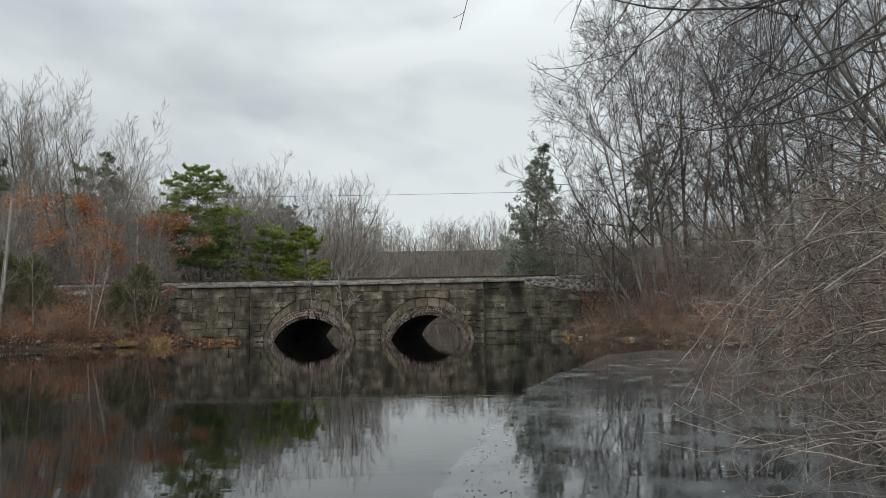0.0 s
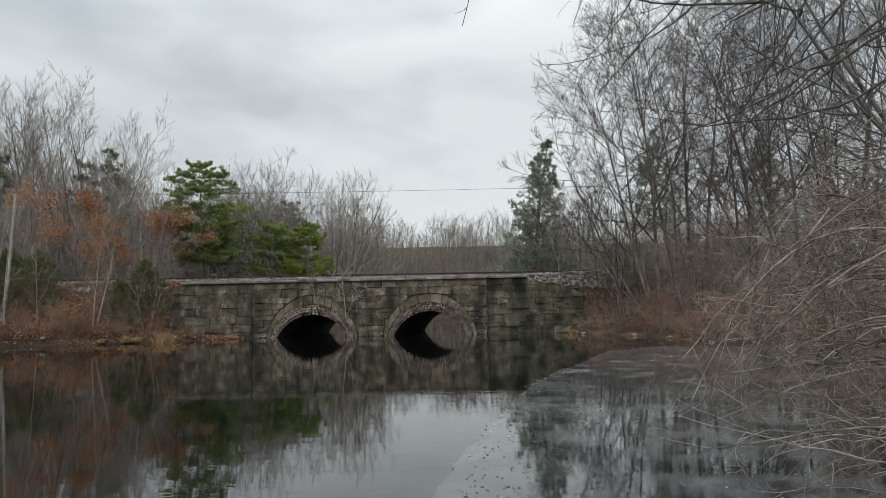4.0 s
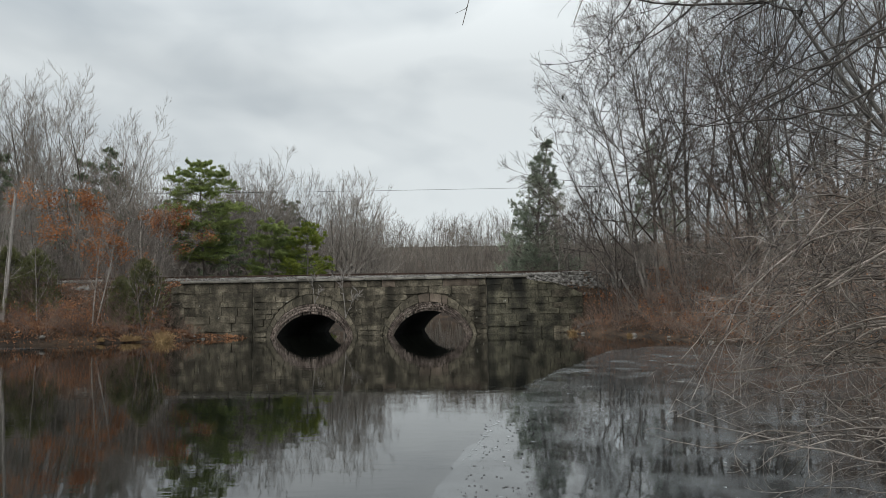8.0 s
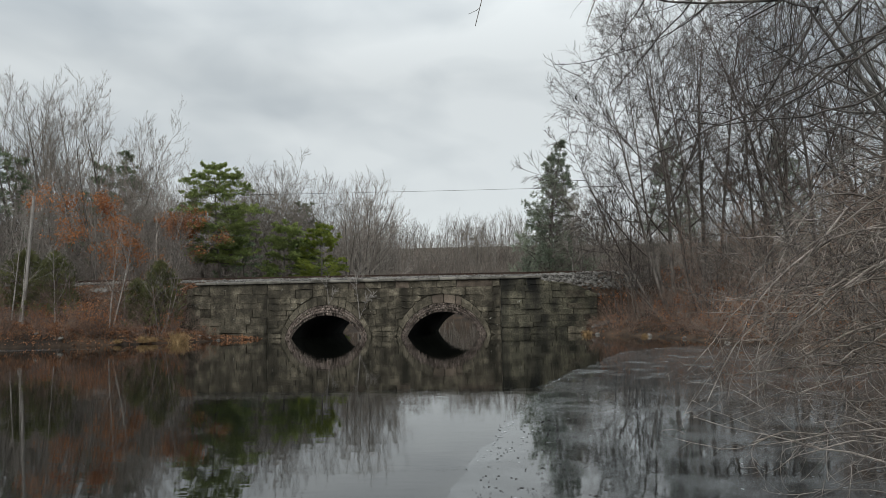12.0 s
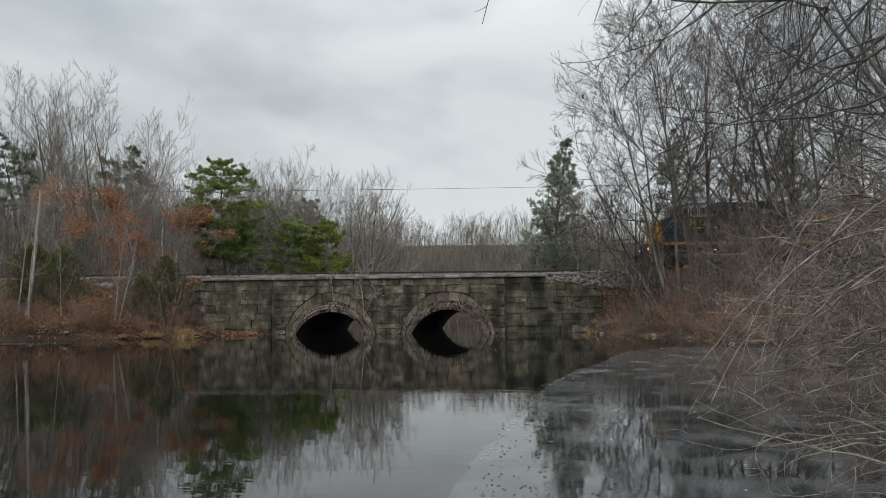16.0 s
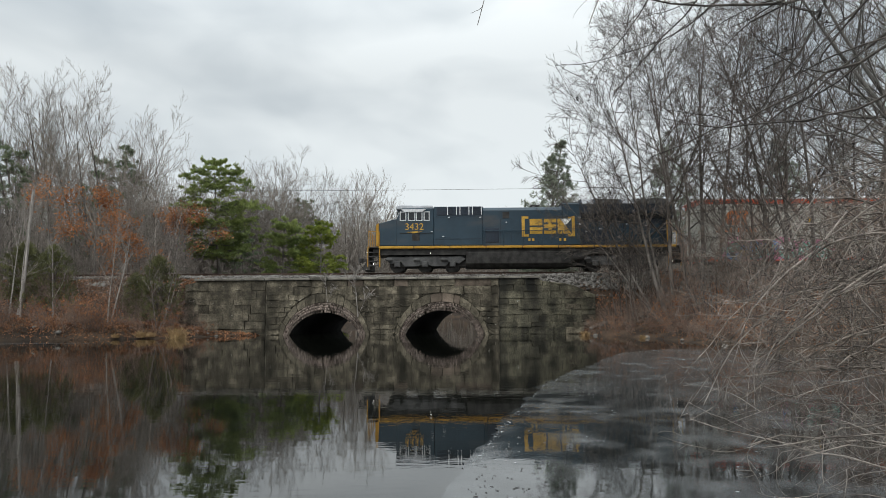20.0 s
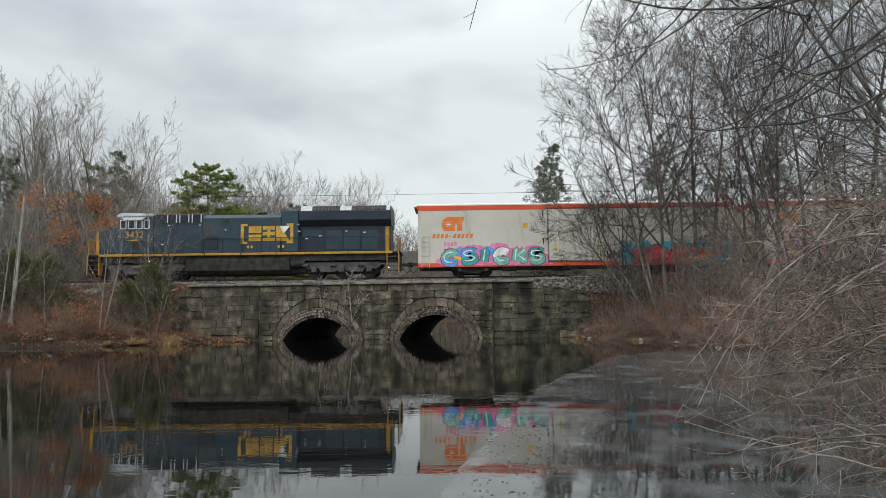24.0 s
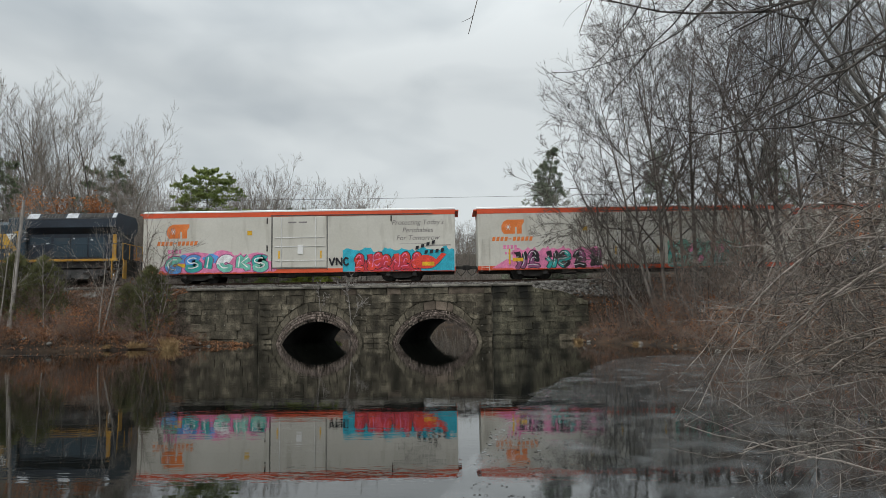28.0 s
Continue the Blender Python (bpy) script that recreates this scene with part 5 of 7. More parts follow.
def strokes(kind, cx, cz, a, b):
    """Plain abstract stroke figures: hooks, waves, posts, wedges."""
    def arc(x, z, rx, rz, a0, a1, n=11):
        return [(x + rx * math.cos(radians(a0 + (a1 - a0) * k / (n - 1))), z + rz * math.sin(radians(a0 + (a1 - a0) * k / (n - 1)))) for k in range(n)]
    if kind == 0:
        return [arc(cx, cz, a, b, 40, 320)]
    if kind == 1:
        return [arc(cx, cz + b * 0.48, a * 0.9, b * 0.5, 20, 270, 9) + arc(cx, cz - b * 0.48, a * 0.9, b * 0.5, 80, -160, 9)]
    if kind == 2:
        return [[(cx - a * 0.1, cz - b), (cx, cz), (cx + a * 0.1, cz + b)]]
    if kind == 3:
        return [[(cx - a * 0.7, cz - b), (cx - a * 0.7, cz), (cx - a * 0.6, cz + b)], [(cx + a * 0.8, cz + b), (cx - a * 0.3, cz), (cx + a * 0.9, cz - b)]]
    if kind == 4:      # a lens with a bar through it
        return [arc(cx, cz, a * 0.9, b * 0.8, 200, 340, 9), arc(cx, cz, a * 0.9, b * 0.8, 20, 160, 9), [(cx - a, cz - b * 0.1), (cx, cz), (cx + a, cz + b * 0.15)]]
    if kind == 5:      # a lightning flash
        return [[(cx - a * 0.5, cz + b), (cx - a * 0.1, cz + b * 0.3), (cx - a * 0.7, cz + b * 0.1), (cx + a * 0.1, cz - b * 0.35), (cx - a * 0.3, cz - b)], arc(cx + a * 0.5, cz, a * 0.45, b * 0.9, 80, -80, 9)]
    if kind == 6:      # nested flames
        return [arc(cx - a * 0.2, cz - b * 0.2, a * 0.8, b * 0.9, 170, 20, 9), arc(cx + a * 0.2, cz - b * 0.6, a * 0.6, b * 0.6, 190, 30, 9), [(cx - a, cz - b), (cx, cz - b * 0.85), (cx + a, cz - b)]]
    if kind == 7:
        return [[(cx - a, cz + b), (cx - a * 0.5, cz), (cx, cz - b)], [(cx, cz - b), (cx + a * 0.5, cz), (cx + a, cz + b)]]
    return [[(cx - a, cz - b), (cx - a, cz), (cx - a, cz + b)], [(cx - a, cz + b), (cx, cz), (cx + a, cz - b)], [(cx + a, cz - b), (cx + a, cz), (cx + a, cz + b)]]


def graffiti(parent, seed, x0, x1, z0, z1, kinds, back, fills, edge, glow, thick=0.17, rim=1.38, inset=0.0):
    """A painted panel: a soft-edged ground patch, then thick outlined stroke figures with pale glints."""
    rng = np.random.default_rng(seed)
    S = -1.558
    n = 40
    lower = [(x0 + (x1 - x0) * k / n, z0 + rng.uniform(-0.02, 0.04)) for k in range(n + 1)]
    upper = [(x0 + (x1 - x0) * k / n, z1 + rng.uniform(-0.16, 0.10) + 0.10 * math.sin(k * 0.9)) for k in range(n, -1, -1)]
    paint(parent, lower + [(u, v - inset) for u, v in upper], S - 0.002 * (inset > 0), back, "painted_ground")
    if not kinds:
        return
    wdt = (x1 - x0) / len(kinds)
    layers = []
    for k, kind in enumerate(kinds):
        cx, cz = x0 + wdt * (k + 0.5) + rng.normal() * 0.05, (z0 + z1) / 2 + rng.normal() * 0.04
        b = (z1 - z0) * 0.5 - thick
        for path in strokes(kind, cx, cz, wdt * 0.36, b):
            path = [(u + 0.22 * (v - cz) * 0.4 + rng.normal() * 0.012, v + rng.normal() * 0.012) for u, v in path]
            layers.append((path, fills[k % len(fills)], fills[(k + 1) % len(fills)]))
    for path, _, _ in layers:
        paint(parent, ribbon(path, thick * rim), S - 0.005, edge, "letter_rim")
    for i, (path, fill, other) in enumerate(layers):
        d = S - 0.010 - 0.0004 * i
        paint(parent, ribbon(path, thick), d, fill, "letter_shape")
        half = path[len(path) // 2:]
        if len(half) > 2:
            paint(parent, ribbon(half, thick * 0.96), d - 0.004, other, "letter_shade")
        paint(parent, ribbon([(u - 0.05, v + 0.05) for u, v in (path[1:-1] if len(path) > 4 else path)], thick * 0.16), d - 0.008, glow, "letter_glint")


def words(parent, text, x, z, size, material, name="lettering", y=-1.557, slant=0.2):
    cu = bpy.data.curves.new(name, "FONT")
    cu.body, cu.size, cu.extrude, cu.align_x = text, size, 0.004, "CENTER"
    cu.shear = slant
    tmp = bpy.data.objects.new("tmp_text", cu)
    scene.collection.objects.link(tmp)
    bpy.context.view_layer.update()
    me = bpy.data.meshes.new_from_object(tmp.evaluated_get(bpy.context.evaluated_depsgraph_get()))
    bpy.data.objects.remove(tmp)
    me.materials.clear()
    me.materials.append(material)
    ob = part(name, me, None, parent)
    ob.matrix_basis = pose(x, y, z, 90)
    return ob


def build_reefer(kind):
    label = ("cream refrigerated boxcar with orange stripes and pink-teal painted letters", "cream refrigerated boxcar with orange stripes and black painted letters",
             "cream refrigerated boxcar with orange stripes")[kind]
    t = thing("refrigerator_car", pose(0, TRACK_Y, RAIL_Z), label, "freight car", "refrigerator cars in the train")
    L, Y, top = 20.9, 1.55, 4.88
    bm = boxes((0, L, -Y, Y, 0.62, 4.74), bevel=0.03)
    part("body", bm, M["cream"], t)
    bm = bmesh.new()
    slab(bm, [(-1.57, 4.70), (1.57, 4.70), (1.57, 4.78), (1.1, 4.90), (-1.1, 4.90), (-1.57, 4.78)], -0.05, L + 0.05, "x")
    part("roof", bm, M["cream_roof"], t, "white roof")
    part("top_stripe", boxes((0.0, L, -Y - 0.012, -Y + 0.02, 4.38, 4.70)), M["orange"], t, "red-orange top stripe")
    for x in (-0.012, L - 0.02):
        part("end_stripe", boxes((x, x + 0.032, -Y, Y, 4.38, 4.70)), M["orange"], t)
    part("sill_stripe", boxes((0.0, L, -Y - 0.004, Y, 0.60, 0.86)), M["orange"], t, "red-orange lower stripe")
    for x in (-0.25, L - 0.02):
        part("roof_corner", boxes((x, x + 0.27, -1.5, 1.5, 4.6, 4.68)), M["orange"], t)
    for k in range(14):
        x = 0.9 + k * 1.47
        if not 8.2 < x < 12.2:
            part("side_seam", boxes((x, x + 0.012, -Y - 0.006, -Y + 0.02, 0.9, 4.36)), M["cream"], t)
    # plug door
    d0, d1 = 8.65, 12.35
    part("door_frame", boxes((d0 - 0.03, d0, -Y - 0.03, -Y + 0.02, 0.75, 4.4), (d1, d1 + 0.03, -Y - 0.03, -Y + 0.02, 0.75, 4.4), (d0 - 0.08, 19.4, -Y - 0.05, -Y + 0.02, 4.42, 4.47), (d0, d1, -Y - 0.05, -Y + 0.02, 0.88, 0.91)), M["greyiron"], t)
    door = part("door", boxes((d0 + 0.05, d1 - 0.05, -Y - 0.045, -Y + 0.02, 0.95, 4.36), bevel=0.02), M["cream"], t, "cream plug door")
    bm = bmesh.new()
    for x in (d0 + 0.65, d1 - 0.75):
        rod(bm, (x, -Y - 0.075, 1.0), (x, -Y - 0.075, 4.3), 0.025)
    for z in (1.4, 2.35, 2.95):
        rod(bm, (d0 + 0.2, -Y - 0.07, z), (d1 - 0.2, -Y - 0.07, z), 0.02)
    part("locking_rod", bm, M["cream_roof"], door)
    part("door_latch", boxes((10.4, 10.75, -Y - 0.1, -Y - 0.04, 1.85, 2.45)), M["cream_roof"], door)
    part("door_edge", boxes((d0 + 0.03, d0 + 0.05, -Y - 0.05, -Y, 0.95, 4.36)), M["greyiron"], door)
    for x, z in ((8.3, 2.05), (8.3, 3.9), (16.6, 3.95)):
        part("hinge", boxes((x, x + 0.08, -Y - 0.04, -Y, z, z + 0.4)), M["black"], t)
    for x in (9.1, 11.9):
        part("reflector", boxes((x, x + 0.1, -Y - 0.06, -Y, 1.55, 2.05)), SPRAY["ochre"], t)
    part("placard", boxes((7.0, 7.32, -Y - 0.01, -Y + 0.01, 3.15, 3.45)), SPRAY["ochre"], t)
    part("small_print", boxes((9.75, 10.3, -Y - 0.055, -Y + 0.01, 3.92, 4.02), (10.45, 11.0, -Y - 0.055, -Y + 0.01, 3.92, 4.02)), M["ink"], t)
    # emblem of plain shapes and its lettering as bars
    S = -Y - 0.008
    emblem = part("emblem", slab(bmesh.new(), [(1.75, 3.0), (2.5, 3.0), (2.5, 3.45), (2.62, 3.45), (2.62, 3.0), (2.95, 3.0), (2.95, 3.55), (3.1, 3.75), (3.1, 3.95), (2.0, 3.95), (1.72, 3.8), (1.6, 3.55), (1.6, 3.25)], S, -Y + 0.01), M["orange_logo"], t)
    bm = bmesh.new()
    for k in range(3):
        a = k * math.pi / 3
        rod(bm, (2.05 - 0.2 * math.cos(a), S - 0.004, 3.45 - 0.2 * math.sin(a)), (2.05 + 0.2 * math.cos(a), S - 0.004, 3.45 + 0.2 * math.sin(a)), 0.025, 4)
    part("emblem_star", bm, M["cream_roof"], emblem)
    for k in range(10):
        x = 0.95 + k * 0.275
        if k != 4:
            part("name_bar", slab(bmesh.new(), [(x, 2.52), (x + 0.19, 2.52), (x + 0.25, 2.80), (x + 0.06, 2.80)], S, -Y + 0.01), M["orange_logo"], t)
        else:
            part("name_bar", boxes((x, x + 0.2, S, -Y + 0.01, 2.63, 2.69)), M["orange_logo"], t)
    for k in range(4):
        part("mark_bar", boxes((1.7 + k * 0.24, 1.87 + k * 0.24, S, -Y + 0.01, 1.98, 2.24)), SPRAY["pink"], t)
        part("mark_bar", boxes((1.8 + k * 0.2, 1.93 + k * 0.2, S, -Y + 0.01, 1.62, 1.8)), SPRAY["pink"], t)
    for k, line in enumerate(("Protecting Today's", "Perishables", "For Tomorrow")):
        words(t, line, 18.4, 3.72 - 0.52 * k, 0.46, M["ink"])
    part("text_line", boxes((17.2, 19.2, S, -Y + 0.01, 2.42, 2.44), (19.2, 20.6, S, -Y + 0.01, 2.28, 2.34)), M["ink"], t)
    # ladders
    for x in (0.25,):
        bm = bmesh.new()
        for k in range(7):
            z = 0.75 + k * 0.32
            rod(bm, (x, -Y - 0.07, z), (x + 0.5, -Y - 0.07, z), 0.014)
        for u in (x, x + 0.5):
            rod(bm, (u, -Y - 0.07, 0.5), (u, -Y - 0.07, 2.75), 0.018)
        part("ladder", bm, M["cream"], t)
    # painted panels
    if kind == 0:
        graffiti(t, 4, 1.7, 8.4, 0.66, 1.85, (0, 1, 2, 0, 3, 1), "pink", ("sea_green", "sky_blue", "teal", "white", "sea_green", "teal"), "violet", "white", 0.25, 1.25)
        for k, (u, v, a, b) in enumerate(((1.75, 0.95, 0.5, 0.3), (3.6, 1.75, 0.9, 0.35), (5.4, 1.85, 0.8, 0.3), (8.5, 1.05, 0.6, 0.4), (7.6, 1.75, 0.6, 0.25))):
            paint(t, blob(np.random.default_rng(50 + k), u, v, a, b), -1.5565 - 0.0002 * k, "pink", "painted_cloud")
        paint(t, [(1.6, 1.02), (3.0, 1.05), (3.4, 1.2), (2.6, 1.3), (1.7, 1.25)], -1.5605, "yellow")
        paint(t, blob(np.random.default_rng(3), 2.75, 1.6, 0.5, 0.25), -1.5608, "sky_blue")
        paint(t, blob(np.random.default_rng(13), 4.6, 1.6, 0.5, 0.3), -1.5608, "sky_blue")
        graffiti(t, 9, 13.4, 20.85, 0.6, 2.1, (), "aqua", ("aqua",), "aqua", "aqua")
        graffiti(t, 12, 14.2, 18.6, 0.62, 1.95, (6, 5, 4, 6, 5, 6, 4), "crimson", ("red", "crimson", "red", "crimson"), "black", "pink", 0.16, 1.3, 0.5)
        paint(t, blob(np.random.default_rng(7), 18.9, 1.2, 0.8, 0.42, 18, 0.1), -1.6, "red")
        paint(t, [(19.2, 0.95), (19.7, 1.05), (20.3, 1.7), (20.0, 1.8), (19.6, 1.35)], -1.602, "red")
        paint(t, [(18.7, 0.95), (19.5, 0.95), (19.5, 1.2), (18.7, 1.2)], -1.606, "ochre")
        rng = np.random.default_rng(31)
        for k in range(8):
            x, z = (18.35 + k * 0.36, 2.16 + 0.12 * k) if k < 4 else (18.95 + (k - 4) * 0.36, 1.86 + 0.04 * (k - 4))
            paint(t, [(x - 0.11, z - 0.13), (x + 0.09, z - 0.1), (x + 0.14, z + 0.13), (x - 0.07, z + 0.1)], -1.604 - 0.001 * k, "black", "tag_bar")
        for k in range(3):
            for path in strokes((7, 8, 0)[k], 12.68 + 0.48 * k, 1.3, 0.17, 0.24):
                paint(t, ribbon(path, 0.06), -1.604, "black", "tag_mark")
    elif kind == 1:
        graffiti(t, 14, 2.3, 8.2, 0.66, 2.0, (5, 6, 5, 4, 6, 5), "pink", ("black", "violet", "black", "teal"), "black", "white", 0.13)
        paint(t, [(0.9, 0.7), (3.6, 0.7), (3.3, 1.1), (1.9, 1.3)], -1.557, "pink")
        paint(t, [(2.3, 1.15), (3.0, 1.15), (3.0, 1.38), (2.3, 1.38)], -1.585, "ochre")
        paint(t, [(2.05, 0.95), (2.16, 0.95), (2.16, 2.0), (2.05, 2.0)], -1.585, "ochre")
        graffiti(t, 17, 12.6, 17.5, 0.66, 2.4, (6, 4, 5, 6), "sea_green", ("teal", "sea_green", "pink"), "black", "white", 0.16)
    else:
        graffiti(t, 24, 2.0, 9.0, 0.66, 1.8, (4, 6, 5, 4), "sky_blue", ("teal", "white", "pink"), "black", "white", 0.16)
    # underframe
    part("underframe", boxes((0.1, L - 0.1, -0.5, 0.5, 0.45, 0.62), (5.2, 15.6, -1.2, -0.9, 0.42, 0.62)), M["black"], t)
    for x0, x1 in ((5.6, 6.6), (9.0, 10.2), (13.6, 14.4)):
        part("brake_tank", boxes((x0, x1, -1.25, -0.7, 0.3, 0.6), bevel=0.06), M["black"], t)
    truck(t, 0, (2.75, 4.5), 0.46, 0.55, False, "black")
    truck(t, 0, (16.4, 18.15), 0.46, 0.55, False, "black")
    coupler(t, 0.0, -1), coupler(t, L, 1)
    return t


# ---- trees and plants ----
def gz(x, y):
    return float(ground_h(x, y))


LBL_BARE = "leafless grey-brown deciduous tree with fine twigs"
TEMPLATES = [spreading_tree(100 + k, stems, limbs, 6, 5, 3, low, (20, 44), reach, 0.5, 0.0078, "bark", "twig", 0.44, 0.5, 0.3, 0.12, 0.4, 0.4, 0.75)
             for k, (stems, limbs, low, reach) in enumerate((([(0, 0, 0, 0, 14.5, 0.15)], 14, 0.2, 0.40), ([(0, 0, 0.04, 0, 14.5, 0.13), (0.2, 0, -0.12, 0, 13.5, 0.11)], 9, 0.2, 0.34), ([(0, 0, 0, 0, 13.5, 0.15)], 13, 0.25, 0.46),
                                                              ([(0, 0, -0.05, 0, 14.5, 0.14), (0.2, 0.1, 0.14, 0.05, 13, 0.1)], 9, 0.15, 0.36), ([(0, 0, 0, 0, 12.5, 0.13)], 13, 0.2, 0.42)))]
TALL = [spreading_tree(141 + 2 * k, [(0, 0, 0.03, 0, 18, 0.16), (0.25, 0.1, 0.16, 0.1, 17.5, 0.13), (-0.3, 0, -0.16, -0.05, 17.5, 0.14), (0.3, -0.2, 0.34, -0.1, 15.5, 0.12), (-0.3, -0.2, -0.36, 0.1, 15, 0.12)],
                       11, 7, 5, 3, 0.3, (18, 42), 0.30, 0.5, 0.0078, "bark", "twig", 0.42, 0.5, 0.25, 0.06, 0.4, 0.4, 0.8) for k in range(2)]
FAR_TEMPLATES = [spreading_tree(120 + k, [(0, 0, 0, 0, 12.5, 0.16), (0.2, 0, 0.3 - 0.15 * k, 0.1, 11.5, 0.12)], 11, 6, 5, 3, 0.16, (26, 56), 0.46, 0.45, 0.0095, "bark", "twig", 0.44, 0.5, 0.3, 0.1, 0.3, 0.35, 0.75) for k in range(4)]


def tree_height(meshes):
    return max(v.co.z for v in meshes[1].vertices)


def tree_copy(k, x, y, h, turn, label=LBL_BARE, group="bare trees"):
    me = TEMPLATES[k] if y <= 76 else FAR_TEMPLATES[k % 4]
    plant("bare_tree", me, place(x, y, gz(x, y), turn, h / HEIGHT[me[1].name]), label, "tree", group)


HEIGHT = {me[1].name: tree_height(me) for me in TEMPLATES + FAR_TEMPLATES + TALL}


def skyline(px):
    """Height of the woods' outline above eye level, as a slope, over the bearing."""
    return np.interp(px, [-0.68, -0.56, -0.46, -0.38, -0.31, -0.24, -0.18, -0.11, -0.075, -0.06, 0.1, 0.2, 0.4, 0.7], [0.25, 0.27, 0.25, 0.21, 0.20, 0.23, 0.222, 0.19, 0.145, 0.10, 0.12, 0.16, 0.19, 0.22])


rng = np.random.default_rng(77)
# tall trees over the left bank
for x, y, h, k, turn in ((-31.0, 60, 21.5, 3, 20), (-27.5, 61, 15.5, 1, 140), (-36.5, 62, 21.5, 3, 250), (-41.5, 63, 19.5, 1, 60), (-25.0, 59, 12.5, 2, 10), (-34.0, 57, 17.5, 2, 200)):
    me = TALL[int(x) % 2] if k == 3 else TEMPLATES[k]
    plant("bare_tree", me, place(x, y, gz(x, y), turn, h / HEIGHT[me[1].name]), "tall leafless tree with upswept forked crown", "tree", "tall trees over the bank")
# woods behind the left bank and the pines
def woods(count, bearing, depth, share, group):
    n = 0
    for i in range(count * 8):
        b = rng.uniform(*bearing)
        d = rng.uniform(*depth)
        x = b * d
        h = (skyline(b) * d + EYE_Z - gz(x, d)) * rng.uniform(*share)
        if gz(x, d) < 0.25 or h < 4 or h > 21:
            continue
        tree_copy(int(rng.integers(0, 5)), x, d, h, rng.uniform(0, 360), group=group)
        n += 1
        if n >= count:
            break


woods(62, (-0.72, -0.405), (54, 78), (0.55, 0.92), "woods behind the bank")
woods(14, (-0.42, -0.30), (77, 95), (0.75, 1.0), "woods behind the bank")
woods(24, (-0.36, -0.075), (80, 112), (0.85, 1.05), "woods beyond the pines")
woods(5, (0.5, 0.70), (56, 95), (0.75, 1.0), "woods behind the track")
# right bank: large bare trees
RIGHT = [
    # 0: several stems that lean and arch out over the pond
    spreading_tree(201, [(0, 0, -0.24, -0.06, 16.5, 0.10), (0.5, 0.3, -0.06, 0.05, 18.5, 0.11), (0.9, -0.2, 0.08, -0.05, 18, 0.09), (-0.2, 0.4, -0.52, 0.05, 13, 0.085), (0.3, 0.6, -0.16, 0.1, 17, 0.09), (-0.3, -0.2, -0.75, -0.05, 9.5, 0.06)], 13, 8, 5, 4, 0.22, (34, 72), 0.34, 0.3, 0.0086),
    # 1: a clump of straight upright stems
    spreading_tree(202, [(0, 0, 0.0, 0, 21, 0.13), (0.8, 0.2, 0.04, 0, 20, 0.10), (-0.7, 0.3, -0.05, 0.03, 20.5, 0.11)], 15, 6, 5, 3, 0.2, (26, 58), 0.26, 0.45, 0.0086),
    # 2: one wide old tree
    spreading_tree(203, [(0, 0, -0.16, 0, 19, 0.18), (0.3, 0.2, 0.25, 0.1, 16, 0.13)], 14, 7, 5, 4, 0.2, (38, 75), 0.42, 0.3, 0.0086)]
for x, y, h, k, turn in ((11.9, 39.5, 0.96, 0, 0), (14.4, 41, 1.0, 1, 0), (18.4, 40.5, 0.95, 1, 130), (17.4, 34.5, 0.95, 0, -10),
                         (23.0, 38, 1.0, 2, 70), (22.5, 31, 0.95, 1, 60)):
    plant("bare_tree", RIGHT[k], place(x, y, gz(x, y), turn, h), ("large leafless tree whose stems lean over the pond", "clump of tall straight leafless stems on the wooded bank", "large spreading leafless tree on the wooded bank")[k], "tree", "bare trees on the wooded bank")
# a thicket of slender young trees under them
THICKET = [spreading_tree(230 + k, [(0.4 * i - 0.8, 0.3 * ((i * 7) % 3) - 0.3, 0.16 * i - 0.36 + 0.05 * k, 0.0, 8.5 - 0.8 * ((i * 5) % 4), 0.05) for i in range(5)], 10, 5, 4, 3, 0.2, (30, 65), 0.30, 0.35, 0.0072, "bark_dark", "twig_red") for k in range(2)]
for k, (x, y, h) in enumerate(((13.4, 37.5, 0.7), (15.0, 35.0, 0.75), (18.0, 33.0, 0.85), (20.5, 35.5, 1.0), (16.5, 29.0, 0.7))):
    plant("young_tree", THICKET[k % 2], place(x, y, gz(x, y), 47 * k, h), "slender leafless young tree in a brown thicket", "tree", "young trees in the thicket")
# an old tree at the waterline whose heavy grey limbs lean far out
plant("leaning_tree", spreading_tree(215, [(0, 0, -0.9, -0.05, 12, 0.12), (0.6, 0.5, -0.75, 0.1, 13, 0.11), (0.2, -0.5, -1.15, 0.0, 10, 0.085)], 7, 5, 4, 3, 0.3, (30, 65), 0.28, 0.3, 0.006, "bark_grey", "bark_grey", 0.42, 0.45, 0.5, 0.25),
      place(14.2, 15.5, gz(14.2, 15.5)), "old leafless tree with heavy grey limbs leaning over the ice", "tree")
for x, y, h in ((7.6, 54, 7), (9.5, 53, 9), (8.6, 46 + 6, 8), (5.9, 62, 8.5), (11, 56, 10), (20, 58, 13), (29, 52, 14), (31, 58, 15)):
    tree_copy(int(rng.integers(0, 5)), x, y, h, rng.uniform(0, 360), group="bare trees behind the track")

# pines
PINE = "green pine with layered boughs and gaps in its crown"
plant("pine_tree", pine_meshes(301, 13.4, 0.17, low=0.36, reach=0.30, whorls=20, per=5, blades=13, blade=0.2, width=0.016, top_round=0.5, shoots=13, flat=0.28), place(-20.9, 61.5, gz(-20.9, 61.5), 0, 1.03), PINE, "pine", "pines behind the track")
pa = pine_meshes(302, 9.0, 0.14, low=0.10, reach=0.30, whorls=17, per=5, blades=12, blade=0.19, width=0.017, shoots=12)
pb = pine_meshes(307, 9.0, 0.13, low=0.12, reach=0.28, whorls=17, per=5, needle="needle_yellow", blades=11, blade=0.19, width=0.017, shoots=11)
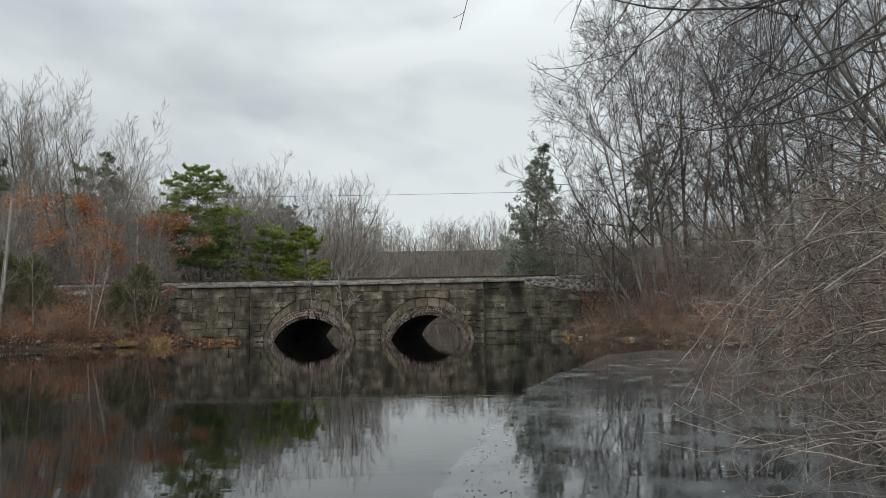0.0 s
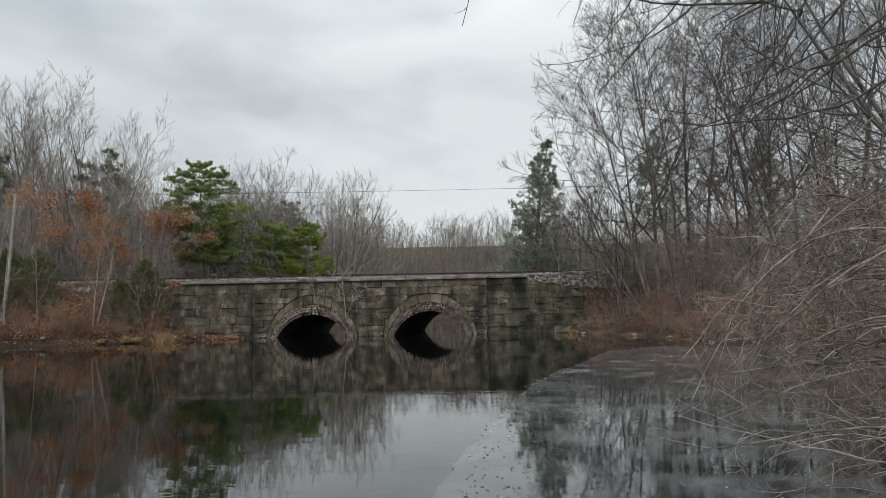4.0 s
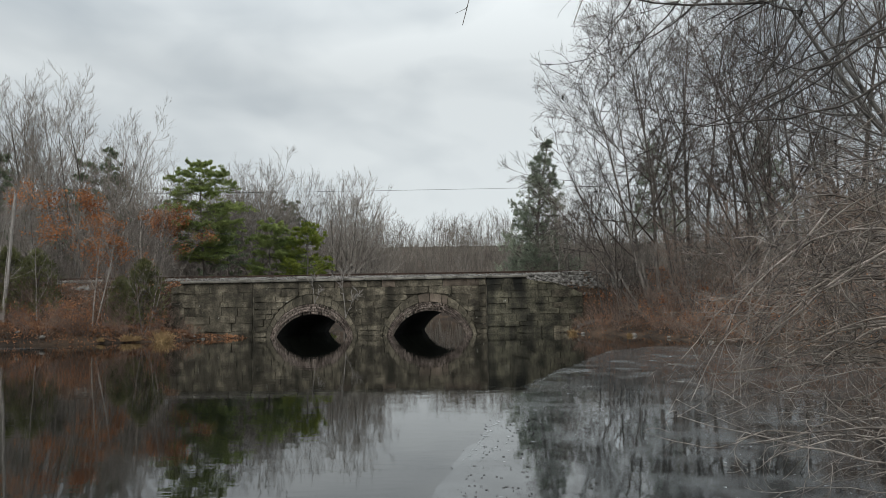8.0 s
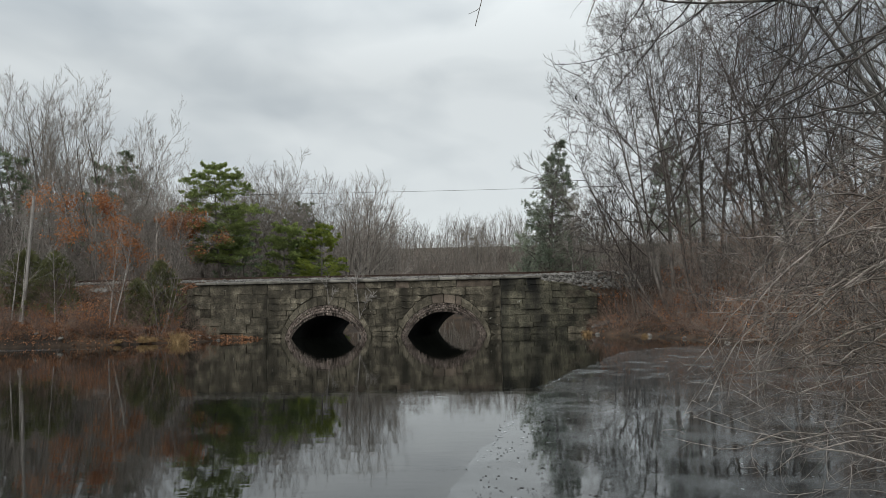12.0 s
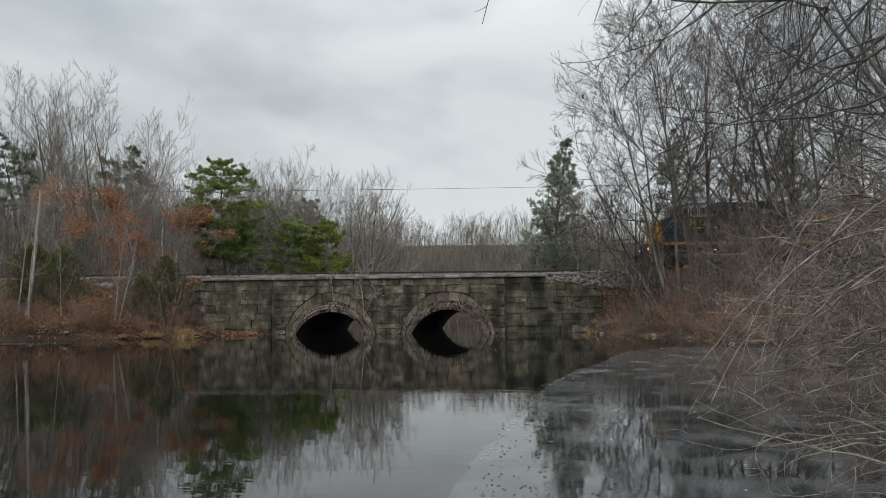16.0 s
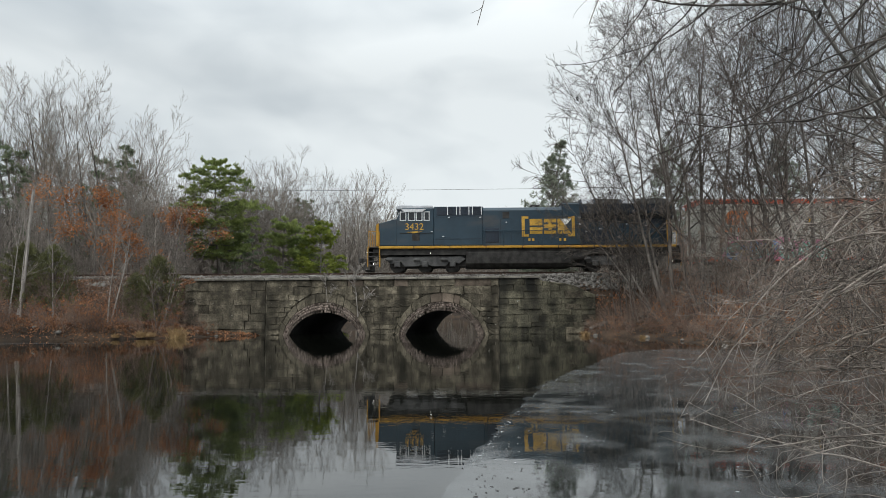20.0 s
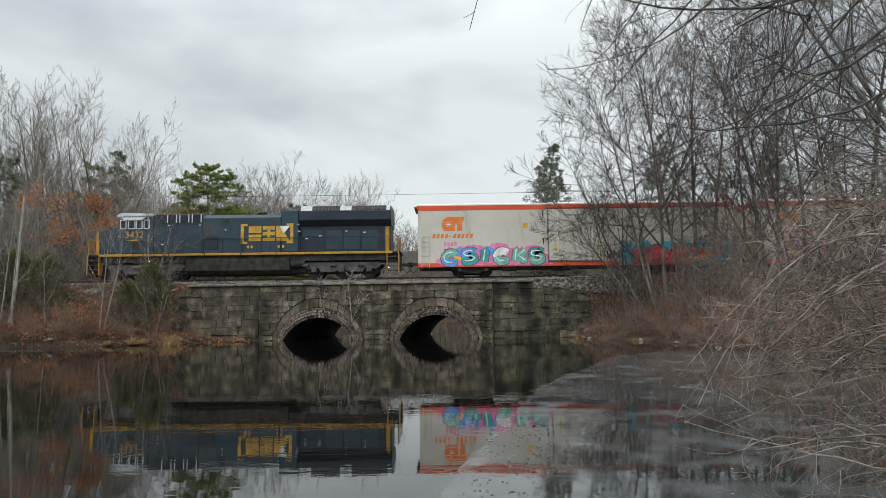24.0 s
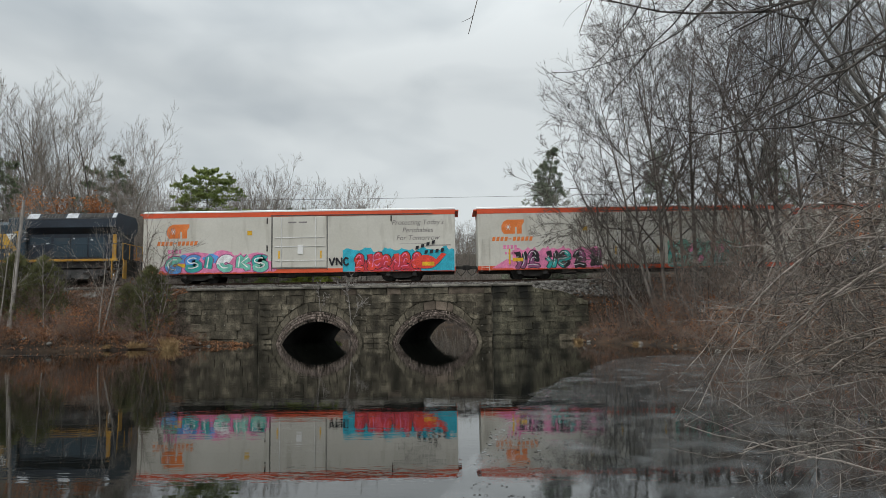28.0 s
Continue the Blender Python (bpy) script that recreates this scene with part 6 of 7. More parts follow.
pd = pine_meshes(303, 9.0, 0.14, low=0.06, reach=0.32, whorls=13, per=4, needle="needle_dark", blades=8, blade=0.19, width=0.016, shoots=8)
plant("pine_tree", pd, place(-19.8, 65, gz(-19.8, 65), 0, 0.95), "dark green pine behind the track", "pine", "pines behind the track")
plant("pine_tree", pa, place(-16.0, 64, gz(-16.0, 64), 0, 1.02), PINE, "pine", "pines behind the track")
plant("pine_tree", pb, place(-12.6, 63, gz(-12.6, 63), 140, 1.02), PINE, "pine", "pines behind the track")
plant("pine_tree", pa, place(-14.4, 66, gz(-14.4, 66), 250, 0.88), PINE, "pine", "pines behind the track")
py_ = pine_meshes(304, 4.0, 0.07, low=0.05, reach=0.36, whorls=12, per=5, needle="needle_yellow", blades=7, blade=0.17, width=0.02, shoots=6)
plant("young_pine", py_, place(-10.4, 60.5, gz(-10.4, 60.5), 0, 1.0), "young yellow-green pine behind the track", "pine")
plant("young_pine", py_, place(4.7, 60, gz(4.7, 60), 80, 0.72, 0.95), "young yellow-green pine behind the track", "pine")
plant("pine_tree", pine_meshes(305, 17, 0.22, low=0.55, reach=0.17, whorls=12, per=5, needle="needle_dark", blades=6, blade=0.32, width=0.035, shoots=5), place(-23.3, 101, gz(-23.3, 101)), "dark far pine above the woods", "pine")
pw = pine_meshes(306, 13, 0.2, low=0.05, reach=0.25, whorls=36, per=6, needle="needle_grey", blades=5, blade=0.2, width=0.015, top_round=0.25, droop=-0.15, shoots=9, flat=0.9)
plant("white_pine", pw, place(7.6, 56.5, gz(7.6, 56.5), 0, 1.15, 1.15), "slender dark green white pine behind the track", "pine")
pw2 = pine_meshes(308, 14.5, 0.2, low=0.4, reach=0.17, whorls=18, per=5, needle="needle_grey", blades=4, blade=0.2, width=0.015, top_round=0.25, droop=-0.15, shoots=7, flat=0.9)
plant("white_pine", pw2, place(16.6, 54.5, gz(16.6, 54.5), 100, 1.0), "dark green white pine among bare trees", "pine")
plant("white_pine", pw2, place(26.0, 53.5, gz(26, 53.5), 200, 0.95), "dark green white pine among bare trees", "pine")
plant("pine_tree", pd, place(-37.5, 58, gz(-37.5, 58), 40, 1.55), "dark green pine among bare trees", "pine")
plant("pine_tree", pd, place(-33.0, 64, gz(-33, 64), 240, 1.7), "dark green pine among bare trees", "pine")


# oaks that keep dead leaves
def leafy(seed, h, leaf, per, size, label, at, name="oak_tree"):
    r = np.random.default_rng(seed)
    tr, cr, (ends, mids) = bare_tree_meshes(seed, h=h, r=h * 0.011, limbs=12, sub=6, twigs=5, low=0.2, rise=(35, 65), rmin=0.008)
    pick = ends[r.random(len(ends)) < 0.8]
    plant(name, (tr, cr, flakes(r, pick, 0.22, size, per, M[leaf], "leaves")), at, label, "tree")


OAK = "small oak with rust-brown dead leaves"
leafy(401, 6.2, "oakleaf", 5, 0.10, OAK, place(-26.6, 50.5, gz(-26.6, 50.5)))
leafy(402, 6.4, "oakleaf", 3, 0.10, OAK, place(-29.5, 50, gz(-29.5, 50)))
leafy(403, 8.6, "oakleaf", 11, 0.11, OAK, place(-23.0, 58.6, gz(-23.0, 58.6), 40))
leafy(404, 5.4, "oakleaf", 6, 0.10, OAK, place(-25.0, 52.5, gz(-25, 52.5), 80))
leafy(405, 2.6, "oakleaf", 5, 0.08, "low bush with rust-brown dead leaves", place(7.6, 54, gz(7.6, 54), 80), "oak_bush")


# shrubs: many thin stems from one root
def shrub_mesh(seed, h, stems, sub, twigs, material, lean=0.45, r=0.018, rmin=0.005):
    g = np.random.default_rng(seed)
    base = np.concatenate([g.normal(size=(stems, 2)) * 0.15 * h / 3, np.full((stems, 1), -0.1)], 1)
    way = unit(np.concatenate([g.normal(size=(stems, 2)) * lean, np.ones((stems, 1))], 1))
    T = paths(g, base, way, h * g.uniform(0.6, 1.1, stems), 6, 0.09, 0.0)
    R = np.full((stems, 1), r) * np.linspace(1, 0.3, 6)[None]
    A, AR = grow(g, T, R, sub, 0.25, 1.0, (20, 50), 0.42, 4, 0.14, 0.03, 0.6, 0.4, rmin)
    B, BR = grow(g, A, AR, twigs, 0.2, 1.0, (20, 55), 0.5, 3, 0.14, 0.02, 0.7, 0.5, rmin * 0.8)
    if stems > 8:
        return [tube_mesh("crown", [(T, R, 5), (A, AR, 3), (B, BR, 3)], M[material])]
    return [tube_mesh("stem", [(T[i:i + 1], R[i:i + 1], 5)], M[material]) for i in range(stems)] + [tube_mesh("crown", [(A, AR, 3), (B, BR, 3)], M[material])]


LEAFY = []
for k in range(2):
    gg = np.random.default_rng(560 + k)
    br = shrub_mesh(550 + k, 2.2, 12, 6, 4, "twig_red", 0.5)[0]
    pts = np.array([v.co for v in br.vertices])
    pick = pts[gg.random(len(pts)) < 0.05]
    LEAFY.append([br, flakes(gg, pick, 0.08, 0.065, 2, M["oakleaf" if k else "litter"], "leaves")])
SHRUBS = [shrub_mesh(500 + k, 3.0, 9, 8, 5, "twig_red", 0.75, 0.016, 0.0045) for k in range(4)]
PALE = [shrub_mesh(525 + k, 5.5, 3, 12, 7, "twig_pale", 0.24, 0.03, 0.006) for k in range(2)]
SAPLINGS = [shrub_mesh(520 + k, 5.5, 3, 12, 7, "twig_mid", 0.24, 0.03, 0.006) for k in range(3)]
ARCHING = [shrub_mesh(530 + k, 6.5, 4, 12, 7, "twig", 0.34, 0.035, 0.006) for k in range(3)]
g = np.random.default_rng(9)


def scatter(name, kinds, count, xr, yr, sr, label, group, test=lambda x, y: True):
    k = 0
    for _ in range(count * 8):
        x, y = g.uniform(*xr), g.uniform(*yr)
        z = gz(x, y)
        if z < 0.22 or not test(x, y):
            continue
        plant(name, kinds[int(g.integers(0, len(kinds)))], place(x, y, z, g.uniform(0, 360), g.uniform(*sr)), label, "shrub", group)
        k += 1
        if k >= count:
            break


def off_track(x, y):
    return not (44.2 < y < 51.5)


scatter("shrub", SHRUBS, 95, (8.2, 24), (24, 44.5), (0.55, 1.0), "tangled leafless reddish-brown shrub on the bank", "shrubs on the wooded bank", off_track)
for k, y in enumerate(np.arange(24.5, 41.2, 0.55)):
    x = float(shore_right(y)) + g.uniform(0.25, 0.9)
    z = gz(x, y)
    if z > WATER_Z:
        plant("shrub" if k % 3 else "brown_bush", SHRUBS[k % 4] if k % 3 else LEAFY[k % 2], place(x, y, z, 70 * k, g.uniform(0.3, 0.55)), "low tangled brown bush at the waterline", "shrub", "bushes at the waterline")
for k, x in enumerate(np.arange(-27.0, -14.8, 0.5)):
    y = float(np.interp(x, [-28, -24.8, -21, -17.2, -14.8], [35, 36.8, 37.4, 38.5, 40.7])) + g.uniform(0.15, 1.1)
    z = gz(x, y)
    if z > WATER_Z:
        plant("shrub" if k % 3 else "brown_bush", SHRUBS[k % 4] if k % 3 else LEAFY[k % 2], place(x, y, z, 70 * k, g.uniform(0.32, 0.7)), "low tangled rust-brown bush at the waterline", "shrub", "bushes at the waterline")
scatter("sapling", SAPLINGS, 9, (11.5, 26), (28, 44), (0.6, 1.2), "thin leafless sapling on the wooded bank", "saplings on the wooded bank", off_track)
scatter("sapling", SAPLINGS, 12, (9, 40), (52, 62), (0.45, 0.8), "thin leafless sapling behind the track", "saplings behind the track")
scatter("brown_bush", LEAFY, 24, (8.2, 22), (24, 43.5), (0.5, 1.1), "low bush that keeps rust-brown dead leaves", "brown bushes", off_track)
scatter("brown_bush", LEAFY, 9, (-27, -16.5), (37, 43.5), (0.5, 0.9), "low bush that keeps rust-brown dead leaves", "brown bushes", off_track)
scatter("shrub", SHRUBS, 24, (-29, -16.5), (37, 44), (0.45, 1.0), "tangled leafless shrub near the waterline", "shrubs near the waterline", off_track)
scatter("sapling", SAPLINGS, 11, (-34, -17.5), (38.5, 44), (0.6, 1.25), "thin leafless sapling near the waterline", "saplings near the waterline", off_track)
scatter("sapling", PALE, 52, (-42, -14), (52, 58), (0.8, 1.5), "thin pale leafless sapling behind the track", "saplings behind the track", lambda x, y: x < -22.5)

scatter("arching_sapling", ARCHING, 5, (11, 19), (35.5, 42.5), (0.8, 1.25), "tall thin leafless sapling on the wooded bank", "saplings on the wooded bank", off_track)
# reddish thin stems by the end of the wall
WALLSIDE = [spreading_tree(540 + k, [(0.25 * i, 0.1 * i, -0.32 + 0.14 * i + 0.05 * k, 0.0, 6.5 - 0.5 * i, 0.045) for i in range(4)], 8, 5, 3, 2, 0.25, (25, 55), 0.3, 0.35, 0.006, "bark_dark", "twig_mid") for k in range(2)]
for x, y, h in ((9.6, 41.6, 1.0), (10.4, 40.8, 0.9), (11.2, 41.8, 1.05)):
    plant("sapling", WALLSIDE[int(x) % 2], place(x, y, gz(x, y), 10 * x - 100, h), "thin leafless saplings beside the bridge wall", "shrub", "saplings on the wooded bank")


# cedars and low evergreens
def cedar_mesh(seed, h, w):
    r = np.random.default_rng(seed)
    n = 620
    z = r.uniform(0.03, 1, n) ** 1.1
    a = r.uniform(0, 6.28, n)
    rad = w * np.sqrt(r.uniform(0.1, 1, n)) * (1 - z ** 1.6) ** 0.7 * (0.8 + 0.2 * np.sin(3 * a + 5 * z))
    c = np.stack([rad * np.cos(a), rad * np.sin(a), z * h], 1)
    T, R = trunk_path(r, h * 0.95, 0.06, p=6)
    S = paths(r, np.stack([0 * a, 0 * a, z * h * 0.8], 1)[:160], unit(np.stack([np.cos(a), np.sin(a), 0.5 + 0 * a], 1))[:160], rad[:160] + 0.2, 4, 0.1, 0.06)
    d = unit(np.stack([np.cos(a), np.sin(a), 0.9 + 0 * a], 1))
    return (tube_mesh("trunk", [(T, R, 7)], M["bark"]), tube_mesh("branchwork", [(S, np.full((160, 1), 0.014) * np.linspace(1, 0.3, 4)[None], 3)], M["bark"]),
            tufts(r, c, d, M["cedar"], "foliage", 12, 0.3, 0.014))


CED = cedar_mesh(601, 4.0, 1.9)
for x, y, s, sz in ((-18.0, 41.6, 1.1, 0.98), (-19.6, 42.2, 0.8, 0.62), (-24.4, 41.5, 1.1, 0.95), (-26.6, 42.3, 1.15, 0.9)):
    plant("cedar_bush", CED, place(x, y, gz(x, y), 90 * x, s, sz), "olive-green cedar bush beside the bridge wall", "bush", "cedar bushes")

# pale birch stems and the bare snag
for x, y, h, lean, s in ((-20.3, 40.2, 7.0, (0.03, 0), 701), (-20.2, 40.3, 6.4, (0.24, 0), 702), (-23.6, 40.4, 5.0, (-0.08, 0), 703), (-24.8, 39.2, 7.5, (-0.03, 0), 705), (-26.0, 40.0, 7.5, (0.04, 0), 707)):
    tr, cr, _ = bare_tree_meshes(s, h=h, r=0.042, lean=lean, limbs=7, sub=4, twigs=3, material="birch", rmin=0.006, twig_mat="birch")
    plant("birch_sapling", (tr, cr), place(x, y, gz(x, y)), "pale slender birch sapling near the waterline", "tree", "birch saplings")
r = np.random.default_rng(711)
T, R = trunk_path(r, 7.8, 0.115, (0.14, 0), p=10, wiggle=0.03)
B, BR = grow(r, T, R * 0.6, 6, 0.5, 0.95, (40, 70), 0.06, 3, 0.1, 0.05)
plant("dead_snag", [tube_mesh("trunk", [(T, np.maximum(R, 0.085), 9)], M["snag"])] + [tube_mesh("stub", [(B[i:i + 1], BR[i:i + 1], 4)], M["snag"]) for i in range(len(B))], place(-25.7, 40.4, gz(-25.7, 40.4)), "bare grey dead tree trunk without a crown", "tree")

# saplings rooted in the wall between the arches
for x, z, k in ((-6.1, 1.5, 1.0), (-8.0, 2.3, 0.6)):
    T, C = spreading_tree(721, [(0, 0, 0.0, -0.08, 2.9, 0.03), (0, 0, 0.35, -0.05, 1.9, 0.02)], 7, 4, 3, 2, 0.25, (40, 75), 0.5, 0.7, 0.011, "snag", "snag", 0.45, 0.45, 0.5, 0.3)
    plant("wall_sapling", (T, C), place(x, WALL_Y - 0.12, z, 0, k), "pale leafless sapling rooted in the bridge wall", "sapling", "saplings in the wall")


# dry grass tufts, fallen leaves, rocks
def tuft_mesh(seed, n=160, h=0.55):
    r = np.random.default_rng(seed)
    st = np.concatenate([r.normal(size=(n, 2)) * 0.16, np.zeros((n, 1))], 1)
    P = paths(r, st, unit(np.concatenate([r.normal(size=(n, 2)) * 0.45, np.ones((n, 1))], 1)), h * r.uniform(0.5, 1.2, n), 4, 0.08, -0.12)
    return tube_mesh("grass_tuft", [(P, np.full((n, 1), 0.017) * np.linspace(1, 0.4, 4)[None], 3)], M["straw"])


TUFT = [tuft_mesh(731), tuft_mesh(732)]
for k, (x, y, s) in enumerate(((-15.7, 38.9, 1.3), (-18.5, 38.5, 0.8), (-17.2, 38.9, 0.6), (-19.6, 38.1, 0.5), (7.3, 40.2, 0.6), (9.6, 36.5, 0.4))):
    while ground_h(x, y) > WATER_Z + 0.12:
        x += 0.05 if x < 0 else -0.05
    ob = new("grass_tuft", TUFT[k % 2])
    ob.matrix_basis = place(x, y, max(gz(x, y), WATER_Z) - 0.02, 77 * k, s * 0.9)
    tagged(ob, "tuft of straw-coloured dry grass at the waterline", "grass", "dry grass tufts")


def litter(seed, n, xr, yr, size):
    r = np.random.default_rng(seed)
    x, y = r.uniform(*xr, n), r.uniform(*yr, n)
    z = ground_h(x, y)
    ok = (z > WATER_Z + 0.03) & ~((y > 44.6) & (y < 51.4))
    c = np.stack([x, y, z + 0.03], 1)[ok]
    ob = new("fallen_leaves", flakes(r, c, 0.03, size, 1, M["litter"], "fallen_leaves"))
    tagged(ob, "brown and orange fallen leaves on the bank", "leaves", kind="stuff")


litter(741, 52000, (-32, -13.5), (34, 46), 0.065)
litter(742, 30000, (6, 26), (14, 46), 0.045)


def ice_flecks():
    r = np.random.default_rng(751)
    n = 380
    y = 7.4 + 10 * r.random(n) ** 1.2
    band = np.where(r.random(n) < 0.45, np.abs(r.normal(size=n)) * 0.04, np.abs(r.normal(size=n)) * 0.75 * np.clip(y / 12, 0.5, 1))
    x = ice_edge(y) + band + 0.07
    c = np.stack([x, y, np.full(n, WATER_Z + 0.012)], 1)
    s = np.clip(np.exp(r.normal(size=(n, 1)) * 0.6) * 0.007, 0.003, 0.022)
    a = r.uniform(0, 6.28, n)
    u = np.stack([np.cos(a), np.sin(a), 0 * a], 1) * s * 1.5
    v = np.stack([-np.sin(a), np.cos(a), 0 * a], 1) * s * 0.7
    top = np.array([0, 0, 0.0008])
    q = np.stack([c - u, c - v, c + u, c + v, c - u * 0.7 + top, c - v * 0.7 + top, c + u * 0.7 + top, c + v * 0.7 + top], 1).reshape(-1, 3)
    k = np.arange(n)[:, None, None] * 8
    f = (k + np.array([(4, 5, 6, 7), (0, 1, 5, 4), (1, 2, 6, 5), (2, 3, 7, 6), (3, 0, 4, 7)])).reshape(-1, 4)
    tagged(new("ice_flecks", mesh_np("ice_flecks", q, [f], M["frost"])), "small white frost flecks along the ice edge", "ice", kind="stuff")


ice_flecks()


def floating_specks():
    """Dark specks laid near the edge of the ice in place of broken-up reflections."""
    r = np.random.default_rng(752)
    n = 450
    c = np.stack([np.abs(r.normal(size=n)) * 1.3 + 0.5, r.uniform(5.6, 14.0, n), np.full(n, WATER_Z + 0.011)], 1)
    c[:, 0] = ice_edge(c[:, 1]) + 0.1 + (c[:, 0] - 0.4) * c[:, 1] / 9.0
    pt = curls(r, c, np.stack([r.normal(size=n), r.normal(size=n) * 0.6, 0 * c[:, 0]], 1), np.exp(r.normal(size=n) * 0.5) * 0.028, 3, 0.8, 0.2, 0.0)
    pt[..., 2] = WATER_Z + 0.011
    tagged(new("floating_specks", tube_mesh("floating_specks", [(pt, np.full((n, 3), 0.0028), 3)], M["seed"])), "dark specks that stand in for broken reflections on the ice", "debris", kind="stuff")


floating_specks()


def rock(seed, x, y, s, z=None):
    r = np.random.default_rng(seed)
    bm = bmesh.new()
    bmesh.ops.create_icosphere(bm, subdivisions=2, radius=1)
    for v in bm.verts:
        v.co *= 1 + 0.25 * noise.noise(v.co * 1.3 + Vector((seed, 0, 0)))
        v.co.z *= 0.65
    ob = part("rock", bm, M["litho"], None, "", True)
    ob.matrix_basis = place(x, y, (max(gz(x, y), WATER_Z) if z is None else z) + 0.1 * s, 40 * seed, s)
    tagged(ob, "pale rounded rock at the waterline", "rock", "rocks at the waterline")


for k, (x, y, s) in enumerate(((9.9, 36.8, 0.2), (-14.9, 41.4, 0.13), (-15.3, 41.0, 0.1), (-14.4, 41.6, 0.12), (10.7, 33.5, 0.1), (7.9, 40.1, 0.14), (-21.6, 37.5, 0.16), (-23.0, 37.6, 0.12), (11.1, 29.3, 0.12))):
    rock(k + 1, x, y, s)


def leaf_drift():
    """A low heap of wet red-brown leaves washed against the wall."""
    r = np.random.default_rng(761)
    ob = thing("leaf_drift", pose(-14.3, 42.35, WATER_Z - 0.05), "low heap of wet red-brown leaves against the wall", "leaves")
    bm = bmesh.new()
    bmesh.ops.create_icosphere(bm, subdivisions=4, radius=1)
    for v in bm.verts:
        k = 1 + 0.3 * noise.noise(v.co * 2.3) + 0.12 * noise.noise(v.co * 7)
        v.co = Vector((v.co.x * 1.9 * k, v.co.y * 0.55 * k, v.co.z * 0.24 * k))
    pts = np.array([v.co for v in bm.verts if v.co.z > 0.02])
    part("mound", bm, M["ground"], ob, "", True)
    tagged(part("leaves", flakes(r, pts, 0.06, 0.07, 4, M["litter"], "leaves"), None, ob), kind="stuff")


leaf_drift()


# ---- far woods: dense bare trees on the slope beyond the rear pond ----
def far_woods():
    r = np.random.default_rng(801)
    N = 800
    b = r.uniform(-0.30, 0.62, N)
    d = np.where(r.random(N) < 0.55, r.uniform(127, 160, N), r.uniform(160, 225, N))
    x = b * d
    z = ground_h(x, d)
    h = np.where(d < 160, r.uniform(8, 12.5, N), r.uniform(6, 10.5, N))
    start = np.stack([x, d, z - 0.3], 1)
    T = paths(r, start, unit(np.stack([r.normal(size=N) * 0.05, r.normal(size=N) * 0.05, np.ones(N)], 1)), h, 5, 0.05, 0.02)
    R = (h * 0.007)[:, None] * np.linspace(1.1, 0.12, 5)[None]
    A, AR = grow(r, T, R, 9, 0.25, 0.85, (20, 45), 0.45, 4, 0.08, 0.09, 0.6, 0.3, 0.02)
    B, BR = grow(r, A, AR, 6, 0.15, 1.0, (18, 42), 0.5, 3, 0.08, 0.08, 0.7, 0.5, 0.016)
    tagged(new("far_woods", tube_mesh("far_woods", [(T, R, 4), (A, AR, 3), (B, BR, 3)], M["twig_far"])), "distant grey-brown leafless woods on a slope", "woods", kind="stuff")
    # brush under the trees
    n = 2600
    b = r.uniform(-0.3, 0.62, n)
    d = r.uniform(125, 175, n)
    x = b * d
    P = paths(r, np.stack([x, d, ground_h(x, d)], 1), unit(np.stack([r.normal(size=n) * 0.2, r.normal(size=n) * 0.2, np.ones(n)], 1)), r.uniform(3, 8, n), 4, 0.1, 0.03)
    PR = np.full((n, 1), 0.05) * np.linspace(1, 0.4, 4)[None]
    C, CR = grow(r, P, PR, 5, 0.2, 1.0, (20, 50), 0.45, 3, 0.12, 0.05, 0.7, 0.5, 0.02)
    tagged(new("far_brush", tube_mesh("far_brush", [(P, PR, 3), (C, CR, 3)], M["twig_far"])), "distant tangled brown underbrush", "brush", kind="stuff")


far_woods()

# overhead cable behind the track
r = np.linspace(0, 1, 20)
cab = np.stack([-60 + 130 * r, np.full(20, 62.0), 12.85 + 0.5 * r - 3.0 * 4 * r * (1 - r) * 0.25], 1)[None]
tagged(new("overhead_cable", tube_mesh("overhead_cable", [(cab, np.full((1, 20), 0.014), 5)], M["black"])), "thin black overhead cable above the far trees", "cable")


# ---- near branches that reach in from the right ----
def boughs(seed, label, count, foot, tip, way, r0, bark="twig_mid", pull=0.45, shoots=9, twigs=4, seeds=False, name="overhanging_shrub", lift=0.25, rmin=0.0026):
    """Long arching branches from one box of places to another, with curved side shoots."""
    g2 = np.random.default_rng(seed)
    a, b = (g2.uniform(lo, hi, (count, 3)) for lo, hi in (foot, tip))
    T = arcs(g2, a, unit(np.array(way) + g2.normal(size=(count, 3)) * 0.3), b, 12, 0.011, pull)
    R = (r0 * g2.uniform(0.55, 1.35, count))[:, None] * np.linspace(1, 0.25, 12)[None]
    A, AR = sprout(g2, T, R, shoots, 0.1, 1.0, (28, 85), 0.34, 9, 1.5, lift, 0.6, rmin * 1.3, 0.1)
    B, BR = sprout(g2, A, AR, twigs, 0.15, 1.0, (30, 85), 0.42, 7, 1.5, lift, 0.68, rmin, 0.12)
    ob = thing(name, pose(0, 0, 0), label, "shrub", "near shrubs")
    for i in range(count):
        part("branch", tube_mesh("branch", [(T[i:i + 1], R[i:i + 1], 7)], M[bark]), None, ob)
    part("crown", tube_mesh("crown", [(A, AR, 4), (B, BR, 3)], M[bark]), None, ob)
    tips = B[:, -1][g2.random(len(B)) < 0.05]
    if seeds and len(tips):
        tagged(part("seed_heads", flakes(g2, tips, 0.008, 0.012, 9, M["seed"], "seed_heads"), None, ob, "small dark seed heads on the twigs"), kind="stuff")


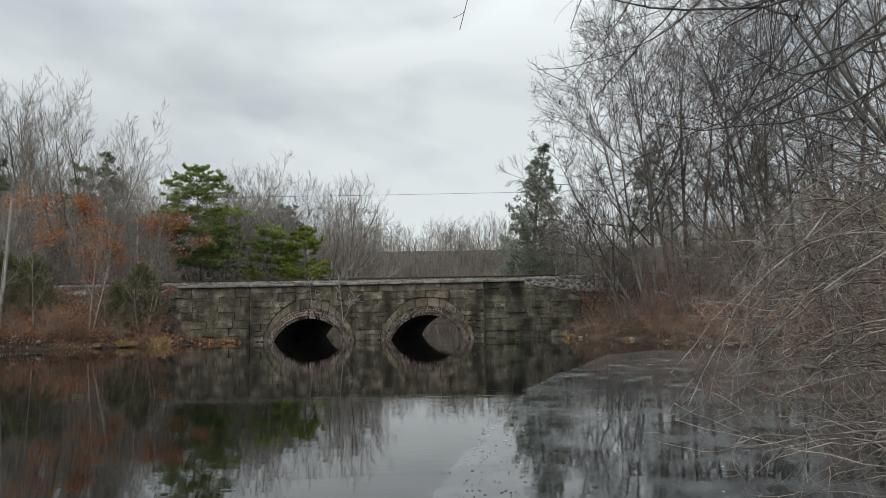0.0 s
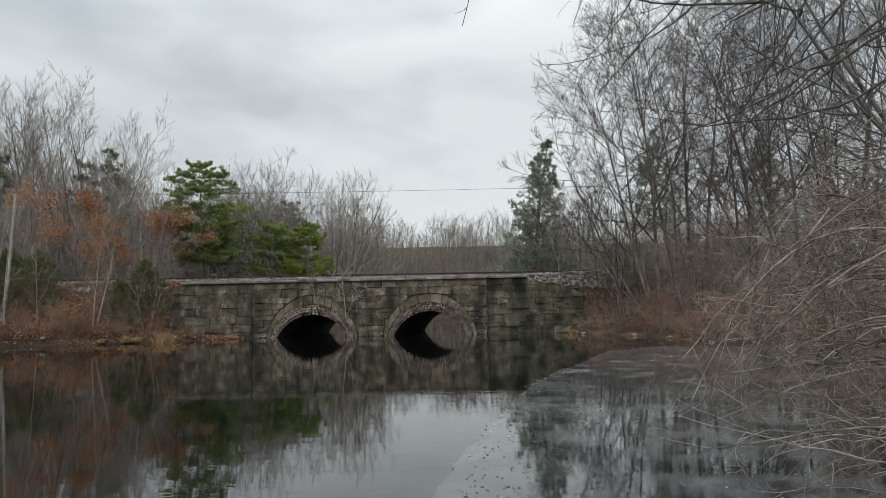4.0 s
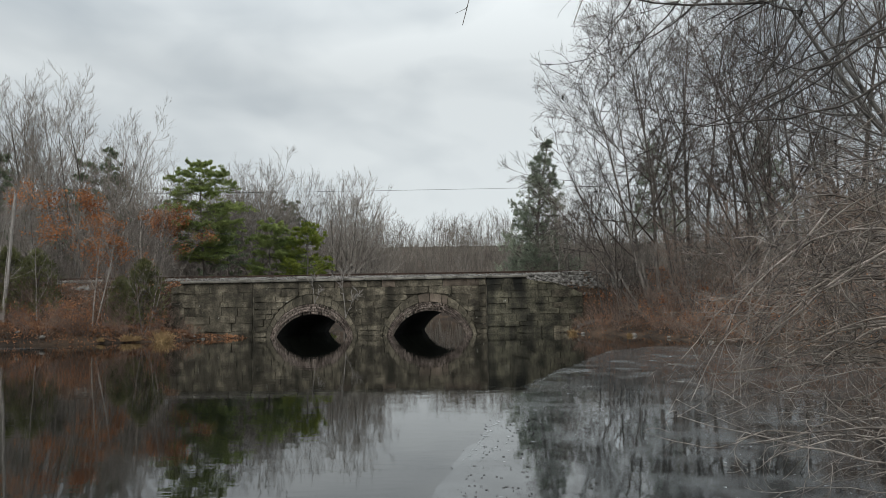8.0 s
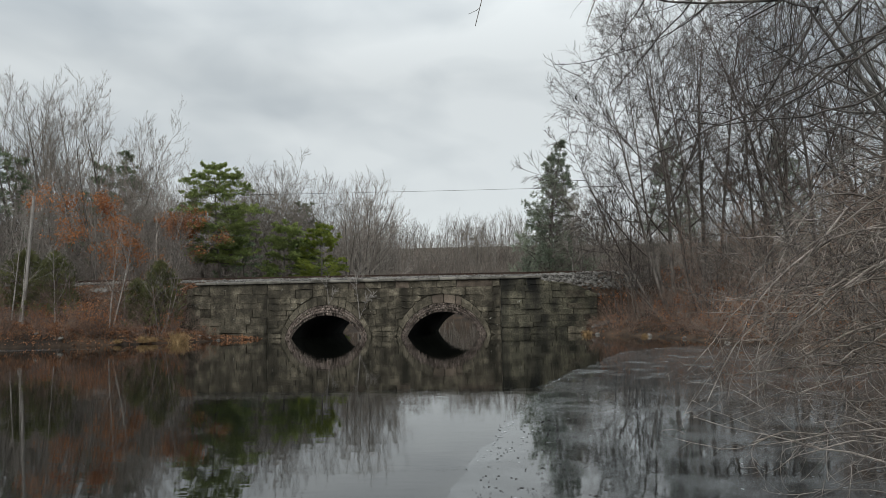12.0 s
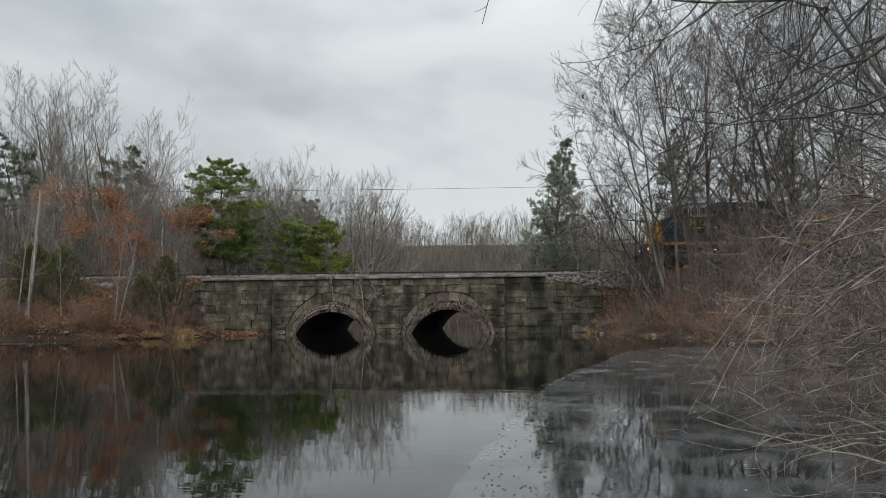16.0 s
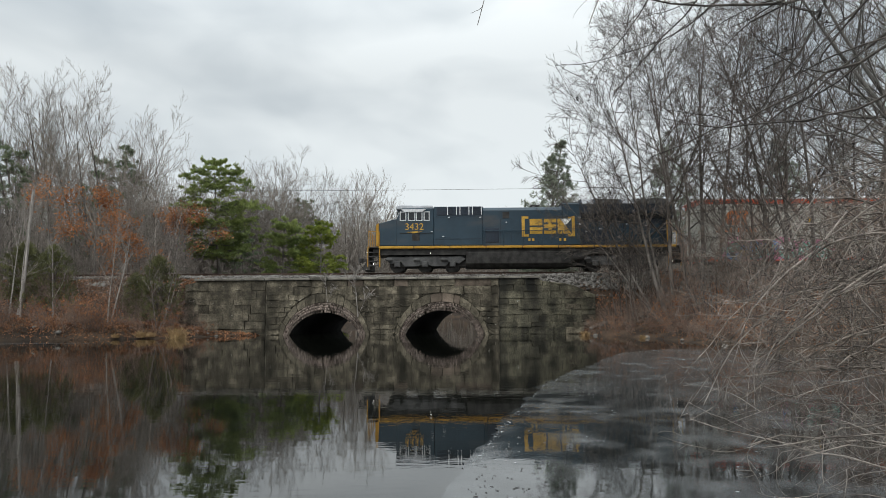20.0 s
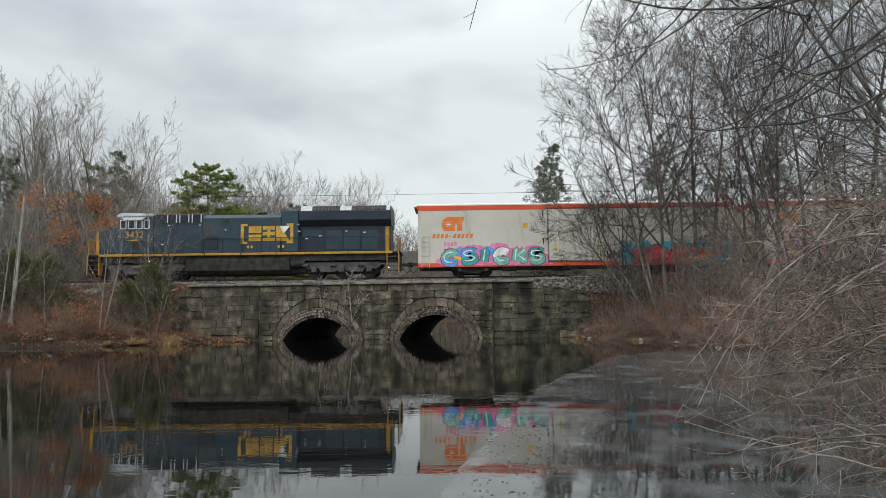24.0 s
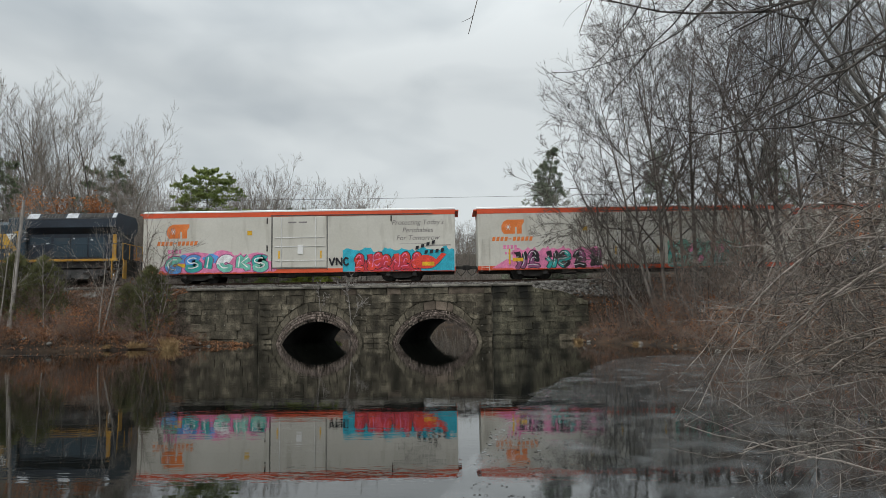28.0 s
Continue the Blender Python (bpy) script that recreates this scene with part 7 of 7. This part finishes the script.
# drooping fan over the ice, then level boughs near the water, then dark boughs overhead
boughs(901, "leafless grey-brown shrub that droops over the ice", 15, ((4.3, 6.2, 1.9), (5.3, 7.6, 2.9)), ((2.3, 6.0, 0.7), (3.9, 7.4, 1.9)), (-1, 0, 0.12), 0.0125, "twig_near")
boughs(902, "leafless grey shrub with level branches over the water", 14, ((4.6, 6.0, 0.7), (5.6, 7.6, 1.9)), ((2.3, 5.8, 0.45), (3.8, 7.2, 1.6)), (-1, 0, 0.15), 0.016, "twig_near", 0.5)
boughs(925, "leafless grey-brown shrub whose long branches hang towards the ice", 9, ((3.7, 6.2, 2.2), (4.9, 7.2, 3.2)), ((1.9, 6.0, 0.45), (3.0, 7.0, 1.1)), (-0.9, 0, -0.1), 0.012, "twig_mid", 0.5, 9, 4, lift=0.05)
boughs(904, "leafless brown shrub with a tangle of fine twigs over the ice", 12, ((4.9, 7.4, 0.9), (6.2, 9.0, 2.6)), ((2.9, 7.2, 0.5), (4.9, 8.8, 1.7)), (-1, 0, 0.1), 0.012, "twig_near", 0.5, 11, 5)
boughs(906, "leafless grey shrub low over the water", 9, ((3.6, 4.9, 0.15), (4.4, 6.2, 0.9)), ((1.9, 5.2, 0.2), (3.0, 6.2, 0.8)), (-1, 0, 0.3), 0.0105)
boughs(903, "leafless grey-brown shrub that reaches over the ice", 15, ((7.2, 9.5, 1.2), (8.4, 11.5, 3.6)), ((4.2, 9.0, 0.6), (6.4, 11.0, 3.0)), (-1, 0, 0.2), 0.0135, rmin=0.0034)
boughs(908, "leafless dark shrub branches that reach over the ice", 13, ((10.2, 13.0, 2.2), (11.6, 15.0, 5.5)), ((5.8, 12.0, 1.6), (9.0, 14.5, 5.2)), (-1, 0, 0.25), 0.018, "twig_near", rmin=0.0045, seeds=True)
boughs(909, "long dark leafless boughs that sweep down over the pond", 5, ((4.5, 6.3, 3.9), (5.2, 7.0, 5.2)), ((1.8, 6.2, 2.7), (3.2, 6.8, 3.6)), (-1, 0, -0.35), 0.015, "bough", 0.5, 7, 4, True, "overhanging_bough", 0.0)
boughs(910, "dark leafless boughs that hang from a tree overhead", 5, ((3.2, 6.2, 5.3), (5.0, 7.0, 6.0)), ((0.9, 6.2, 3.7), (3.6, 6.8, 4.3)), (-1, 0, -0.25), 0.012, "bough", 0.45, 7, 4, True, "overhanging_bough", -0.1)
# the one long bough, and the stout one from above
boughs(911, "long dark leafless bough that sweeps down over the pond", 1, ((4.75, 6.5, 4.6), (4.75, 6.5, 4.6)), ((1.86, 6.5, 3.13), (1.86, 6.5, 3.13)), (-1, 0, -0.42), 0.021, "bough", 0.5, 12, 4, True, "overhanging_bough", 0.0)
boughs(912, "stout dark leafless bough that hangs from overhead", 1, ((3.75, 6.5, 5.3), (3.75, 6.5, 5.3)), ((2.7, 6.5, 3.35), (2.7, 6.5, 3.35)), (-0.15, 0, -1), 0.026, "bough", 0.5, 8, 4, True, "overhanging_bough", 0.0)

# a sagging bough along the top, and two thin ones that reach farthest
for sd, a, b, w, r0 in ((913, (4.3, 6.5, 5.15), (1.5, 6.5, 4.78), (-1, 0, -0.62), 0.02), (914, (2.75, 6.5, 4.95), (0.96, 6.5, 4.03), (-0.8, 0, -0.7), 0.0075), (915, (2.0, 6.5, 4.95), (1.14, 6.5, 3.87), (-0.3, 0, -1), 0.0075)):
    boughs(sd, "thin dark leafless bough that hangs from overhead", 1, (a, a), (b, b), w, r0, "bough", 0.5, 7, 3, True, "overhanging_bough", 0.0)

# a twig that hangs in from above
g3 = np.random.default_rng(905)
for way, bend, end in (((2.6, 5.2, 5.5), (-1.0, 0.0, 0.12), (0.17, 5.0, 3.80)), ((1.9, 5.3, 4.9), (-0.75, 0.0, -0.3), (0.98, 5.0, 3.80))):
    q = arcs(g3, np.array([way]), np.array([bend]), np.array([end]), 12, 0.012, 0.75 if end[0] < 0.5 else 0.5)
    qr = np.linspace(0.009, 0.003, 12)[None]
    qa, qb = grow(g3, q, qr, 9, 0.5, 1.0, (25, 60), 0.07, 5, 0.25, -0.1, 0.6, 0.5, 0.0024)
    plant("overhanging_twig", (tube_mesh("branch", [(q, qr, 6)], M["twig_near"]), tube_mesh("crown", [(qa, qb, 4)], M["twig_near"])), pose(0, 0, 0), "thin dark twig that hangs in from above", "twig", "overhanging twigs")

build_bridge()
loco = build_loco()
cars = [build_reefer(k) for k in range(3)]


# ---- movement: the train passes at a steady 4.59 m/s, wheels turning ----
def motions():
    speed = 4.592
    times = [2.0 * k for k in range(14)] + [27.0, 27.6, 27.8, 27.9, 28.0]
    def front(t):
        return 0.82 - speed * (t - 18.5)
    for ob, offset in [(loco, 0.0)] + [(c, 22.3 + 22.4 * k) for k, c in enumerate(cars)]:
        walk(ob, [(t, pose(front(t) + offset, TRACK_Y, RAIL_Z)) for t in times])
        for w in ob.children:
            if w.name.startswith("wheel"):
                r = w.location.z
                c = w.location.copy()
                walk(w, [(t, pose(c.x, c.y, c.z, 0, -math.degrees(speed * t / r))) for t in np.arange(0, 28.01, 0.14)])


motions()
